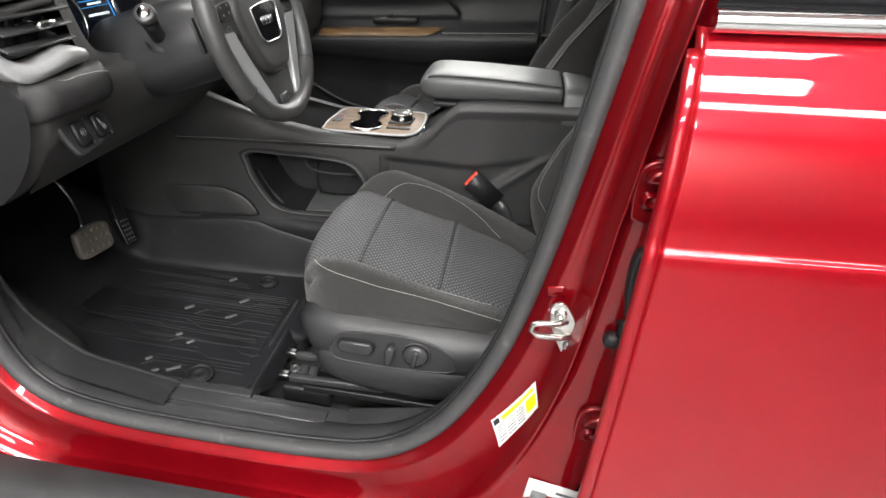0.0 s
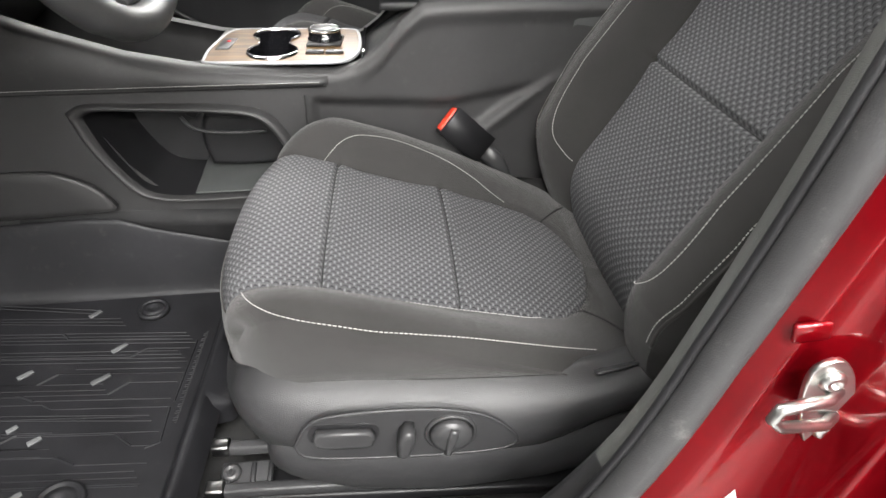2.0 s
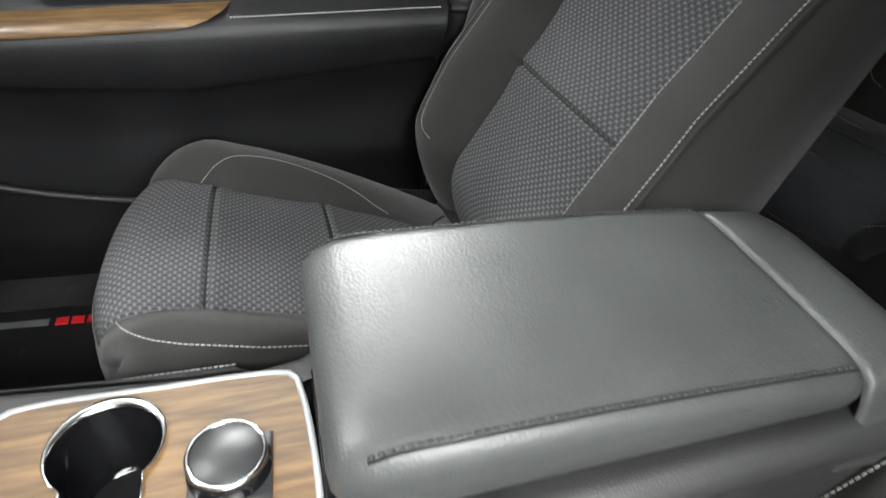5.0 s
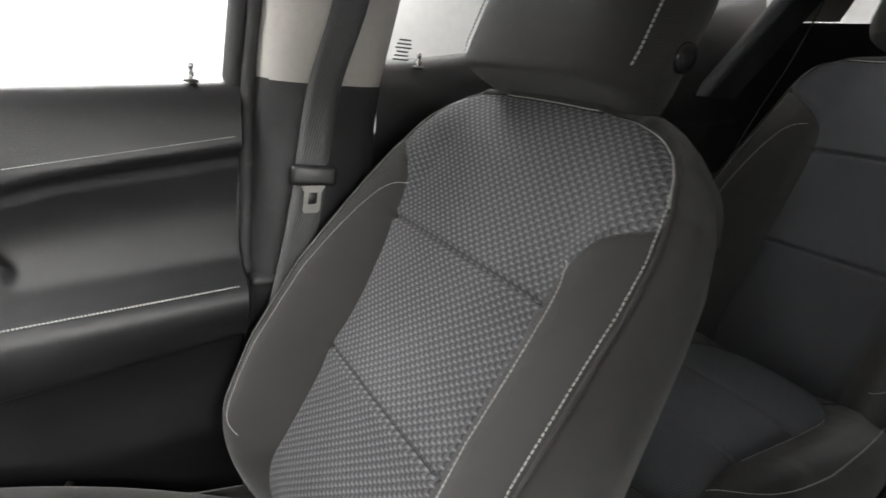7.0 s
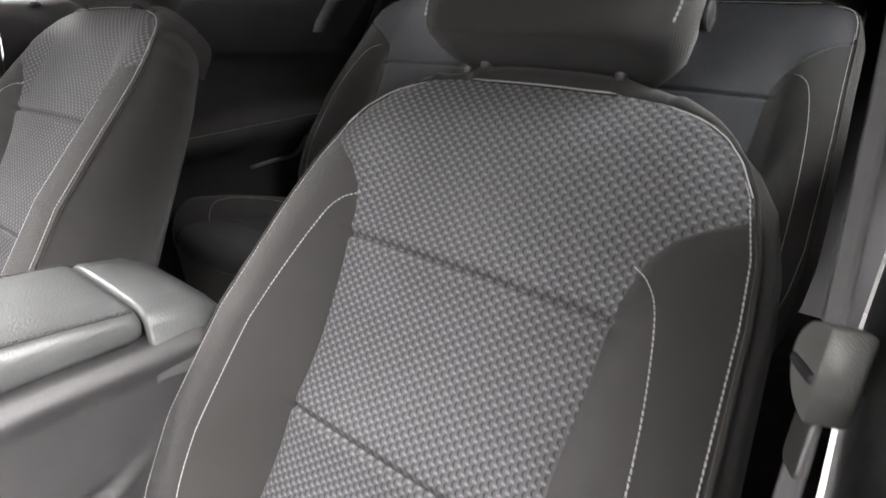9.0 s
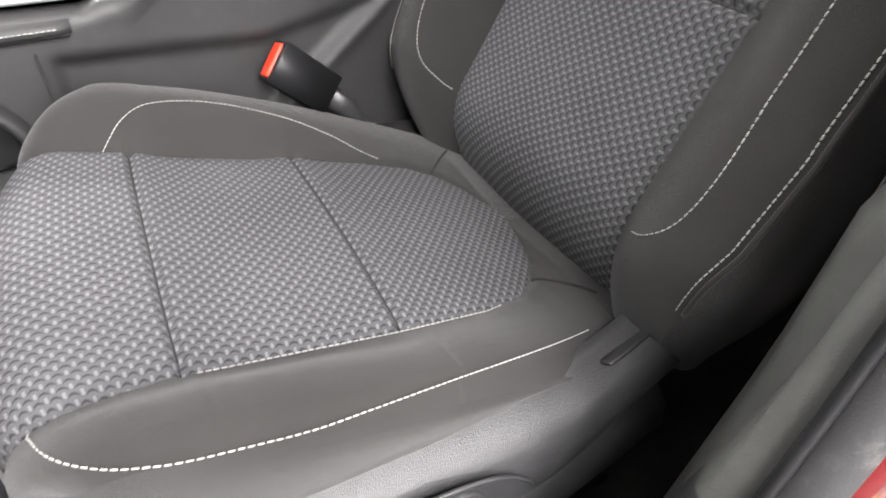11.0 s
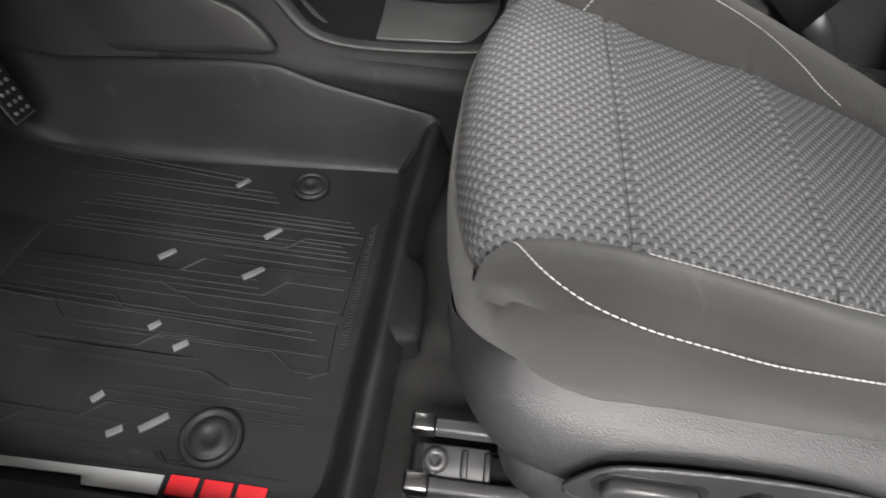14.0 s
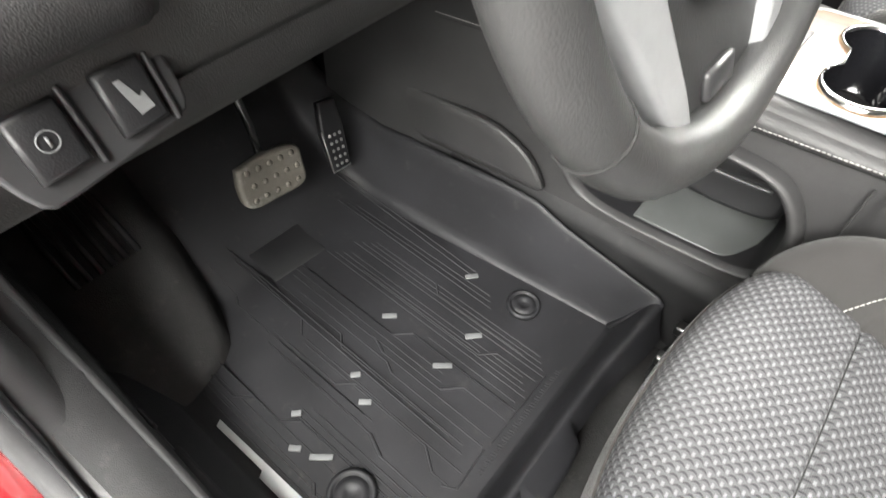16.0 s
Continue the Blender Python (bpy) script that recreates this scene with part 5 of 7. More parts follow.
part("well_floor", to_mesh("well_floor", [PF @ Vector((cxm + (u - cxm) * 0.86, cym + (v - cym) * 0.86, -0.0698)) for u, v in well], [tuple(range(len(well)))], M_BLACK), cw)
# rotary dial on a square plinth
part("dial_plinth", prism_mesh("dial_plinth", [(0.034, -0.032), (0.092, -0.030), (0.095, 0.025), (0.038, 0.030)], 0.006, M_PLASTIC_SMOOTH, PF @ Matrix.Translation((0, 0.012, 0.0052)), 0.003), panel)
dm = PF @ Matrix.Translation((0.064, 0.012, 0.010))
dial = part("dial", lathe_mesh("dial", [(0.030, 0), (0.030, 0.003), (0.0275, 0.004), (0.0275, 0.016), (0.0262, 0.0185), (0.001, 0.0185)], M_GLOSS, dm, 36), panel)
part("dial_ring", lathe_mesh("dial_ring", [(0.0282, 0.0150), (0.0282, 0.0182), (0.0268, 0.0192), (0.0250, 0.0190), (0.0250, 0.017)], M_CHROME, dm, 36), dial, "chrome ring")
part("dial_cap", lathe_mesh("dial_cap", [(0.0250, 0.0180), (0.0240, 0.0192), (0.001, 0.0192)], M_PLASTIC_SMOOTH, dm, 36), dial)
for u0 in (0.052, 0.084):
    key = part("seat_heat_button", prism_mesh("seat_heat_button", [(-0.015, -0.007), (0.015, -0.007), (0.0135, 0.007), (-0.0135, 0.007)], 0.005, M_KNOB, PF @ Matrix.Translation((u0, -0.052, 0.0045)), 0.002), panel)
    part("print_mark", prism_mesh("print_mark", [(-0.004, -0.003), (0.004, -0.003), (0.004, 0.003), (-0.004, 0.003)], 0.0004, M_GREYPRINT, PF @ Matrix.Translation((u0, -0.052, 0.0096))), key)
sw = part("mode_switch", prism_mesh("mode_switch", [(-0.012, -0.032), (0.010, -0.032), (0.012, 0.034), (-0.010, 0.034)], 0.003, M_KNOB, PF @ Matrix.Translation((-0.102, 0.0, 0.004)), 0.001), panel)
part("print_mark", prism_mesh("print_mark", [(-0.003, -0.004), (0.003, -0.004), (0.003, 0.004), (-0.003, 0.004)], 0.0005, M_REDPRINT, PF @ Matrix.Translation((-0.100, 0.012, 0.0072))), sw)
part("rear_bezel", rbox_mesh("rear_bezel", 0.006, 0.185, 0.006, 0.002, M_GLOSS, (0.214, 0, 0.4165)), panel)
# armrest lid: leather top with a wrapped edge
LID_W = 0.098
rows = []
for x, zt, zb, k in ((0.205, 0.545, 0.535, 0.80), (0.207, 0.553, 0.522, 0.86), (0.214, 0.560, 0.514, 0.93), (0.228, 0.566, 0.510, 0.975), (0.26, 0.570, 0.508, 1.0), (0.36, 0.573, 0.516, 1.0), (0.46, 0.573, 0.524, 1.0), (0.53, 0.571, 0.530, 1.0), (0.538, 0.569, 0.532, 0.995), (0.541, 0.562, 0.536, 0.985)):
    w, h = LID_W * k, zt - zb
    loop = []
    for y, z in ((0.0, 1.0), (0.5, 0.99), (0.78, 0.965), (0.90, 0.90), (0.965, 0.79), (0.995, 0.62), (1.0, 0.40), (0.985, 0.18), (0.94, 0.05), (0.86, 0.0)):
        loop.append((y * w, zb + z * h))
    full = loop + [(-y, z) for y, z in loop[::-1][:-1]]
    rows.append([Vector((x, y, z)) for y, z in full])
lid = part("armrest_lid", grid_mesh("armrest_lid", rows, M_LEATHER, close=True, cap=True, flip=False), con, "grey-black leather armrest lid")
for sg in (-1, 1):
    ln_ = [Vector((x, sg * (LID_W * 0.895), z)) for x, z in ((0.224, 0.5595), (0.24, 0.5635), (0.27, 0.5655), (0.36, 0.5690), (0.46, 0.5695), (0.535, 0.5680))]
    part("stitching", stitch_mesh("stitching", smooth_line([tuple(p) for p in ln_], 60), M_SOFT, radius=0.0009), lid)
    part("lid_seam", tube_mesh("lid_seam", smooth_line([(p.x, p.y + sg * 0.0016, p.z - 0.002) for p in ln_], 40).tolist(), 0.0009, M_SEAM_SHADOW, 6), lid)
# console cap behind the lid and rim under it
rows = []
for x, zt, k in ((0.5440, 0.562, 0.985), (0.5455, 0.5675, 0.995), (0.550, 0.5695, 1.0), (0.60, 0.566, 1.005), (0.632, 0.552, 1.0), (0.654, 0.526, 0.96), (0.664, 0.49, 0.92), (0.668, 0.44, 0.9)):
    w = 0.1025 * k
    loop = [(0, zt), (0.6 * w, zt - 0.0005), (0.82 * w, zt - 0.003), (0.93 * w, zt - 0.010), (0.985 * w, zt - 0.022), (1.02 * w, zt - 0.036), (1.08 * w, zt - 0.046), (1.115 * w, zt - 0.060), (1.12 * w, zt - 0.08)]
    rows.append([Vector((x, y, z)) for y, z in loop[::-1] + [(-y, z) for y, z in loop[1:]]])
part("rear_cap", grid_mesh("rear_cap", rows, M_LEATHER, flip=True), con)
part("rim_deck", rbox_mesh("rim_deck", 0.36, 0.20, 0.012, 0.004, M_BLACK, (0.42, 0, 0.508), (0, -3, 0)), con)
part("rear_face", rbox_mesh("rear_face", 0.03, 0.22, 0.52, 0.008, M_SOFT, (0.645, 0, 0.25)), con)
# seat belt buckle standing by the console
bk = thing("seat_belt_buckle", "black seat belt buckle with a red release button", "seat belt buckle", group="belt buckles")
BW = Vector((-0.77, -0.03, 0.64)).normalized()
BV = Vector((0.033, 0.014, 0.026))
BV = (BV - BW * BV.dot(BW)).normalized()
BM = axes((0.378, -0.131, 0.3135), BV.cross(BW), BV, BW)
part("buckle_body", prism_mesh("buckle_body", [(-0.014, -0.026), (0.014, -0.026), (0.016, 0.026), (-0.016, 0.026)], 0.086, M_BLACK, BM @ Matrix.Translation((0, 0, -0.053)), 0.003), bk)
part("release_button", rbox_mesh("release_button", 0.019, 0.044, 0.010, 0.003, M_ORANGE, (0, 0, 0)), bk, "red release button").matrix_basis = BM @ Matrix.Translation((0.001, 0, 0.0315))
part("buckle_stalk", tube_mesh("buckle_stalk", [BM @ Vector((0, 0, -0.05)), BM @ Vector((0, 0, -0.085)), (0.475, -0.145, 0.20)], 0.016, M_PLASTIC_SMOOTH, 10, squash=0.5), bk)

# ---- dashboard ----
dash = thing("dashboard", "black dashboard with silver trim, vent and instrument display", "dashboard")
# main body, a loft across the car of an x-z section
sec_d = [(-0.90, 0.83), (-0.70, 0.86), (-0.45, 0.86), (-0.36, 0.845), (-0.335, 0.80), (-0.33, 0.72), (-0.30, 0.655), (-0.262, 0.635), (-0.250, 0.610), (-0.258, 0.560), (-0.285, 0.505), (-0.33, 0.455), (-0.40, 0.415), (-0.50, 0.40), (-0.62, 0.42), (-0.90, 0.45)]
rows = []
for y in np.concatenate([np.linspace(-0.735, -0.13, 20), np.linspace(-0.10, 0.72, 12)]):
    end = max(0, (-0.70 - y) / 0.035)
    back = 0.04 * end ** 2 + (0.05 if y > -0.12 else 0.0)
    bay = -0.56 < y < -0.23                                # hollow for the instruments
    rows.append([Vector((min(x, -0.43) if bay and 0.628 < z < 0.83 else x - back * (1 if x > -0.6 else 0), y, z - (0.05 if y > -0.12 and z < 0.6 else 0))) for x, z in smooth_line(sec_d, 48)])
part("dash_body", grid_mesh("dash_body", rows, M_DASH, flip=True), dash)
# end cap toward the door
part("dash_end", grid_mesh("dash_end", [[Vector((x * k - 0.45 * (1 - k), -0.735 - 0.012 * (1 - k), z * k + 0.6 * (1 - k))) for x, z in smooth_line(sec_d, 48)] for k in (1.0, 0.9, 0.6, 0.2, 0.02)], M_DOOR), dash)
# silver vent frame and blades
UP = smooth_line([(-0.285, -0.738, 0.712), (-0.272, -0.729, 0.680), (-0.254, -0.703, 0.664), (-0.247, -0.670, 0.668), (-0.246, -0.633, 0.677), (-0.250, -0.594, 0.668)], 30)
LO = smooth_line([(-0.270, -0.752, 0.690), (-0.258, -0.747, 0.664), (-0.246, -0.722, 0.644), (-0.242, -0.675, 0.646), (-0.242, -0.640, 0.650), (-0.246, -0.598, 0.650)], 30)
rows = []
for a, b_ in zip(UP, LO):
    a, b_ = Vector(a), Vector(b_)
    rows.append([a + Vector((-0.03, 0.004, 0.002)), a, a + Vector((0.003, 0, -0.001)), a.lerp(b_, 0.50) + Vector((0.007, 0, 0.001)), a.lerp(b_, 0.60) + Vector((0.006, 0, 0)), b_, b_ + Vector((-0.004, 0, -0.002)), b_ + Vector((-0.03, 0, -0.002))])
vent = part("vent_frame", grid_mesh("vent_frame", rows + [[p.lerp(rows[-1][0], 0.7) for p in rows[-1]]], M_SATIN_GREY), dash, "satin silver vent surround")
part("vent_rim", tube_mesh("vent_rim", smooth_line([(-0.280, -0.715, 0.728), (-0.268, -0.690, 0.735), (-0.264, -0.650, 0.740), (-0.268, -0.622, 0.741), (-0.276, -0.612, 0.760)], 16).tolist(), 0.0065, M_DASH, 8), dash)
part("vent_box", rbox_mesh("vent_box", 0.06, 0.15, 0.10, 0.01, M_GLOSS, (-0.305, -0.66, 0.715), (0, -12, 0)), dash)
for q in range(4):
    part("vent_blade", rbox_mesh("vent_blade", 0.03, 0.135, 0.004, 0.0015, M_PLASTIC_SMOOTH, (-0.272, -0.662, 0.688 + 0.022 * q), (0, 20, 0)), dash)
part("vent_tab", rbox_mesh("vent_tab", 0.012, 0.034, 0.011, 0.004, M_CHROME, (-0.254, -0.655, 0.712)), dash, "chrome vent tab")
# soft stitched roll under the vent
rows = []
for y in np.linspace(-0.725, -0.565, 14):
    f = min(1, (y + 0.725) / 0.02) * min(1, (-0.565 - y) / 0.008 + 0.4)
    rows.append([Vector((-0.255 + 0.030 * f * math.cos(a) + 0.10 * max(0, -0.66 - y) * -1.2, y, 0.612 + 0.032 * math.sin(a))) for a in np.linspace(-1.9, 1.9, 14)])
roll = part("knee_roll", grid_mesh("knee_roll", rows, M_SOFT), dash, "soft stitched roll")
part("stitching", stitch_mesh("stitching", smooth_line([(-0.248, -0.69, 0.642), (-0.236, -0.665, 0.636), (-0.232, -0.64, 0.638), (-0.228, -0.60, 0.636), (-0.230, -0.573, 0.630)], 40), M_THREAD), roll, "pale grey thread stitching")
# instrument hood and display
part("instrument_hood", rbox_mesh("instrument_hood", 0.16, 0.40, 0.05, 0.02, M_SOFT, (-0.37, -0.385, 0.845), (0, 8, 0)), dash)
# opening of the instruments: a lip, the wall behind it and the flat face beside the vent
LIP = smooth_line([(-0.588, 0.82), (-0.572, 0.740), (-0.557, 0.695), (-0.538, 0.660), (-0.508, 0.640), (-0.460, 0.633), (-0.36, 0.631), (-0.235, 0.631)], 48)
FACE = smooth_line([(-0.640, 0.82), (-0.618, 0.740), (-0.604, 0.700), (-0.590, 0.655), (-0.560, 0.622), (-0.480, 0.606), (-0.36, 0.602), (-0.235, 0.602)], 48)
rows = []
for (y0, z0), (y1, z1) in zip(LIP, FACE):
    rows.append([Vector((-0.43, y0 + 0.012, z0)), Vector((-0.30, y0 + 0.003, z0 - 0.002)), Vector((-0.283, y0, z0)), Vector((-0.278, y0 + (y1 - y0) * 0.06, z0 + (z1 - z0) * 0.06)), Vector((-0.272, y0 + (y1 - y0) * 0.4, z0 + (z1 - z0) * 0.4)), Vector((-0.262, y1, z1))])
part("hood_lip", grid_mesh("hood_lip", rows, M_DASH), dash)
DF = axes((-0.372, -0.383, 0.674), (0, 1, 0), (-0.30, 0, 0.95), (0.95, 0, 0.30))
disp = part("instrument_display", rbox_mesh("instrument_display", 0.31, 0.12, 0.01, 0.004, M_SCREEN_BG, (0, 0, 0)), dash)
disp.matrix_basis = DF
for cx in (-0.098, 0.098):
    part("dial_ring", tube_mesh("dial_ring", [DF @ Vector((cx + 0.052 * math.cos(a), 0.006 + 0.052 * math.sin(a), 0.008)) for a in np.linspace(0, 2 * math.pi, 40)[:-1]], 0.0022, M_CHROME, 8, closed=True), dash, "chrome dial ring")


def flat(name, parent, fm, u0, v0, u1, v1, w_, mat):
    return part(name, prism_mesh(name, [(u0, v0), (u1, v0), (u1, v1), (u0, v1)], 0.0008, mat, fm @ Matrix.Translation((0, 0, w_))), parent)


for nm, u0, v0, u1, v1, mt in (("screen_line", -0.040, 0.052, 0.040, 0.0545, M_SCREEN), ("screen_line", 0.038, -0.028, 0.0405, 0.052, M_SCREEN), ("screen_line", -0.040, 0.036, 0.040, 0.0375, M_SCREEN), ("screen_line", -0.045, -0.029, 0.040, -0.027, M_SCREEN),
                              ("screen_button", -0.016, -0.024, 0.022, -0.006, M_SCREEN), ("screen_text", -0.020, 0.042, 0.018, 0.047, M_SCREEN_TEXT), ("screen_text", -0.030, 0.012, 0.028, 0.018, M_SCREEN_TEXT), ("screen_text", -0.008, -0.0175, 0.012, -0.0125, M_SCREEN_TEXT), ("screen_text", -0.015, -0.045, 0.016, -0.039, M_SCREEN_TEXT)):
    flat(nm, dash, DF, u0, v0 * 0.66 - 0.006, u1, v1 * 0.66 - 0.006, 0.006, mt)
# switch panel beside the knee
SF = axes((-0.262, -0.622, 0.540), (-0.06, 1, 0.0), (-0.36, 0.0, 0.93), (0.93, 0.05, 0.36))
swp = part("switch_panel", prism_mesh("switch_panel", [tuple(p) for p in smooth_line([(-0.058, 0.020), (-0.045, 0.030), (0.040, 0.036), (0.052, 0.026), (0.055, -0.012), (0.044, -0.024), (-0.030, -0.032), (-0.046, -0.024), (-0.058, 0.020)], 40)[:-1]], 0.012, M_PLASTIC_SMOOTH, SF @ Matrix.Translation((0, 0, -0.002)), 0.003), dash)
for u0, nm in ((-0.024, "brake_button"), (0.024, "pedal_switch")):
    b_ = part(nm, prism_mesh(nm, [(u0 - 0.014, -0.017), (u0 + 0.014, -0.017), (u0 + 0.014, 0.019), (u0 - 0.014, 0.019)], 0.008, M_BLACK, SF @ Matrix.Translation((0, 0, 0.010)), 0.003), swp)
    part("button_bezel", rbox_mesh("button_bezel", 0.004, 0.046, 0.006, 0.0018, M_PLASTIC, (0, 0, 0)), swp).matrix_basis = SF @ Matrix.Translation((u0 + 0.019, 0, 0.011))
    if nm == "brake_button":
        part("print_mark", tube_mesh("print_mark", [SF @ Vector((u0 + 0.0055 * math.cos(a), 0.002 + 0.0055 * math.sin(a), 0.0184)) for a in np.linspace(0, 2 * math.pi, 20)[:-1]], 0.0005, M_GREYPRINT, 6, closed=True), b_)
        flat("print_mark", b_, SF, u0 - 0.0008, -0.001, u0 + 0.0008, 0.0045, 0.0182, M_GREYPRINT)
    else:
        part("print_mark", prism_mesh("print_mark", [(u0 - 0.006, 0.012), (u0 - 0.002, 0.012), (u0 + 0.003, 0.0), (u0 + 0.006, 0.002), (u0 + 0.008, -0.008), (u0 - 0.001, -0.009)], 0.0006, M_GREYPRINT, SF @ Matrix.Translation((0, 0, 0.0182))), b_)
# knee panel below the column and side shroud
rows = []
for y in np.linspace(-0.70, -0.16, 16):
    rows.append([Vector((x, y, z)) for x, z in smooth_line([(-0.268, 0.53), (-0.30, 0.475), (-0.35, 0.435), (-0.44, 0.41), (-0.56, 0.41), (-0.70, 0.44)], 16)])
part("knee_panel", grid_mesh("knee_panel", rows, M_DASH, flip=True), dash)

# ---- steering column and wheel ----
WC = Vector((-0.052, -0.3805, 0.7028))
WN = Vector((0.951, 0.0, 0.309)).normalized()        # towards the driver
WU = Vector((-0.309, 0, 0.951)).normalized()          # up in the wheel's plane
WR = Vector((0, 1, 0))
WF = axes(WC, WR, WU, WN)
wh = thing("steering_wheel", "black leather steering wheel with silver spokes", "steering wheel")
rim = [WF @ Vector((0.176 * math.sin(a), 0.176 * math.cos(a) * (1.0 if math.cos(a) > -0.85 else 0.985), 0.0)) for a in np.linspace(0, 2 * math.pi, 97)[:-1]]
part("rim", tube_mesh("rim", rim, 0.0168, M_WHEEL, 14, closed=True), wh)
for a0 in (2.2, 4.08):
    part("rim_joint", tube_mesh("rim_joint", [WF @ Vector((0.176 * math.sin(a0) + 0.0172 * math.cos(q) * math.sin(a0), 0.176 * math.cos(a0) + 0.0172 * math.cos(q) * math.cos(a0), 0.0172 * math.sin(q))) for q in np.linspace(0, 2 * math.pi, 20)[:-1]], 0.0008, M_SEAM_SHADOW, 6, closed=True), wh)
hub = smooth_line([(-0.078, 0.058), (0.0, 0.068), (0.078, 0.058), (0.098, 0.015), (0.080, -0.045), (0.050, -0.088), (0.0, -0.098), (-0.050, -0.088), (-0.080, -0.045), (-0.098, 0.015), (-0.078, 0.058)], 50)[:-1]
hb = part("hub", prism_mesh("hub", [tuple(p) for p in hub], 0.052, M_SOFT, WF @ Matrix.Translation((0, 0, -0.040)), 0.014, 4), wh)
em = smooth_line([(-0.038, 0.022), (0.0, 0.026), (0.038, 0.022), (0.036, -0.006), (0.026, -0.026), (0.0, -0.029), (-0.026, -0.026), (-0.036, -0.006), (-0.038, 0.022)], 40)[:-1]
part("badge_frame", tube_mesh("badge_frame", [WF @ Vector((u * 1.35, v * 1.2 - 0.008, 0.0135)) for u, v in em], 0.0022, M_CHROME, 8, closed=True), hb, "chrome badge frame")
part("badge_back", prism_mesh("badge_back", [(u * 1.32, v * 1.17 - 0.008) for u, v in em], 0.001, M_GLOSS, WF @ Matrix.Translation((0, 0, 0.0120))), hb)
for u0 in (-0.017, 0.0, 0.017):
    part("badge_block", prism_mesh("badge_block", [(u0 - 0.007, -0.013), (u0 + 0.007, -0.013), (u0 + 0.007, 0.001), (u0 - 0.007, 0.001)], 0.002, M_CHROME, WF @ Matrix.Translation((0, 0, 0.0125)), 0.0006), hb, "chrome badge shape")
for sg in (-1, 1):
    sp_ = smooth_line([(0.066, 0.040), (0.11, 0.036), (0.160, 0.022), (0.160, -0.010), (0.10, -0.016), (0.078, -0.040), (0.070, -0.02), (0.066, 0.040)], 30)[:-1]
    o_ = [(sg * u, v) for u, v in sp_]
    part("side_spoke", prism_mesh("side_spoke", o_ if sg > 0 else o_[::-1], 0.022, M_PLASTIC_SMOOTH, WF @ Matrix.Translation((0, 0, -0.020)), 0.006, 3), wh)
    sil = [(0.166, 0.020), (0.160, -0.010), (0.130, -0.058), (0.092, -0.116), (0.058, -0.168), (0.042, -0.168), (0.056, -0.128), (0.084, -0.070), (0.104, -0.022), (0.112, 0.004), (0.124, 0.008), (0.150, -0.004)]
    o_ = [(sg * u, v) for u, v in sil]
    part("spoke_trim", prism_mesh("spoke_trim", o_ if sg > 0 else o_[::-1], 0.018, M_SATIN_GREY, WF @ Matrix.Translation((0, 0, -0.016)), 0.004, 2), wh, "satin silver spoke trim")
    pad_ = smooth_line([(0.106, 0.040), (0.132, 0.038), (0.150, 0.030), (0.148, 0.012), (0.126, 0.014), (0.108, 0.018), (0.106, 0.040)], 26)[:-1]
    o_ = [(sg * u, v) for u, v in pad_]
    pd = part("button_pad", prism_mesh("button_pad", o_ if sg > 0 else o_[::-1], 0.006, M_BLACK, WF @ Matrix.Translation((0, 0, 0.002)), 0.002), wh)
    for u0, v0 in ((0.116, 0.034), (0.116, 0.022), (0.138, 0.032), (0.136, 0.020)):
        part("print_mark", prism_mesh("print_mark", [(sg * u0 - 0.002, v0 - 0.002), (sg * u0 + 0.002, v0 - 0.002), (sg * u0 + 0.002, v0 + 0.002), (sg * u0 - 0.002, v0 + 0.002)], 0.0005, M_GREYPRINT, WF @ Matrix.Translation((0, 0, 0.008))), pd)
part("lower_spoke", prism_mesh("lower_spoke", [(-0.080, -0.060), (-0.060, -0.120), (-0.052, -0.168), (0.052, -0.168), (0.060, -0.120), (0.080, -0.060)], 0.018, M_SOFT, WF @ Matrix.Translation((0, 0, -0.024)), 0.006, 3), wh)
part("spoke_clip", rbox_mesh("spoke_clip", 0.036, 0.018, 0.006, 0.003, M_KNOB, (0, 0, 0)), wh, "bright clip at the foot of the spoke").matrix_basis = WF @ Matrix.Translation((-0.004, -0.146, -0.004))
col = thing("steering_column", "black plastic steering column shroud with stalk", "steering column")
rows = []
for d, r in ((-0.045, 0.066), (-0.06, 0.074), (-0.12, 0.082), (-0.22, 0.088), (-0.30, 0.085)):
    rows.append([WF @ Vector((r * 1.05 * math.cos(a), -0.012 + r * 0.92 * math.sin(a), d)) for a in np.linspace(0, 2 * math.pi, 33)[:-1]])
part("shroud", grid_mesh("shroud", rows, M_PLASTIC_SMOOTH, close=True, cap=True), col)
S0 = WF @ Vector((-0.074, 0.010, -0.160))
S1 = WF @ Vector((-0.1345, 0.054, -0.1275))
part("stalk_boot", tube_mesh("stalk_boot", [WF @ Vector((-0.050, -0.014, -0.175)), S0], [0.030, 0.026], M_BLACK, 16), col)
part("stalk", tube_mesh("stalk", [S0, S0.lerp(S1, 0.5), S0.lerp(S1, 0.82)], [0.013, 0.0135, 0.0155], M_BLACK, 14), col)
part("stalk_knob", tube_mesh("stalk_knob", [S0.lerp(S1, 0.82), S0.lerp(S1, 0.86), S0.lerp(S1, 1.0), S0.lerp(S1, 1.03)], [0.0160, 0.0175, 0.0180, 0.014], M_PLASTIC_SMOOTH, 18), col)
part("stalk_cap", tube_mesh("stalk_cap", [S0.lerp(S1, 1.02), S0.lerp(S1, 1.05)], [0.011, 0.010], M_CHROME, 16), col, "silver stalk cap")
part("paddle", rbox_mesh("paddle", 0.012, 0.060, 0.006, 0.003, M_BLACK, (0, 0, 0)), col).matrix_basis = WF @ Matrix.Translation((-0.118, 0.0, -0.060))

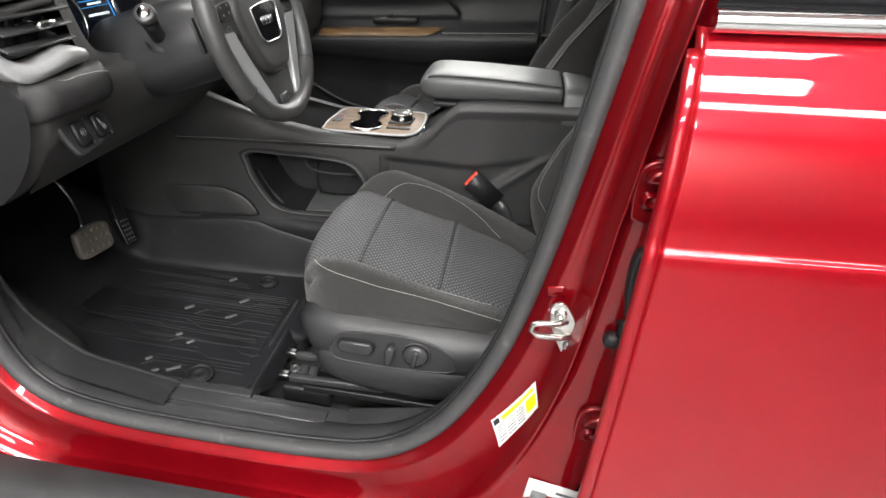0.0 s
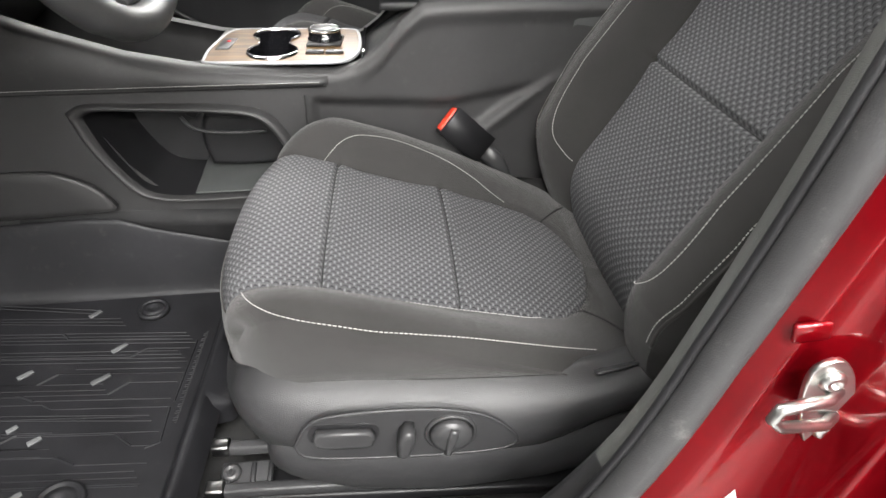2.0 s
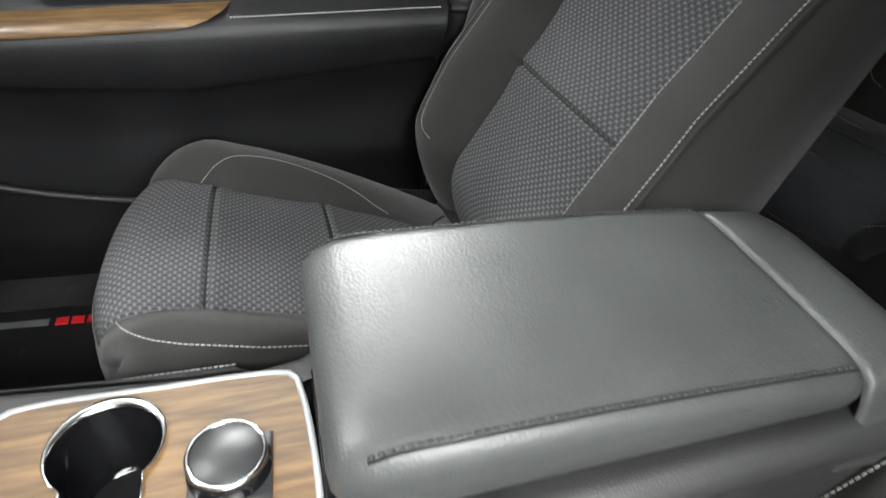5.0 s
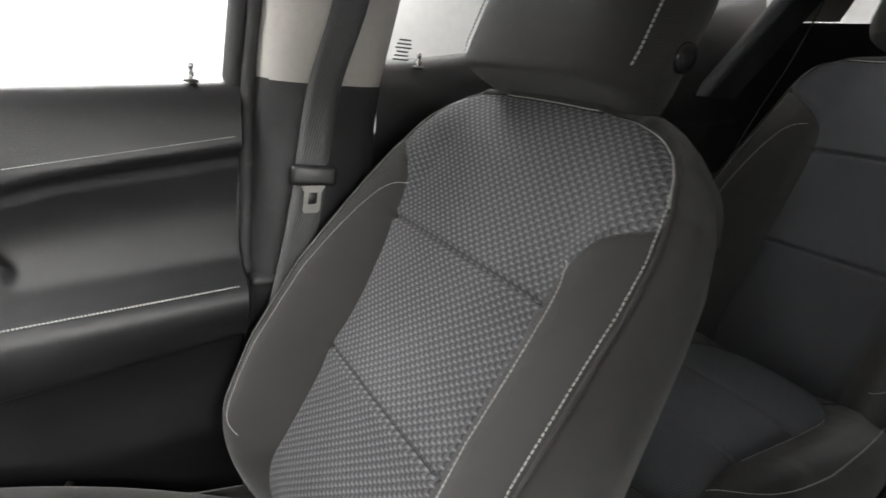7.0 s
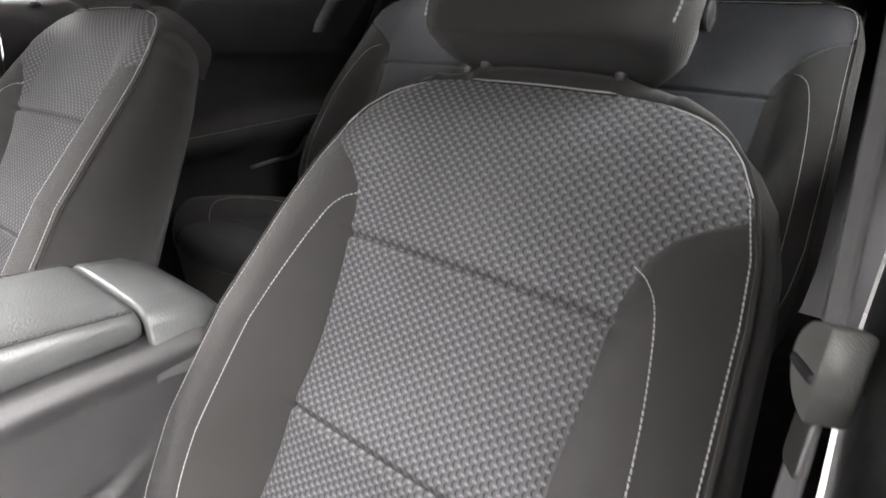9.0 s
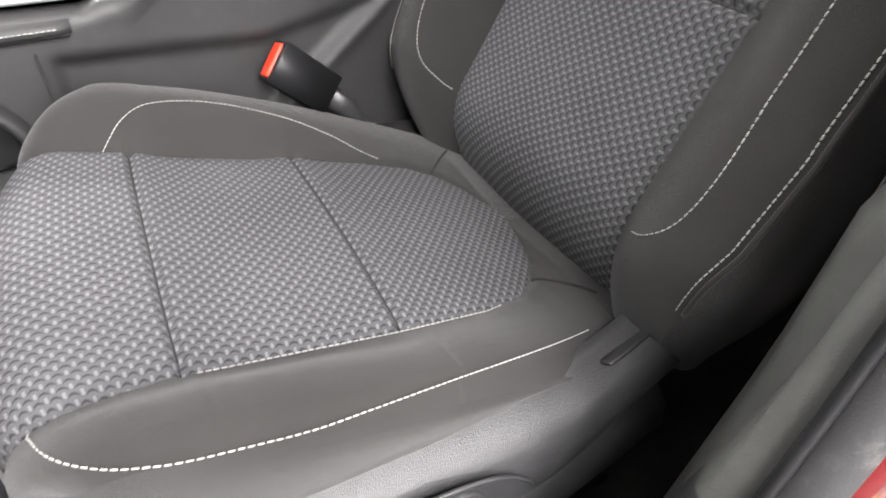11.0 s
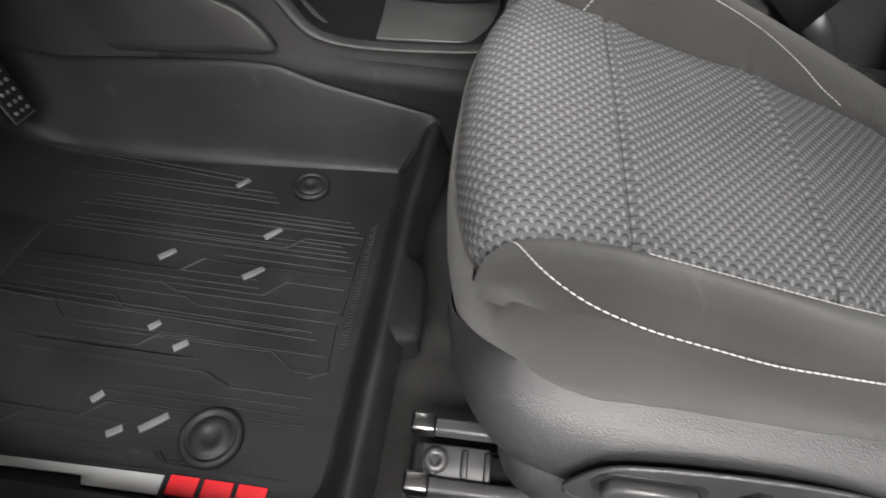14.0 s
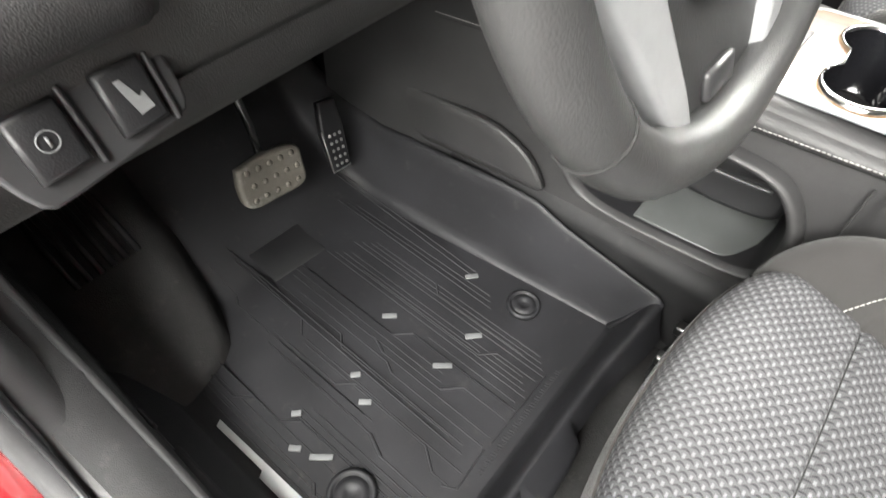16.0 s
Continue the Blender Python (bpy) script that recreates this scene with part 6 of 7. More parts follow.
# ---- pedals ----
bp = thing("brake_pedal", "worn rubber brake pedal on a steel arm", "pedal", group="pedals")
BF = axes((-0.512, -0.385, 0.168), (0.05, 0.99, -0.10), (-0.22, 0.08, 0.95), (0.95, -0.02, 0.24))
pad_ = smooth_line([(-0.047, 0.028), (0.0, 0.035), (0.047, 0.028), (0.052, 0.0), (0.046, -0.032), (0.0, -0.036), (-0.046, -0.032), (-0.052, 0.0), (-0.047, 0.028)], 40)[:-1]
pd = part("pad", prism_mesh("pad", [tuple(p) for p in pad_], 0.016, M_PEDAL, BF, 0.005, 3), bp)
for iu in range(5):
    for iv in range(3):
        part("stud", lathe_mesh("stud", [(0.0045, 0), (0.004, 0.002), (0.0004, 0.0022)], M_PEDAL, BF @ Matrix.Translation((-0.036 + 0.018 * iu + 0.004 * (iv % 2), -0.022 + 0.022 * iv, 0.0155)), 8), pd)
part("arm", tube_mesh("arm", smooth_line([tuple(BF @ Vector((-0.002, 0.010, 0.003))), (-0.530, -0.380, 0.200), (-0.530, -0.381, 0.235), (-0.545, -0.383, 0.285), (-0.60, -0.385, 0.36), (-0.66, -0.385, 0.44)], 24).tolist(), [0.006] * 9 + [0.007] * 15, M_DARKSTEEL, 10), bp, "dark steel arm")
ap = thing("accelerator_pedal", "slim black accelerator pedal with silver dots", "pedal", group="pedals")
AF = axes((-0.530, -0.252, 0.145), (0.02, 0.98, -0.15), (-0.30, 0.10, 0.94), (0.94, 0.02, 0.30))
pd = part("pad", prism_mesh("pad", [(-0.017, -0.058), (0.017, -0.056), (0.021, 0.012), (0.017, 0.056), (-0.015, 0.056), (-0.021, 0.012)], 0.012, M_BLACK, AF, 0.003), ap)
part("pad_edge", tube_mesh("pad_edge", [AF @ Vector(p) for p in ((-0.021, 0.012, 0.009), (-0.018, -0.059, 0.009), (0.018, -0.057, 0.009))], 0.0012, M_STEEL, 6), pd)
for iu in range(3):
    for iv in range(5):
        part("stud", lathe_mesh("stud", [(0.003, 0), (0.0026, 0.0012), (0.0003, 0.0014)], M_STEEL, AF @ Matrix.Translation((-0.010 + 0.010 * iu, -0.048 + 0.0125 * iv, 0.0118)), 8), pd)

# ---- rubber floor mat of the driver ----
mat_ = thing("floor_mat", "black ribbed rubber floor tray with raised rim and printed marks", "floor mat")
FX1, FY0 = -0.038, -0.655
toe = lambda x: 0.46 * max(0.0, -0.50 - x) + 2.6 * max(0.0, -0.56 - x) ** 2
EDGE_Y = [(-0.80, -0.245), (-0.495, -0.221), (-0.30, -0.200), (-0.12, -0.180), (-0.038, -0.172), (0.02, -0.170)]
WALL_Y = [(-0.80, -0.165), (-0.50, -0.158), (-0.20, -0.157), (-0.12, -0.156), (0.012, -0.150)]
WALL_Z = [(-0.80, 0.10), (-0.60, 0.115), (-0.45, 0.130), (-0.26, 0.150), (-0.20, 0.150), (-0.15, 0.132), (0.012, 0.094)]
xs = np.linspace(-0.78, FX1, 60)
rows, wall = [], []
for x in xs:
    line = []
    for k in (1.0, 0.8, 0.45, 0.15):                       # side towards the sill
        line.append(Vector((x, FY0 - 0.045 * k, toe(x) + 0.085 * k ** 0.8)))
    ye, yw, wz = lerp_table(EDGE_Y, x), lerp_table(WALL_Y, x), lerp_table(WALL_Z, x)
    for u in np.linspace(0.0, 1.0, 26):
        line.append(Vector((x, FY0 + (ye - FY0) * u, toe(x))))
    rows.append(line)
    wall.append([Vector((x, ye + (yw - ye) * k, toe(x) * (1 - 0.4 * q) + wz * q)) for k, q in ((0.0, 0.0), (0.10, 0.012), (0.22, 0.06), (0.32, 0.16), (0.50, 0.50), (0.68, 0.84), (0.76, 0.95), (0.84, 0.995), (0.92, 1.0), (1.02, 0.96), (1.06, 0.86))])
part("tray", grid_mesh("tray", rows, M_RUBBER, flip=False), mat_)
for dx, zb in ((0.0066, 0.003), (0.0132, 0.0166), (0.0317, 0.068), (0.0383, 0.082), (0.0436, 0.087), (0.0488, 0.087), (0.0541, 0.079)):
    x = FX1 + dx
    ye, yw, wz = lerp_table(EDGE_Y, x) + 0.010 * dx / 0.05, lerp_table(WALL_Y, x), lerp_table(WALL_Z, x) - max(0.0, dx - 0.0436) * 0.8
    wall.append([Vector((x, ye + (yw - ye) * k, zb + (wz - zb) * q)) for k, q in ((0.0, 0.0), (0.10, 0.012), (0.22, 0.06), (0.32, 0.16), (0.50, 0.50), (0.68, 0.84), (0.76, 0.95), (0.84, 0.995), (0.92, 1.0), (1.02, 0.96), (1.06, 0.86))])
part("side_wall", grid_mesh("side_wall", wall, M_RUBBER, flip=False), mat_)
# rear wall: low and narrow along the seat, higher and wider at the tunnel corner
REAR = ((0.0, 0.0), (0.005, 0.002), (0.010, 0.012), (0.024, 0.050), (0.029, 0.0600), (0.033, 0.0640), (0.037, 0.0640), (0.041, 0.058), (0.048, 0.038), (0.055, 0.026))
rows = []
for y in np.linspace(FY0 - 0.04, -0.172, 44):
    c = float(np.clip((y + 0.30) / 0.11, 0, 1))
    c = c * c * (3 - 2 * c)
    low = float(np.clip((-0.62 - y) / 0.07, 0, 1))
    rows.append([Vector((FX1 + dx * (1 + 0.32 * c), y + 0.018 * c * min(1.0, dz / 0.06), dz * (1 + 0.38 * c) + 0.085 * low * (1 - min(1, dz / 0.06)))) for dx, dz in REAR])
part("rear_wall", grid_mesh("rear_wall", rows, M_RUBBER, flip=True), mat_)
part("corner_bead", tube_mesh("corner_bead", [(FX1 + 0.002, -0.1725, 0.002), (FX1 + 0.018, -0.166, 0.030), (FX1 + 0.036, -0.157, 0.074), (FX1 + 0.045, -0.153, 0.088)], 0.004, M_RUBBER, 8), mat_)
part("sill_lip", rbox_mesh("sill_lip", 0.34, 0.022, 0.010, 0.004, M_RUBBER, (-0.15, -0.702, 0.0875), (0, 0, 0)), mat_)
# tongue over the carpet behind the rear rim, thick at its free edge
rows = []
for y, x1 in ((-0.346, 0.002), (-0.355, 0.008), (-0.366, 0.020), (-0.376, 0.030), (-0.40, 0.033), (-0.44, 0.035), (-0.462, 0.035), (-0.470, 0.030), (-0.476, 0.004)):
    rows.append([Vector((0.000 + x1 * q, y, z)) for q, z in ((0.0, 0.062), (0.15, 0.059), (0.40, 0.050), (0.80, 0.042), (0.95, 0.038), (1.0, 0.030), (1.0, 0.0))])
part("rear_flap", grid_mesh("rear_flap", rows, M_RUBBER, flip=True), mat_)
# ribs: fine ridges along the car in clusters, some with a bold jog
verts, faces = [], []


def ridge(pts, w=0.0015, h=0.0010):
    P = [Vector((p[0], p[1], toe(p[0]))) for p in pts]
    for a, b_ in zip(P, P[1:]):
        t = (b_ - a)
        if t.length < 1e-5:
            continue
        n = Vector((-t.y, t.x, 0)).normalized() * w
        base = len(verts)
        up = Vector((0, 0, h))
        verts.extend([a - n, b_ - n, b_ + n, a + n, a - n * 0.4 + up, b_ - n * 0.4 + up, b_ + n * 0.4 + up, a + n * 0.4 + up])
        faces.extend([(base, base + 1, base + 5, base + 4), (base + 2, base + 3, base + 7, base + 6), (base + 4, base + 5, base + 6, base + 7), (base, base + 4, base + 7, base + 3), (base + 1, base + 2, base + 6, base + 5)])


JOGS = (((-0.446, -0.585), (-0.423, -0.600), 1), ((-0.370, -0.605), (-0.349, -0.588), 1), ((-0.295, -0.587), (-0.275, -0.569), 1), ((-0.278, -0.502), (-0.258, -0.484), 1),
        ((-0.192, -0.522), (-0.162, -0.535), 1), ((-0.127, -0.487), (-0.099, -0.507), 0), ((-0.163, -0.414), (-0.141, -0.391), 1), ((-0.282, -0.416), (-0.263, -0.424), 1),
        ((-0.395, -0.460), (-0.372, -0.481), 0), ((-0.330, -0.442), (-0.313, -0.457), 0), ((-0.272, -0.393), (-0.251, -0.372), 1), ((-0.156, -0.337), (-0.137, -0.318), 1),
        ((-0.281, -0.282), (-0.267, -0.295), 0), ((-0.248, -0.431), (-0.231, -0.440), 0), ((-0.202, -0.612), (-0.191, -0.622), 1), ((-0.498, -0.500), (-0.484, -0.508), 0))
for k, ((xa, ya), (xb, yb), bold) in enumerate(JOGS):
    ridge([(xa, ya), (xb, yb)], 0.0022 if bold else 0.0016, 0.0024 if bold else 0.0014)
    ridge([(max(-0.56, xa - 0.13 - 0.05 * (k % 3)), ya), (xa, ya)], 0.0011, 0.0009)
    ridge([(xb, yb), (min(-0.070, xb + 0.16 + 0.04 * (k % 4)), yb)], 0.0011, 0.0009)
for y0, n_, gap, xa, xb in ((-0.628, 2, 0.010, -0.44, -0.10), (-0.566, 3, 0.0095, -0.30, -0.068), (-0.520, 2, 0.012, -0.40, -0.21), (-0.465, 2, 0.010, -0.54, -0.085), (-0.405, 2, 0.012, -0.50, -0.17), (-0.372, 2, 0.010, -0.24, -0.066),
                           (-0.348, 4, 0.0080, -0.46, -0.066), (-0.305, 4, 0.0080, -0.44, -0.064), (-0.262, 3, 0.0090, -0.52, -0.19), (-0.232, 2, 0.010, -0.56, -0.24)):
    for k in range(n_):
        ridge([(xa + 0.012 * k, y0 + gap * k), (xb - 0.007 * k, y0 + gap * k)], 0.0011, 0.0009)
ridge([(-0.066, -0.442), (-0.062, -0.503), (-0.080, -0.512)], 0.0014, 0.0016)
ridge([(-0.062, -0.300), (-0.063, -0.430)], 0.0014, 0.0016)
part("ribs", to_mesh("ribs", verts, faces, M_RUBBER, smooth_shade=False), mat_)
verts, faces = [], []
for k in range(46):
    y0 = -0.47 + 0.0042 * k
    ridge([(-0.056 + 0.004 * (k % 3 == 0), y0), (-0.049, y0 + 0.0015)], 0.0009, 0.0012)
part("edge_texture", to_mesh("edge_texture", verts, faces, M_RUBBER, smooth_shade=False), mat_)
rows = []
for u in np.linspace(0, 1, 9):
    y = -0.444 + 0.096 * u
    x0, x1 = -0.534 + 0.004 * u, -0.474 + 0.010 * u
    k = 0.004 if u in (0.0, 1.0) else 0.0
    rows.append([Vector((x, y, toe(x) + h)) for x, h in ((x0, 0.0), (x0 + 0.003 + k, 0.0026), (x0 + 0.03, 0.0026), (x1 - 0.003 - k, 0.0026), (x1, 0.0))])
part("heel_pad", grid_mesh("heel_pad", rows, M_BLACK, flip=True), mat_, "smooth black heel pad")
# grey dashes
for (x0, y0), (x1, y1) in (((-0.194, -0.394), (-0.173, -0.376)), ((-0.188, -0.327), (-0.171, -0.309)), ((-0.255, -0.242), (-0.242, -0.226)), ((-0.305, -0.381), (-0.289, -0.366)), ((-0.272, -0.480), (-0.262, -0.470)), ((-0.235, -0.501), (-0.222, -0.490)), ((-0.291, -0.571), (-0.282, -0.561)), ((-0.259, -0.603), (-0.246, -0.594)), ((-0.230, -0.594), (-0.207, -0.575))):
    c = Vector(((x0 + x1) / 2, (y0 + y1) / 2, 0.0))
    d = Vector((x1 - x0, y1 - y0, 0))
    fm = axes(c, d, Vector((-d.y, d.x, 0)), (0, 0, 1))
    L = d.length / 2
    part("printed_dash", prism_mesh("printed_dash", [(-L, -0.004), (L, -0.004), (L, 0.004), (-L, 0.004)], 0.0028, M_GREYPRINT, fm, 0.0005), mat_, "pale grey printed dash")
ZF = axes((0, 0, 0), (1, 0, 0), (0, 1, 0), (0, 0, 1))
part("logo_bar", prism_mesh("logo_bar", [(-0.356, -0.6365), (-0.352, -0.645), (-0.262, -0.6435), (-0.258, -0.6515), (-0.186, -0.651), (-0.186, -0.633), (-0.26, -0.6345)], 0.0026, M_SILVERPRINT, ZF), mat_, "silver grey printed bar")
for x0 in (-0.180, -0.147, -0.114):
    part("logo_block", prism_mesh("logo_block", [(x0, -0.650), (x0 + 0.028, -0.650), (x0 + 0.028, -0.631), (x0, -0.631)], 0.0028, M_REDPRINT, ZF, 0.0006), mat_, "red printed logo shape")
for px_, py_, r in ((-0.154, -0.226, 0.026), (-0.156, -0.592, 0.031)):
    fm = axes((px_, py_, 0.0), (1, 0, 0), (0, 1, 0), (0, 0, 1))
    pl = part("anchor_plug", lathe_mesh("anchor_plug", [(r, 0), (r, 0.007), (r * 0.90, 0.009), (r * 0.80, 0.0085), (r * 0.76, 0.005), (r * 0.70, 0.0045), (r * 0.66, 0.008), (r * 0.30, 0.009), (r * 0.24, 0.0065), (r * 0.02, 0.0065)], M_RUBBER, fm, 36), mat_)
# dead pedal and footwell side
dp = thing("foot_rest", "black carpeted foot rest with ribbed pad", "foot rest")
rows = []
for x in np.linspace(-0.80, -0.405, 26):
    z1 = lerp_table([(-0.80, 0.235), (-0.64, 0.155), (-0.54, 0.092), (-0.48, 0.060), (-0.445, 0.040), (-0.42, 0.020), (-0.405, 0.003)], x)
    yi = lerp_table([(-0.80, -0.47), (-0.60, -0.505), (-0.50, -0.528), (-0.45, -0.548), (-0.428, -0.562), (-0.415, -0.590), (-0.405, -0.64)], x)
    rows.append([Vector((x, y, z)) for y, z in ((-0.700, z1 + 0.03), (-0.685, z1 + 0.006), (min(-0.665, yi - 0.08), z1), (yi - 0.045, z1 * 0.97), (yi - 0.022, z1 * 0.86), (yi - 0.008, z1 * 0.5), (yi, -0.005 + toe(x)))])
part("rest_body", grid_mesh("rest_body", rows, M_CARPET), dp)
for q in range(6):
    y = -0.655 + 0.017 * q
    part("rest_rib", tube_mesh("rest_rib", [(-0.70, y, 0.187), (-0.64, y, 0.157), (-0.575, y, 0.116)], 0.005, M_BLACK, 6), dp)
kp = thing("kick_panel", "black plastic kick panel at the foot of the door frame", "trim panel")
rows = []
for x in np.linspace(-0.75, -0.12, 18):
    zt = lerp_table([(-0.75, 0.5), (-0.47, 0.42), (-0.41, 0.22), (-0.35, 0.165), (-0.30, 0.13), (-0.12, 0.096)], x)
    rows.append([Vector((x, y, z)) for y, z in ((-0.690, -0.01), (-0.697, 0.5 * zt), (-0.702, zt - 0.008), (-0.712, zt), (-0.74, zt + 0.002), (-0.765, zt - 0.002))])
part("panel", grid_mesh("panel", rows, M_PLASTIC_SHADED, flip=False), kp)
part("edge_cap", tube_mesh("edge_cap", [(x, -0.707, lerp_table([(-0.75, 0.5), (-0.47, 0.42), (-0.41, 0.22), (-0.35, 0.165), (-0.30, 0.13), (-0.12, 0.096)], x) - 0.003) for x in np.linspace(-0.75, -0.12, 24)], 0.0055, M_PLASTIC_SHADED, 8), kp)
part("panel_clip", rbox_mesh("panel_clip", 0.03, 0.006, 0.016, 0.003, M_BLACK, (-0.36, -0.697, 0.11)), kp)
# side of the tunnel in the footwell
ts = thing("tunnel_trim", "black plastic tunnel trim beside the pedals", "trim panel")
rows = []
for x in np.linspace(-0.80, 0.08, 28):
    zt = lerp_table([(-0.80, 0.42), (-0.30, 0.40), (-0.24, 0.36), (-0.20, 0.25), (-0.12, 0.165), (0.08, 0.16)], x)
    rows.append([Vector((x, y, z)) for y, z in ((-0.140, -0.02), (-0.142, 0.09), (-0.150, 0.13), (-0.149, 0.142), (-0.136, min(zt, 0.155)), (-0.112, zt))])
part("panel", grid_mesh("panel", rows, M_PLASTIC_SHADED, flip=True), ts)
bul = smooth_line([(-0.545, 0.200), (-0.520, 0.214), (-0.440, 0.221), (-0.310, 0.231), (-0.262, 0.222), (-0.228, 0.204), (-0.204, 0.172), (-0.215, 0.160), (-0.37, 0.142), (-0.51, 0.127), (-0.533, 0.140), (-0.545, 0.200)], 60)[:-1]
bf = axes((0, -0.1500, 0), (1, 0, 0), (0, 0, 1), (0, -1, 0))
pb = part("panel_bulge", grid_mesh("panel_bulge", [[bf @ Vector((-0.37 + (u - (-0.37)) * k, 0.178 + (v - 0.178) * k, w_)) for u, v in bul] for k, w_ in ((1.0, -0.006), (1.0, 0.001), (0.985, 0.003), (0.95, 0.0045), (0.6, 0.0055), (0.02, 0.006))], M_SOFT, close=True, cap=True), ts, "flush access panel")
part("panel_seam", tube_mesh("panel_seam", [bf @ Vector((p[0], p[1], 0.0012)) for p in bul], 0.0011, M_SEAM_SHADOW, 6, closed=True), pb)

# ---- passenger side: front door, pillar, belt, rear door ----
pdoor = thing("passenger_door", "black passenger door panel with wood strip and padded armrest", "car door")
# section: z -> inward offset; the belt line climbs to the rear
rows = []
pxs = np.concatenate([np.linspace(-0.62, 0.0, 16), np.linspace(0.01, 0.26, 70), np.linspace(0.27, 0.485, 16)])
CREASE = [(-0.62, 0.60), (0.0, 0.640), (0.07, 0.652), (0.12, 0.661), (0.15, 0.671), (0.19, 0.687), (0.24, 0.703), (0.29, 0.7135), (0.345, 0.7225), (0.485, 0.745)]
CUP_SEAM = [(0.50, 0.10), (0.538, 0.155), (0.56, 0.188), (0.575, 0.206), (0.584, 0.209), (0.60, 0.193), (0.655, 0.132), (0.70, 0.08)]
for x in pxs:
    bz = 0.815 + 0.09 * (x - 0.22)
    uz = 0.697 + 0.17 * (x - 0.21) if x > -0.1 else 0.644 + 0.05 * (x + 0.1)
    cz = lerp_table(CREASE, x)
    az = 0.525 + 0.095 * (x - 0.20)
    lz = 0.425 + 0.16 * max(-0.12, x - 0.20)
    sect = [(0.80, bz + 0.004), (0.765, bz + 0.004), (0.748, bz - 0.002), (0.736, bz - 0.018), (0.729, uz + 0.040), (0.7255, uz + 0.022), (0.724, cz + 0.016), (0.727, cz + 0.006), (0.742, cz - 0.001), (0.748, cz - 0.010)]
    for q in np.linspace(0.0, 1.0, 13):
        z = cz - 0.018 + (az + 0.040 - cz + 0.018) * q
        cup = min(1.0, max(0.0, (lerp_table(CUP_SEAM, z) - x) / 0.012))
        y = 0.746 + 0.012 * math.sin(math.pi * q) - 0.004 * q
        sect.append((y + 0.012 * cup * min(1.0, 6 * (1 - q)) * min(1.0, 8 * q), z))
    sect += [(0.733, az + 0.024), (0.700, az + 0.010), (0.682, az), (0.676, az - 0.02), (0.680, (az + lz) / 2), (0.690, lz + 0.012), (0.700, lz), (0.722, lz - 0.012), (0.726, lz - 0.10), (0.724, 0.25), (0.716, 0.16), (0.722, 0.08), (0.75, 0.02), (0.79, -0.03)]
    rows.append([Vector((x, y, z)) for y, z in sect])
part("door_panel", grid_mesh("door_panel", rows, M_DOOR), pdoor)
rows2 = [[p.copy() for p in rows[-1]], [Vector((0.490, p.y + 0.01, p.z)) for p in rows[-1]], [Vector((0.492, 0.80, p.z)) for p in rows[-1]]]
part("door_end", grid_mesh("door_end", rows2, M_BLACK), pdoor)
upper = [Vector((x, 0.7235, (0.697 + 0.17 * (x - 0.21) if x > -0.1 else 0.644 + 0.05 * (x + 0.1)) + 0.028)) for x in np.linspace(-0.5, 0.478, 70)]
part("stitching", stitch_mesh("stitching", upper, M_THREAD), pdoor, "pale grey thread stitching")
arm = [Vector((x, 0.6895, 0.525 + 0.095 * (x - 0.20) + 0.0055)) for x in np.linspace(0.150, 0.478, 40)]
part("stitching", stitch_mesh("stitching", arm, M_THREAD, 0.0046, 0.0036, 0.0013), pdoor, "pale grey thread stitching")
rows = []
for u in np.linspace(0, 1, 26):
    line = []
    for q, (y, dz) in enumerate(((0.722, 0.0195), (0.705, 0.0160), (0.690, 0.0120), (0.679, 0.0060), (0.6735, 0.0005), (0.675, -0.005))):
        x = -0.30 + u * (0.452 - 0.0035 * q - 0.0026 * q * q)
        line.append(Vector((x, y, 0.525 + 0.095 * (x - 0.20) + dz)))
    rows.append(line)
part("wood_strip", grid_mesh("wood_strip", rows, M_WOOD), pdoor, "glossy walnut wood strip")
seam_ = smooth_line([(0.130, 0.7545, 0.648), (0.165, 0.757, 0.622), (0.200, 0.757, 0.594), (0.208, 0.756, 0.582), (0.195, 0.753, 0.566), (0.158, 0.742, 0.541)], 30)
part("cup_seam", tube_mesh("cup_seam", seam_.tolist(), 0.0016, M_SEAM_SHADOW, 6), pdoor)
part("pull_cup", rbox_mesh("pull_cup", 0.17, 0.036, 0.026, 0.012, M_DOOR, (-0.03, 0.742, 0.546), (0, -5, 0), 3), pdoor)
part("window_switch", rbox_mesh("window_switch", 0.022, 0.014, 0.008, 0.003, M_BLACK, (-0.05, 0.729, 0.561)), pdoor, "black window switch")
hd = part("inner_handle", rbox_mesh("inner_handle", 0.085, 0.016, 0.026, 0.007, M_CHROME, (-0.005, 0.732, 0.668), (0, -6, 0), 3), pdoor, "chrome door handle")
part("pocket_edge", tube_mesh("pocket_edge", smooth_line([(-0.35, 0.70, 0.30), (-0.20, 0.695, 0.235), (0.05, 0.695, 0.20), (0.20, 0.70, 0.225), (0.24, 0.71, 0.26)], 30).tolist(), 0.006, M_SOFT, 8), pdoor)


def lock_pin(at):
    lp = thing("lock_pin", "small chrome-tipped door lock pin on the sill", "lock pin", group="lock pins")
    part("bezel", lathe_mesh("bezel", [(0.010, 0), (0.010, 0.003), (0.006, 0.005), (0.004, 0.005)], M_BLACK, Matrix.Translation(at), 18), lp)
    part("pin", lathe_mesh("pin", [(0.0035, 0), (0.0035, 0.012), (0.0022, 0.013), (0.0022, 0.017), (0.0034, 0.018), (0.0034, 0.024), (0.001, 0.025)], M_CHROME, Matrix.Translation(at), 14), lp)


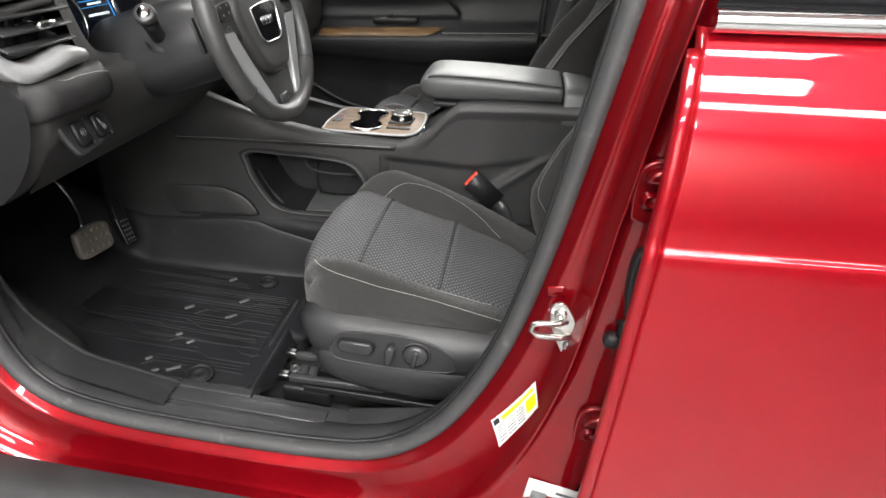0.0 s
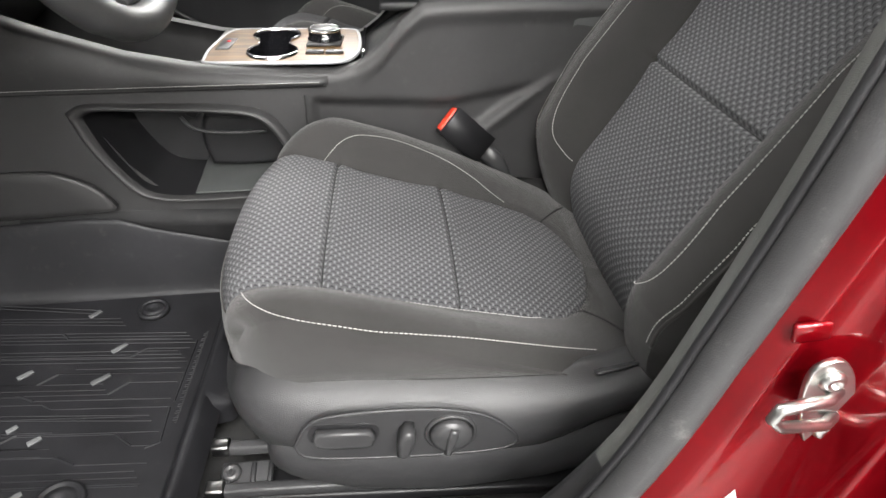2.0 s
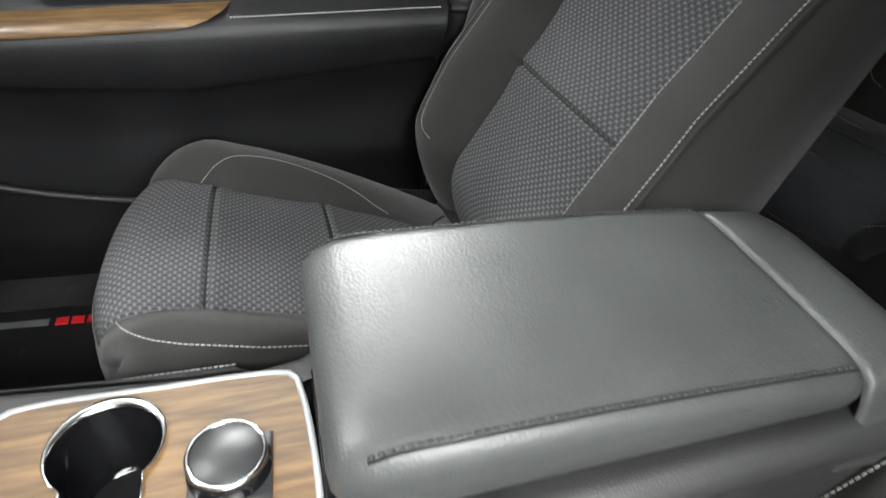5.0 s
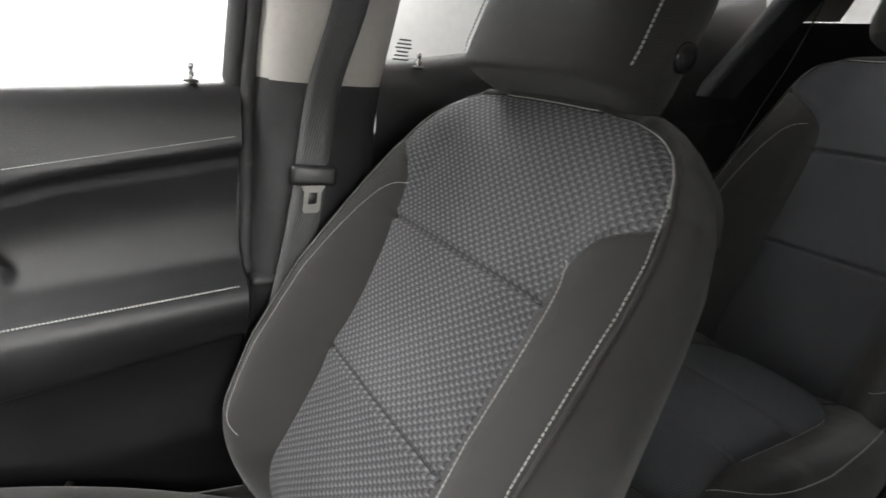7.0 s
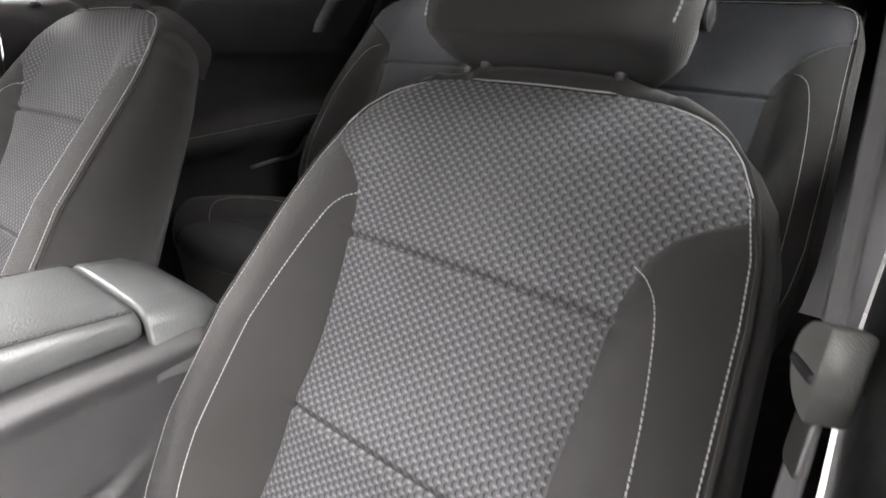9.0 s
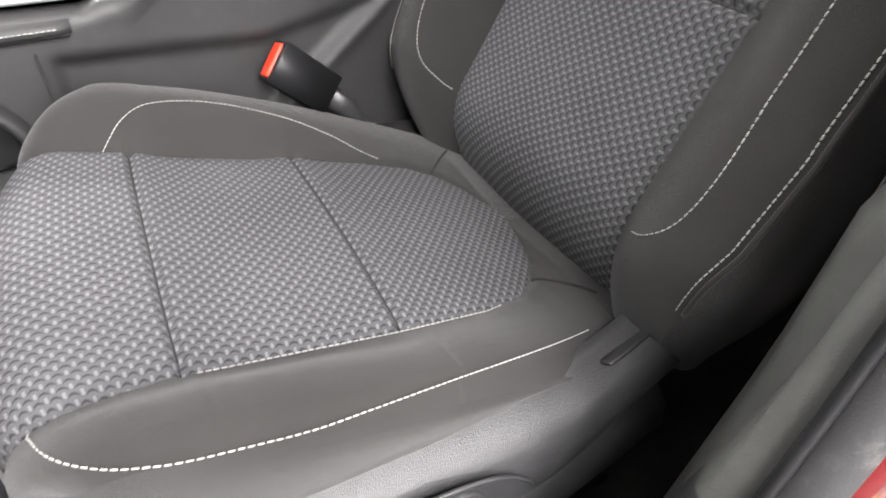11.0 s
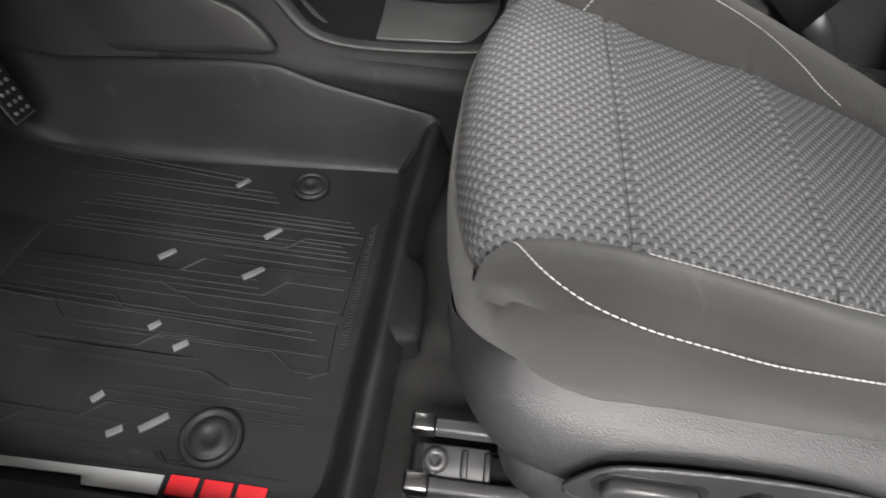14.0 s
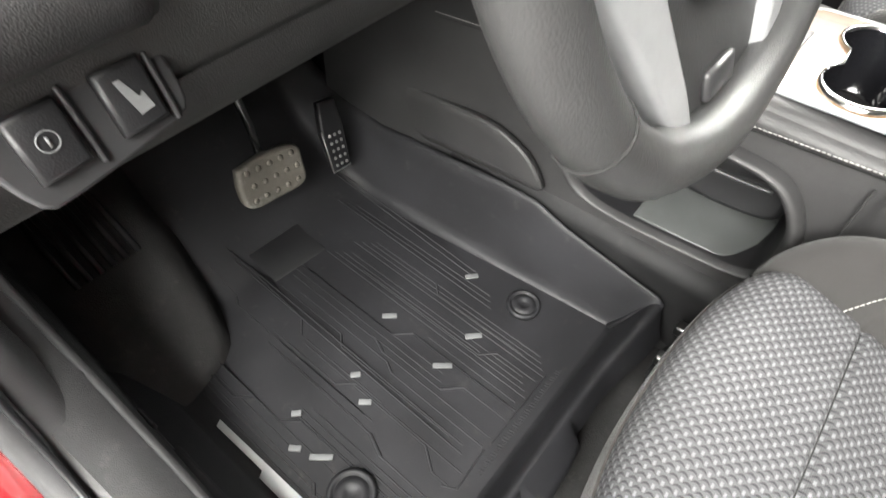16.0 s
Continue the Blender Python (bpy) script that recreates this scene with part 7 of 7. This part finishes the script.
lock_pin((0.425, 0.752, 0.837))
lock_pin((0.768, 0.755, 0.880))
glass1 = [[Vector((x, 0.775 - 0.38 * (z - 0.83), z)) for z in np.linspace(0.82, 1.24, 6)] for x in np.linspace(-0.60, 0.47, 8)]
g1 = tagged(new("window_1", grid_mesh("window_1", glass1, M_GLASS)), "clear glass of the passenger window", "window", kind="structure")
g1.visible_shadow = False
glass2 = [[Vector((x, 0.785 - 0.38 * (z - 0.83), z)) for z in np.linspace(0.85, 1.22, 6)] for x in np.linspace(0.69, 1.60, 8)]
g2 = tagged(new("window_2", grid_mesh("window_2", glass2, M_PRIVACY)), "clear glass of the rear door window", "window", kind="structure")
for q_ in range(6):
    zq = 0.892 + 0.006 * q_
    part("print_bar", rbox_mesh("print_bar", 0.028 - 0.004 * (q_ % 3), 0.0008, 0.0024, 0, M_GREYPRINT, (0.735, 0.783 - 0.38 * (zq - 0.83) - 0.004, zq), (21, 0, 0)), g2)
# window frame strip at the rear of the front door
fr = thing("window_frame_trim", "black and grey window frame of the passenger door", "window frame")
part("frame_strip", grid_mesh("frame_strip", [[Vector((x, y - 0.38 * (z - 0.83), z)) for x, y in ((0.468, 0.775), (0.470, 0.757), (0.478, 0.750), (0.490, 0.752), (0.494, 0.775))] for z in np.linspace(0.80, 1.25, 8)], M_SEAL), fr)
# B pillar: dark lower trim, pale upper trim
bpil = thing("pillar_trim", "door pillar trim, black below and pale grey above, with belt", "pillar trim")
low, upp = [], []
for z in np.linspace(0.05, 0.852, 14):
    low.append([Vector((x, y - 0.38 * max(0, z - 0.83), z)) for x, y in ((0.500, 0.765), (0.505, 0.742), (0.516, 0.730), (0.54, 0.722), (0.60, 0.718), (0.66, 0.722), (0.69, 0.735), (0.70, 0.765))])
for z in np.linspace(0.850, 1.26, 10):
    upp.append([Vector((x, y - 0.38 * max(0, z - 0.83), z)) for x, y in ((0.503, 0.765), (0.507, 0.742), (0.520, 0.728), (0.545, 0.718), (0.60, 0.712), (0.655, 0.718), (0.688, 0.733), (0.698, 0.765))])
part("lower_trim", grid_mesh("lower_trim", low, M_PLASTIC), bpil)
part("upper_trim", grid_mesh("upper_trim", upp, M_PILLAR), bpil, "pale grey upper pillar trim")
part("pillar_seal", tube_mesh("pillar_seal", [(0.497, 0.752 - 0.38 * max(0, z - 0.83), z) for z in np.linspace(0.05, 1.25, 14)], 0.010, M_SEAL, 8), bpil)
part("pillar_ledge", rbox_mesh("pillar_ledge", 0.05, 0.05, 0.014, 0.006, M_PLASTIC, (0.522, 0.735, 0.548)), bpil)


def belt(name, label, pts, width_dir, tongue_at, tongue_dir, stop_at, loop=True):
    b_ = thing(name, label, "seat belt", group="seat belts")
    W = Vector(width_dir).normalized() * 0.0235
    rows, uvs = [], []
    P = smooth_line(pts, 40)
    for i, p in enumerate(P):
        p = Vector(p)
        rows.append([p - W, p - W * 0.5 + Vector((0, 0, 0)), p, p + W * 0.5, p + W])
        uvs.append([(0.01 * i, 0.0235 * k) for k in (-1, -0.5, 0, 0.5, 1)])
    web = part("webbing", grid_mesh("webbing", rows, M_BELT, uvs), b_)
    sol_ = web.modifiers.new("thickness", "SOLIDIFY")
    sol_.thickness = 0.0015
    return b_


BL = [(0.606, 0.622, 1.03), (0.602, 0.652, 0.95), (0.590, 0.694, 0.85), (0.578, 0.692, 0.76), (0.570, 0.684, 0.70), (0.558, 0.684, 0.62), (0.545, 0.690, 0.54), (0.530, 0.70, 0.43), (0.515, 0.715, 0.20)]
sb = belt("seat_belt", "grey seat belt with chrome tongue hanging on the pillar", BL, (1.0, -0.15, 0.05), None, None, None)
TM = axes((0.574, 0.676, 0.722), (0.99, -0.10, 0.06), (0.10, 0.10, 0.99), (-0.1, -0.99, 0.1))
part("tongue_head", rbox_mesh("tongue_head", 0.066, 0.030, 0.018, 0.007, M_BLACK, (0, 0.004, 0), (0, 0, 0), 3), sb).matrix_basis = TM @ Matrix.Translation((0, 0, 0))
tongue = [(-0.018, -0.010), (-0.012, -0.020), (-0.0125, -0.046), (-0.009, -0.050), (0.009, -0.050), (0.0125, -0.046), (0.012, -0.020), (0.018, -0.010)]
tg = part("tongue", prism_mesh("tongue", tongue, 0.003, M_SATIN, TM @ Matrix.Translation((0, 0, 0.004))), sb, "chrome belt tongue")
part("tongue_slot", prism_mesh("tongue_slot", [(-0.006, -0.036), (0.006, -0.036), (0.006, -0.020), (-0.006, -0.020)], 0.0008, M_BLACK, TM @ Matrix.Translation((0, 0, 0.0072))), tg)
part("belt_guide", rbox_mesh("belt_guide", 0.085, 0.03, 0.045, 0.012, M_BLACK, (0.606, 0.632, 1.015), (20, 0, 0), 3), sb)
# rear door of the passenger side
prd = thing("rear_door_panel", "black rear door panel with armrest and grab recess", "car door")
rows = []
for x in np.linspace(0.697, 1.66, 26):
    bz = lerp_table([(0.69, 0.872), (0.77, 0.881), (0.865, 0.897), (1.11, 0.944), (1.208, 0.971), (1.31, 1.007), (1.42, 1.053), (1.5, 1.078), (1.66, 1.118)], x)
    cz = 0.80 + 0.06 * (x - 1.19)
    az = 0.615 + 0.13 * (x - 1.19)
    sect = [(0.82, bz + 0.006), (0.775, bz + 0.006), (0.762, bz - 0.004), (0.750, bz - 0.03), (0.745, cz + 0.01), (0.752, cz), (0.772, cz - 0.03), (0.775, az + 0.06), (0.755, az + 0.025), (0.720, az + 0.01), (0.706, az - 0.005), (0.706, az - 0.035), (0.73, az - 0.06), (0.752, az - 0.075), (0.752, 0.40), (0.74, 0.30), (0.76, 0.10), (0.79, 0.0)]
    rows.append([Vector((x, y, z)) for y, z in sect])
part("door_panel", grid_mesh("door_panel", rows, M_SOFT), prd)
part("grab_bezel", tube_mesh("grab_bezel", smooth_line([(1.25, 0.742, 0.50), (1.32, 0.742, 0.512), (1.40, 0.742, 0.525), (1.445, 0.742, 0.575), (1.46, 0.742, 0.60)], 24).tolist(), 0.006, M_SATIN, 8), prd, "silver edge of the grab recess")
part("rear_handle", rbox_mesh("rear_handle", 0.07, 0.014, 0.022, 0.006, M_SATIN, (1.06, 0.755, 0.68), (0, -5, 0)), prd)
# C pillar and rear quarter trim
cp = thing("quarter_trim", "quarter trim behind the rear door, black below and pale above", "trim panel")
part("lower_trim", grid_mesh("lower_trim", [[Vector((x, 0.755 - 0.38 * max(0, z - 0.85) - 0.02 * (x - 1.66), z + 0.12 * max(0, z - 0.9) * 6.0 * (x - 1.6))) for x in np.linspace(1.56, 2.6, 9)] for z in np.linspace(0.1, 1.050, 10)], M_PLASTIC, flip=True), cp)
part("upper_trim", grid_mesh("upper_trim", [[Vector((x, 0.752 - 0.38 * max(0, z - 0.85), z + 0.11 * (x - 1.6))) for x in np.linspace(1.57, 1.82, 6)] for z in np.linspace(1.053, 1.27, 5)], M_PILLAR, flip=True), cp, "pale grey upper trim")
part("upper_trim", grid_mesh("upper_trim", [[Vector((x, 0.752 - 0.38 * max(0, z - 0.85), z + 0.11 * (x - 1.6))) for x in np.linspace(2.30, 2.6, 4)] for z in np.linspace(1.053, 1.27, 5)], M_PILLAR, flip=True), cp, "pale grey upper trim")
belt("rear_seat_belt", "black rear seat belt hanging on the quarter trim", [(1.68, 0.64, 1.16), (1.66, 0.66, 1.0), (1.60, 0.69, 0.80), (1.52, 0.70, 0.55), (1.46, 0.68, 0.42)], (0.8, 0.4, 0.0), None, None, None)
part("pillar_cover", grid_mesh("pillar_cover", [[Vector((lerp_table([(0.88, 1.47), (1.24, 1.60)], z) + dx, 0.748 - 0.38 * max(0, z - 0.85) - dy, z)) for dx, dy in ((0.0, -0.02), (0.004, 0.0), (0.03, 0.006), (0.10, 0.006), (0.13, 0.0))] for z in np.linspace(0.88, 1.24, 8)], M_PLASTIC), cp)
part("door_stitch", stitch_mesh("door_stitch", [Vector((x, 0.7055, 0.615 + 0.13 * (x - 1.19) + 0.002)) for x in np.linspace(0.95, 1.62, 60)], M_THREAD), prd)
# third row backs
for yy in (0.28, -0.28):
    t3 = thing("third_row_seat", "dark cloth folding third row seat with head restraint", "car seat", group="third row seats")
    rows = []
    for z, w, d in ((0.45, 0.26, 0.0), (0.65, 0.265, 0.045), (0.90, 0.262, 0.11), (1.05, 0.25, 0.15), (1.085, 0.22, 0.17), (1.095, 0.16, 0.20)):
        loop = [(a * w, 0.018 * abs(a) ** 3) for a in np.linspace(-1, 1, 15)]
        rows.append([Vector((2.06 + d - o, yy + a, z)) for a, o in loop] + [Vector((2.18 + d, yy + w, z)), Vector((2.18 + d, yy - w, z))])
    part("backrest", grid_mesh("backrest", rows, M_CLOTH_DARK, [[(p.z, p.y) for p in r] for r in rows], close=True, cap=True, flip=True), t3)
    part("seam", tube_mesh("seam", [(2.045 + 0.11 * (0.78 - 0.45) / 0.35, yy + a, 0.78) for a in np.linspace(-0.25, 0.25, 8)], 0.002, M_SEAM_SHADOW, 6), t3)
    part("head_restraint", rbox_mesh("head_restraint", 0.08, 0.24, 0.10, 0.03, M_CLOTH_DARK, (2.26, yy, 1.18), (0, 12, 0), 4), t3)
    part("post", tube_mesh("post", [(2.23, yy + 0.05, 1.08), (2.25, yy + 0.05, 1.15)], 0.006, M_CHROME, 8), t3, "chrome post")
    part("post", tube_mesh("post", [(2.23, yy - 0.05, 1.08), (2.25, yy - 0.05, 1.15)], 0.006, M_CHROME, 8), t3, "chrome post")
rb = thing("seat_belt_buckle", "black rear seat belt buckle with a red release button", "seat belt buckle", group="belt buckles")
RBM = axes((1.33, 0.06, 0.385), (0.75, -0.1, 0.5), (0.25, 0.9, -0.2), (-0.45, 0.2, 0.85))
part("buckle_body", prism_mesh("buckle_body", [(-0.014, -0.024), (0.014, -0.024), (0.014, 0.024), (-0.014, 0.024)], 0.06, M_BLACK, RBM @ Matrix.Translation((0, 0, -0.05)), 0.003), rb)
part("release_button", rbox_mesh("release_button", 0.022, 0.042, 0.012, 0.003, M_ORANGE, (0, 0, 0)), rb, "red release button").matrix_basis = RBM @ Matrix.Translation((0, 0, 0.010))
part("buckle_stalk", tube_mesh("buckle_stalk", [RBM @ Vector((0, 0, -0.045)), (1.36, 0.07, 0.25), (1.37, 0.08, 0.08)], 0.012, M_BLACK, 8), rb)
# passenger mat with its printed bar
pm = thing("floor_mat", "black rubber passenger floor mat with printed bar", "floor mat")
part("tray", rbox_mesh("tray", 0.56, 0.48, 0.012, 0.004, M_RUBBER, (-0.30, 0.42, 0.0)), pm)
part("logo_bar", rbox_mesh("logo_bar", 0.14, 0.016, 0.002, 0.0005, M_GREYPRINT, (-0.27, 0.62, 0.008)), pm)
for x0 in (-0.18, -0.155, -0.13):
    part("logo_block", rbox_mesh("logo_block", 0.020, 0.018, 0.002, 0.0005, M_REDPRINT, (x0, 0.62, 0.008)), pm)

# ---- driver side: pillar trim inside, belt, left-hand closing panels ----
dpil = thing("pillar_trim", "black door pillar trim beside the driver seat", "pillar trim")
low = []
for z in np.linspace(0.06, 0.845, 16):
    xa = 0.52 + 0.10 * max(0, z - 0.45) - 0.16 * max(0, 0.30 - z)
    q = float(np.clip((0.58 - z) / 0.14, 0, 1))
    low.append([Vector((xa + dx, y + 0.42 * max(0, z - 0.85), z)) for dx, y in ((-0.010, -0.752), (-0.012, -0.745 + 0.02 * q), (0.0, -0.738 + 0.032 * q), (0.03, -0.733 + 0.042 * q), (0.08, -0.731 + 0.045 * q), (0.13, -0.733 + 0.042 * q), (0.15, -0.745), (0.152, -0.77))])
part("lower_trim", grid_mesh("lower_trim", low, M_TRIM_GREY, flip=True), dpil)
upp = []
for z in np.linspace(0.848, 1.26, 8):
    xa = 0.52 + 0.10 * max(0, z - 0.45)
    upp.append([Vector((xa + dx, y + 0.42 * max(0, z - 0.85), z)) for dx, y in ((-0.010, -0.752), (-0.010, -0.745), (0.0, -0.738), (0.03, -0.733), (0.08, -0.731), (0.13, -0.733), (0.15, -0.745), (0.152, -0.77))])
part("upper_trim", grid_mesh("upper_trim", upp, M_PILLAR, flip=True), dpil, "pale grey upper pillar trim")
db = belt("seat_belt", "black seat belt with tongue hanging behind the driver seat", [(0.66, -0.640, 1.02), (0.655, -0.660, 0.92), (0.635, -0.672, 0.80), (0.612, -0.680, 0.70), (0.60, -0.682, 0.58), (0.585, -0.684, 0.42), (0.575, -0.69, 0.22)], (0.97, 0.22, -0.1), None, None, None)
DB = axes((0.606, -0.680, 0.722), (0.94, 0.34, -0.1), (0.12, 0.0, 0.99), (0.34, -0.94, 0.0))
head = [(-0.020 + 0.036 * math.cos(a) if a > -1.5 else -0.020, 0.004 + 0.023 * math.sin(a)) for a in np.linspace(-math.pi / 2, math.pi / 2, 18)]
th = part("tongue_head", prism_mesh("tongue_head", [(-0.024, -0.019)] + head + [(-0.024, 0.027)], 0.020, M_TRIM_GREY, DB @ Matrix.Translation((0, 0, -0.010)), 0.004, 3), db, "grey half-round tongue head")
part("belt_slot", rbox_mesh("belt_slot", 0.034, 0.006, 0.024, 0.002, M_BLACK, (0, 0, 0)), th).matrix_basis = DB @ Matrix.Translation((-0.004, 0.000, 0.0))
part("tongue", prism_mesh("tongue", tongue, 0.003, M_CHROME, DB @ Matrix.Translation((0, -0.006, -0.0015))), db, "chrome belt tongue")
dq = thing("quarter_trim", "black trim of the driver side rear quarter", "trim panel")
part("lower_trim", grid_mesh("lower_trim", [[Vector((x, -0.76 + 0.42 * max(0, z - 0.85), z)) for x in np.linspace(0.665, 2.6, 10)] for z in np.linspace(0.0, 0.90, 6)], M_PLASTIC), dq)

part("upper_trim", grid_mesh("upper_trim", [[Vector((x, -0.74 + 0.42 * (z - 0.90), z)) for x in np.linspace(1.62, 2.62, 8)] for z in np.linspace(0.895, 1.25, 6)], M_PLASTIC), dq)
# roof rails close the cabin between the windows and the roof
sheet("roof_rail_driver", [[Vector((x, y, z)) for y, z in ((-0.715, 1.175), (-0.705, 1.215), (-0.665, 1.262), (-0.60, 1.290), (-0.55, 1.298))] for x in np.linspace(0.62, 2.62, 12)], M_RED, "red roof rail over the rear door", 0.012, category="car body")
sheet("roof_rail_passenger", [[Vector((x, y, z)) for y, z in ((0.645, 1.20), (0.64, 1.225), (0.625, 1.262), (0.59, 1.290), (0.55, 1.298))] for x in np.linspace(0.0, 2.62, 14)], M_RED, "red roof rail over the passenger doors", 0.012, flip=True, category="car body")

# ---- showroom ----
def room_wall(name, c, sx, sy, sz, mat, label):
    return struct(name, rbox_mesh(name, sx, sy, sz, 0, mat, c), label)


room_wall("showroom_ground", (0.5, 0, FLOOR_Z - 0.05), 13, 12, 0.1, M_FLOORTILE, "pale polished showroom floor")
room_wall("wall_north", (0.5, 5.05, 1.1), 13, 0.1, 3.4, M_WALL, "white showroom wall")
room_wall("wall_south", (0.5, -5.55, 1.1), 13, 0.1, 3.4, M_WALL, "white showroom wall")
room_wall("wall_east", (7.0, -0.2, 1.1), 0.1, 11, 3.4, M_WALL, "white showroom wall")
room_wall("wall_west", (-6.0, -0.2, 1.1), 0.1, 11, 3.4, M_WALL, "white showroom wall")
room_wall("showroom_ceiling", (0.5, -0.2, CEIL_Z + 0.06), 13, 11, 0.1, M_WALL, "white showroom ceiling")
for lx, ly, pw in STRIPS:
    sl = thing("strip_light", "long white ceiling strip light, lit", "strip light", group="ceiling strip lights")
    part("housing", rbox_mesh("housing", 2.5, 0.16, 0.06, 0.01, M_WALL, (lx, ly, CEIL_Z - 0.02)), sl)
    part("tube", rbox_mesh("tube", 2.4, 0.10, 0.03, 0.01, M_TUBE, (lx, ly, CEIL_Z - 0.06)), sl)
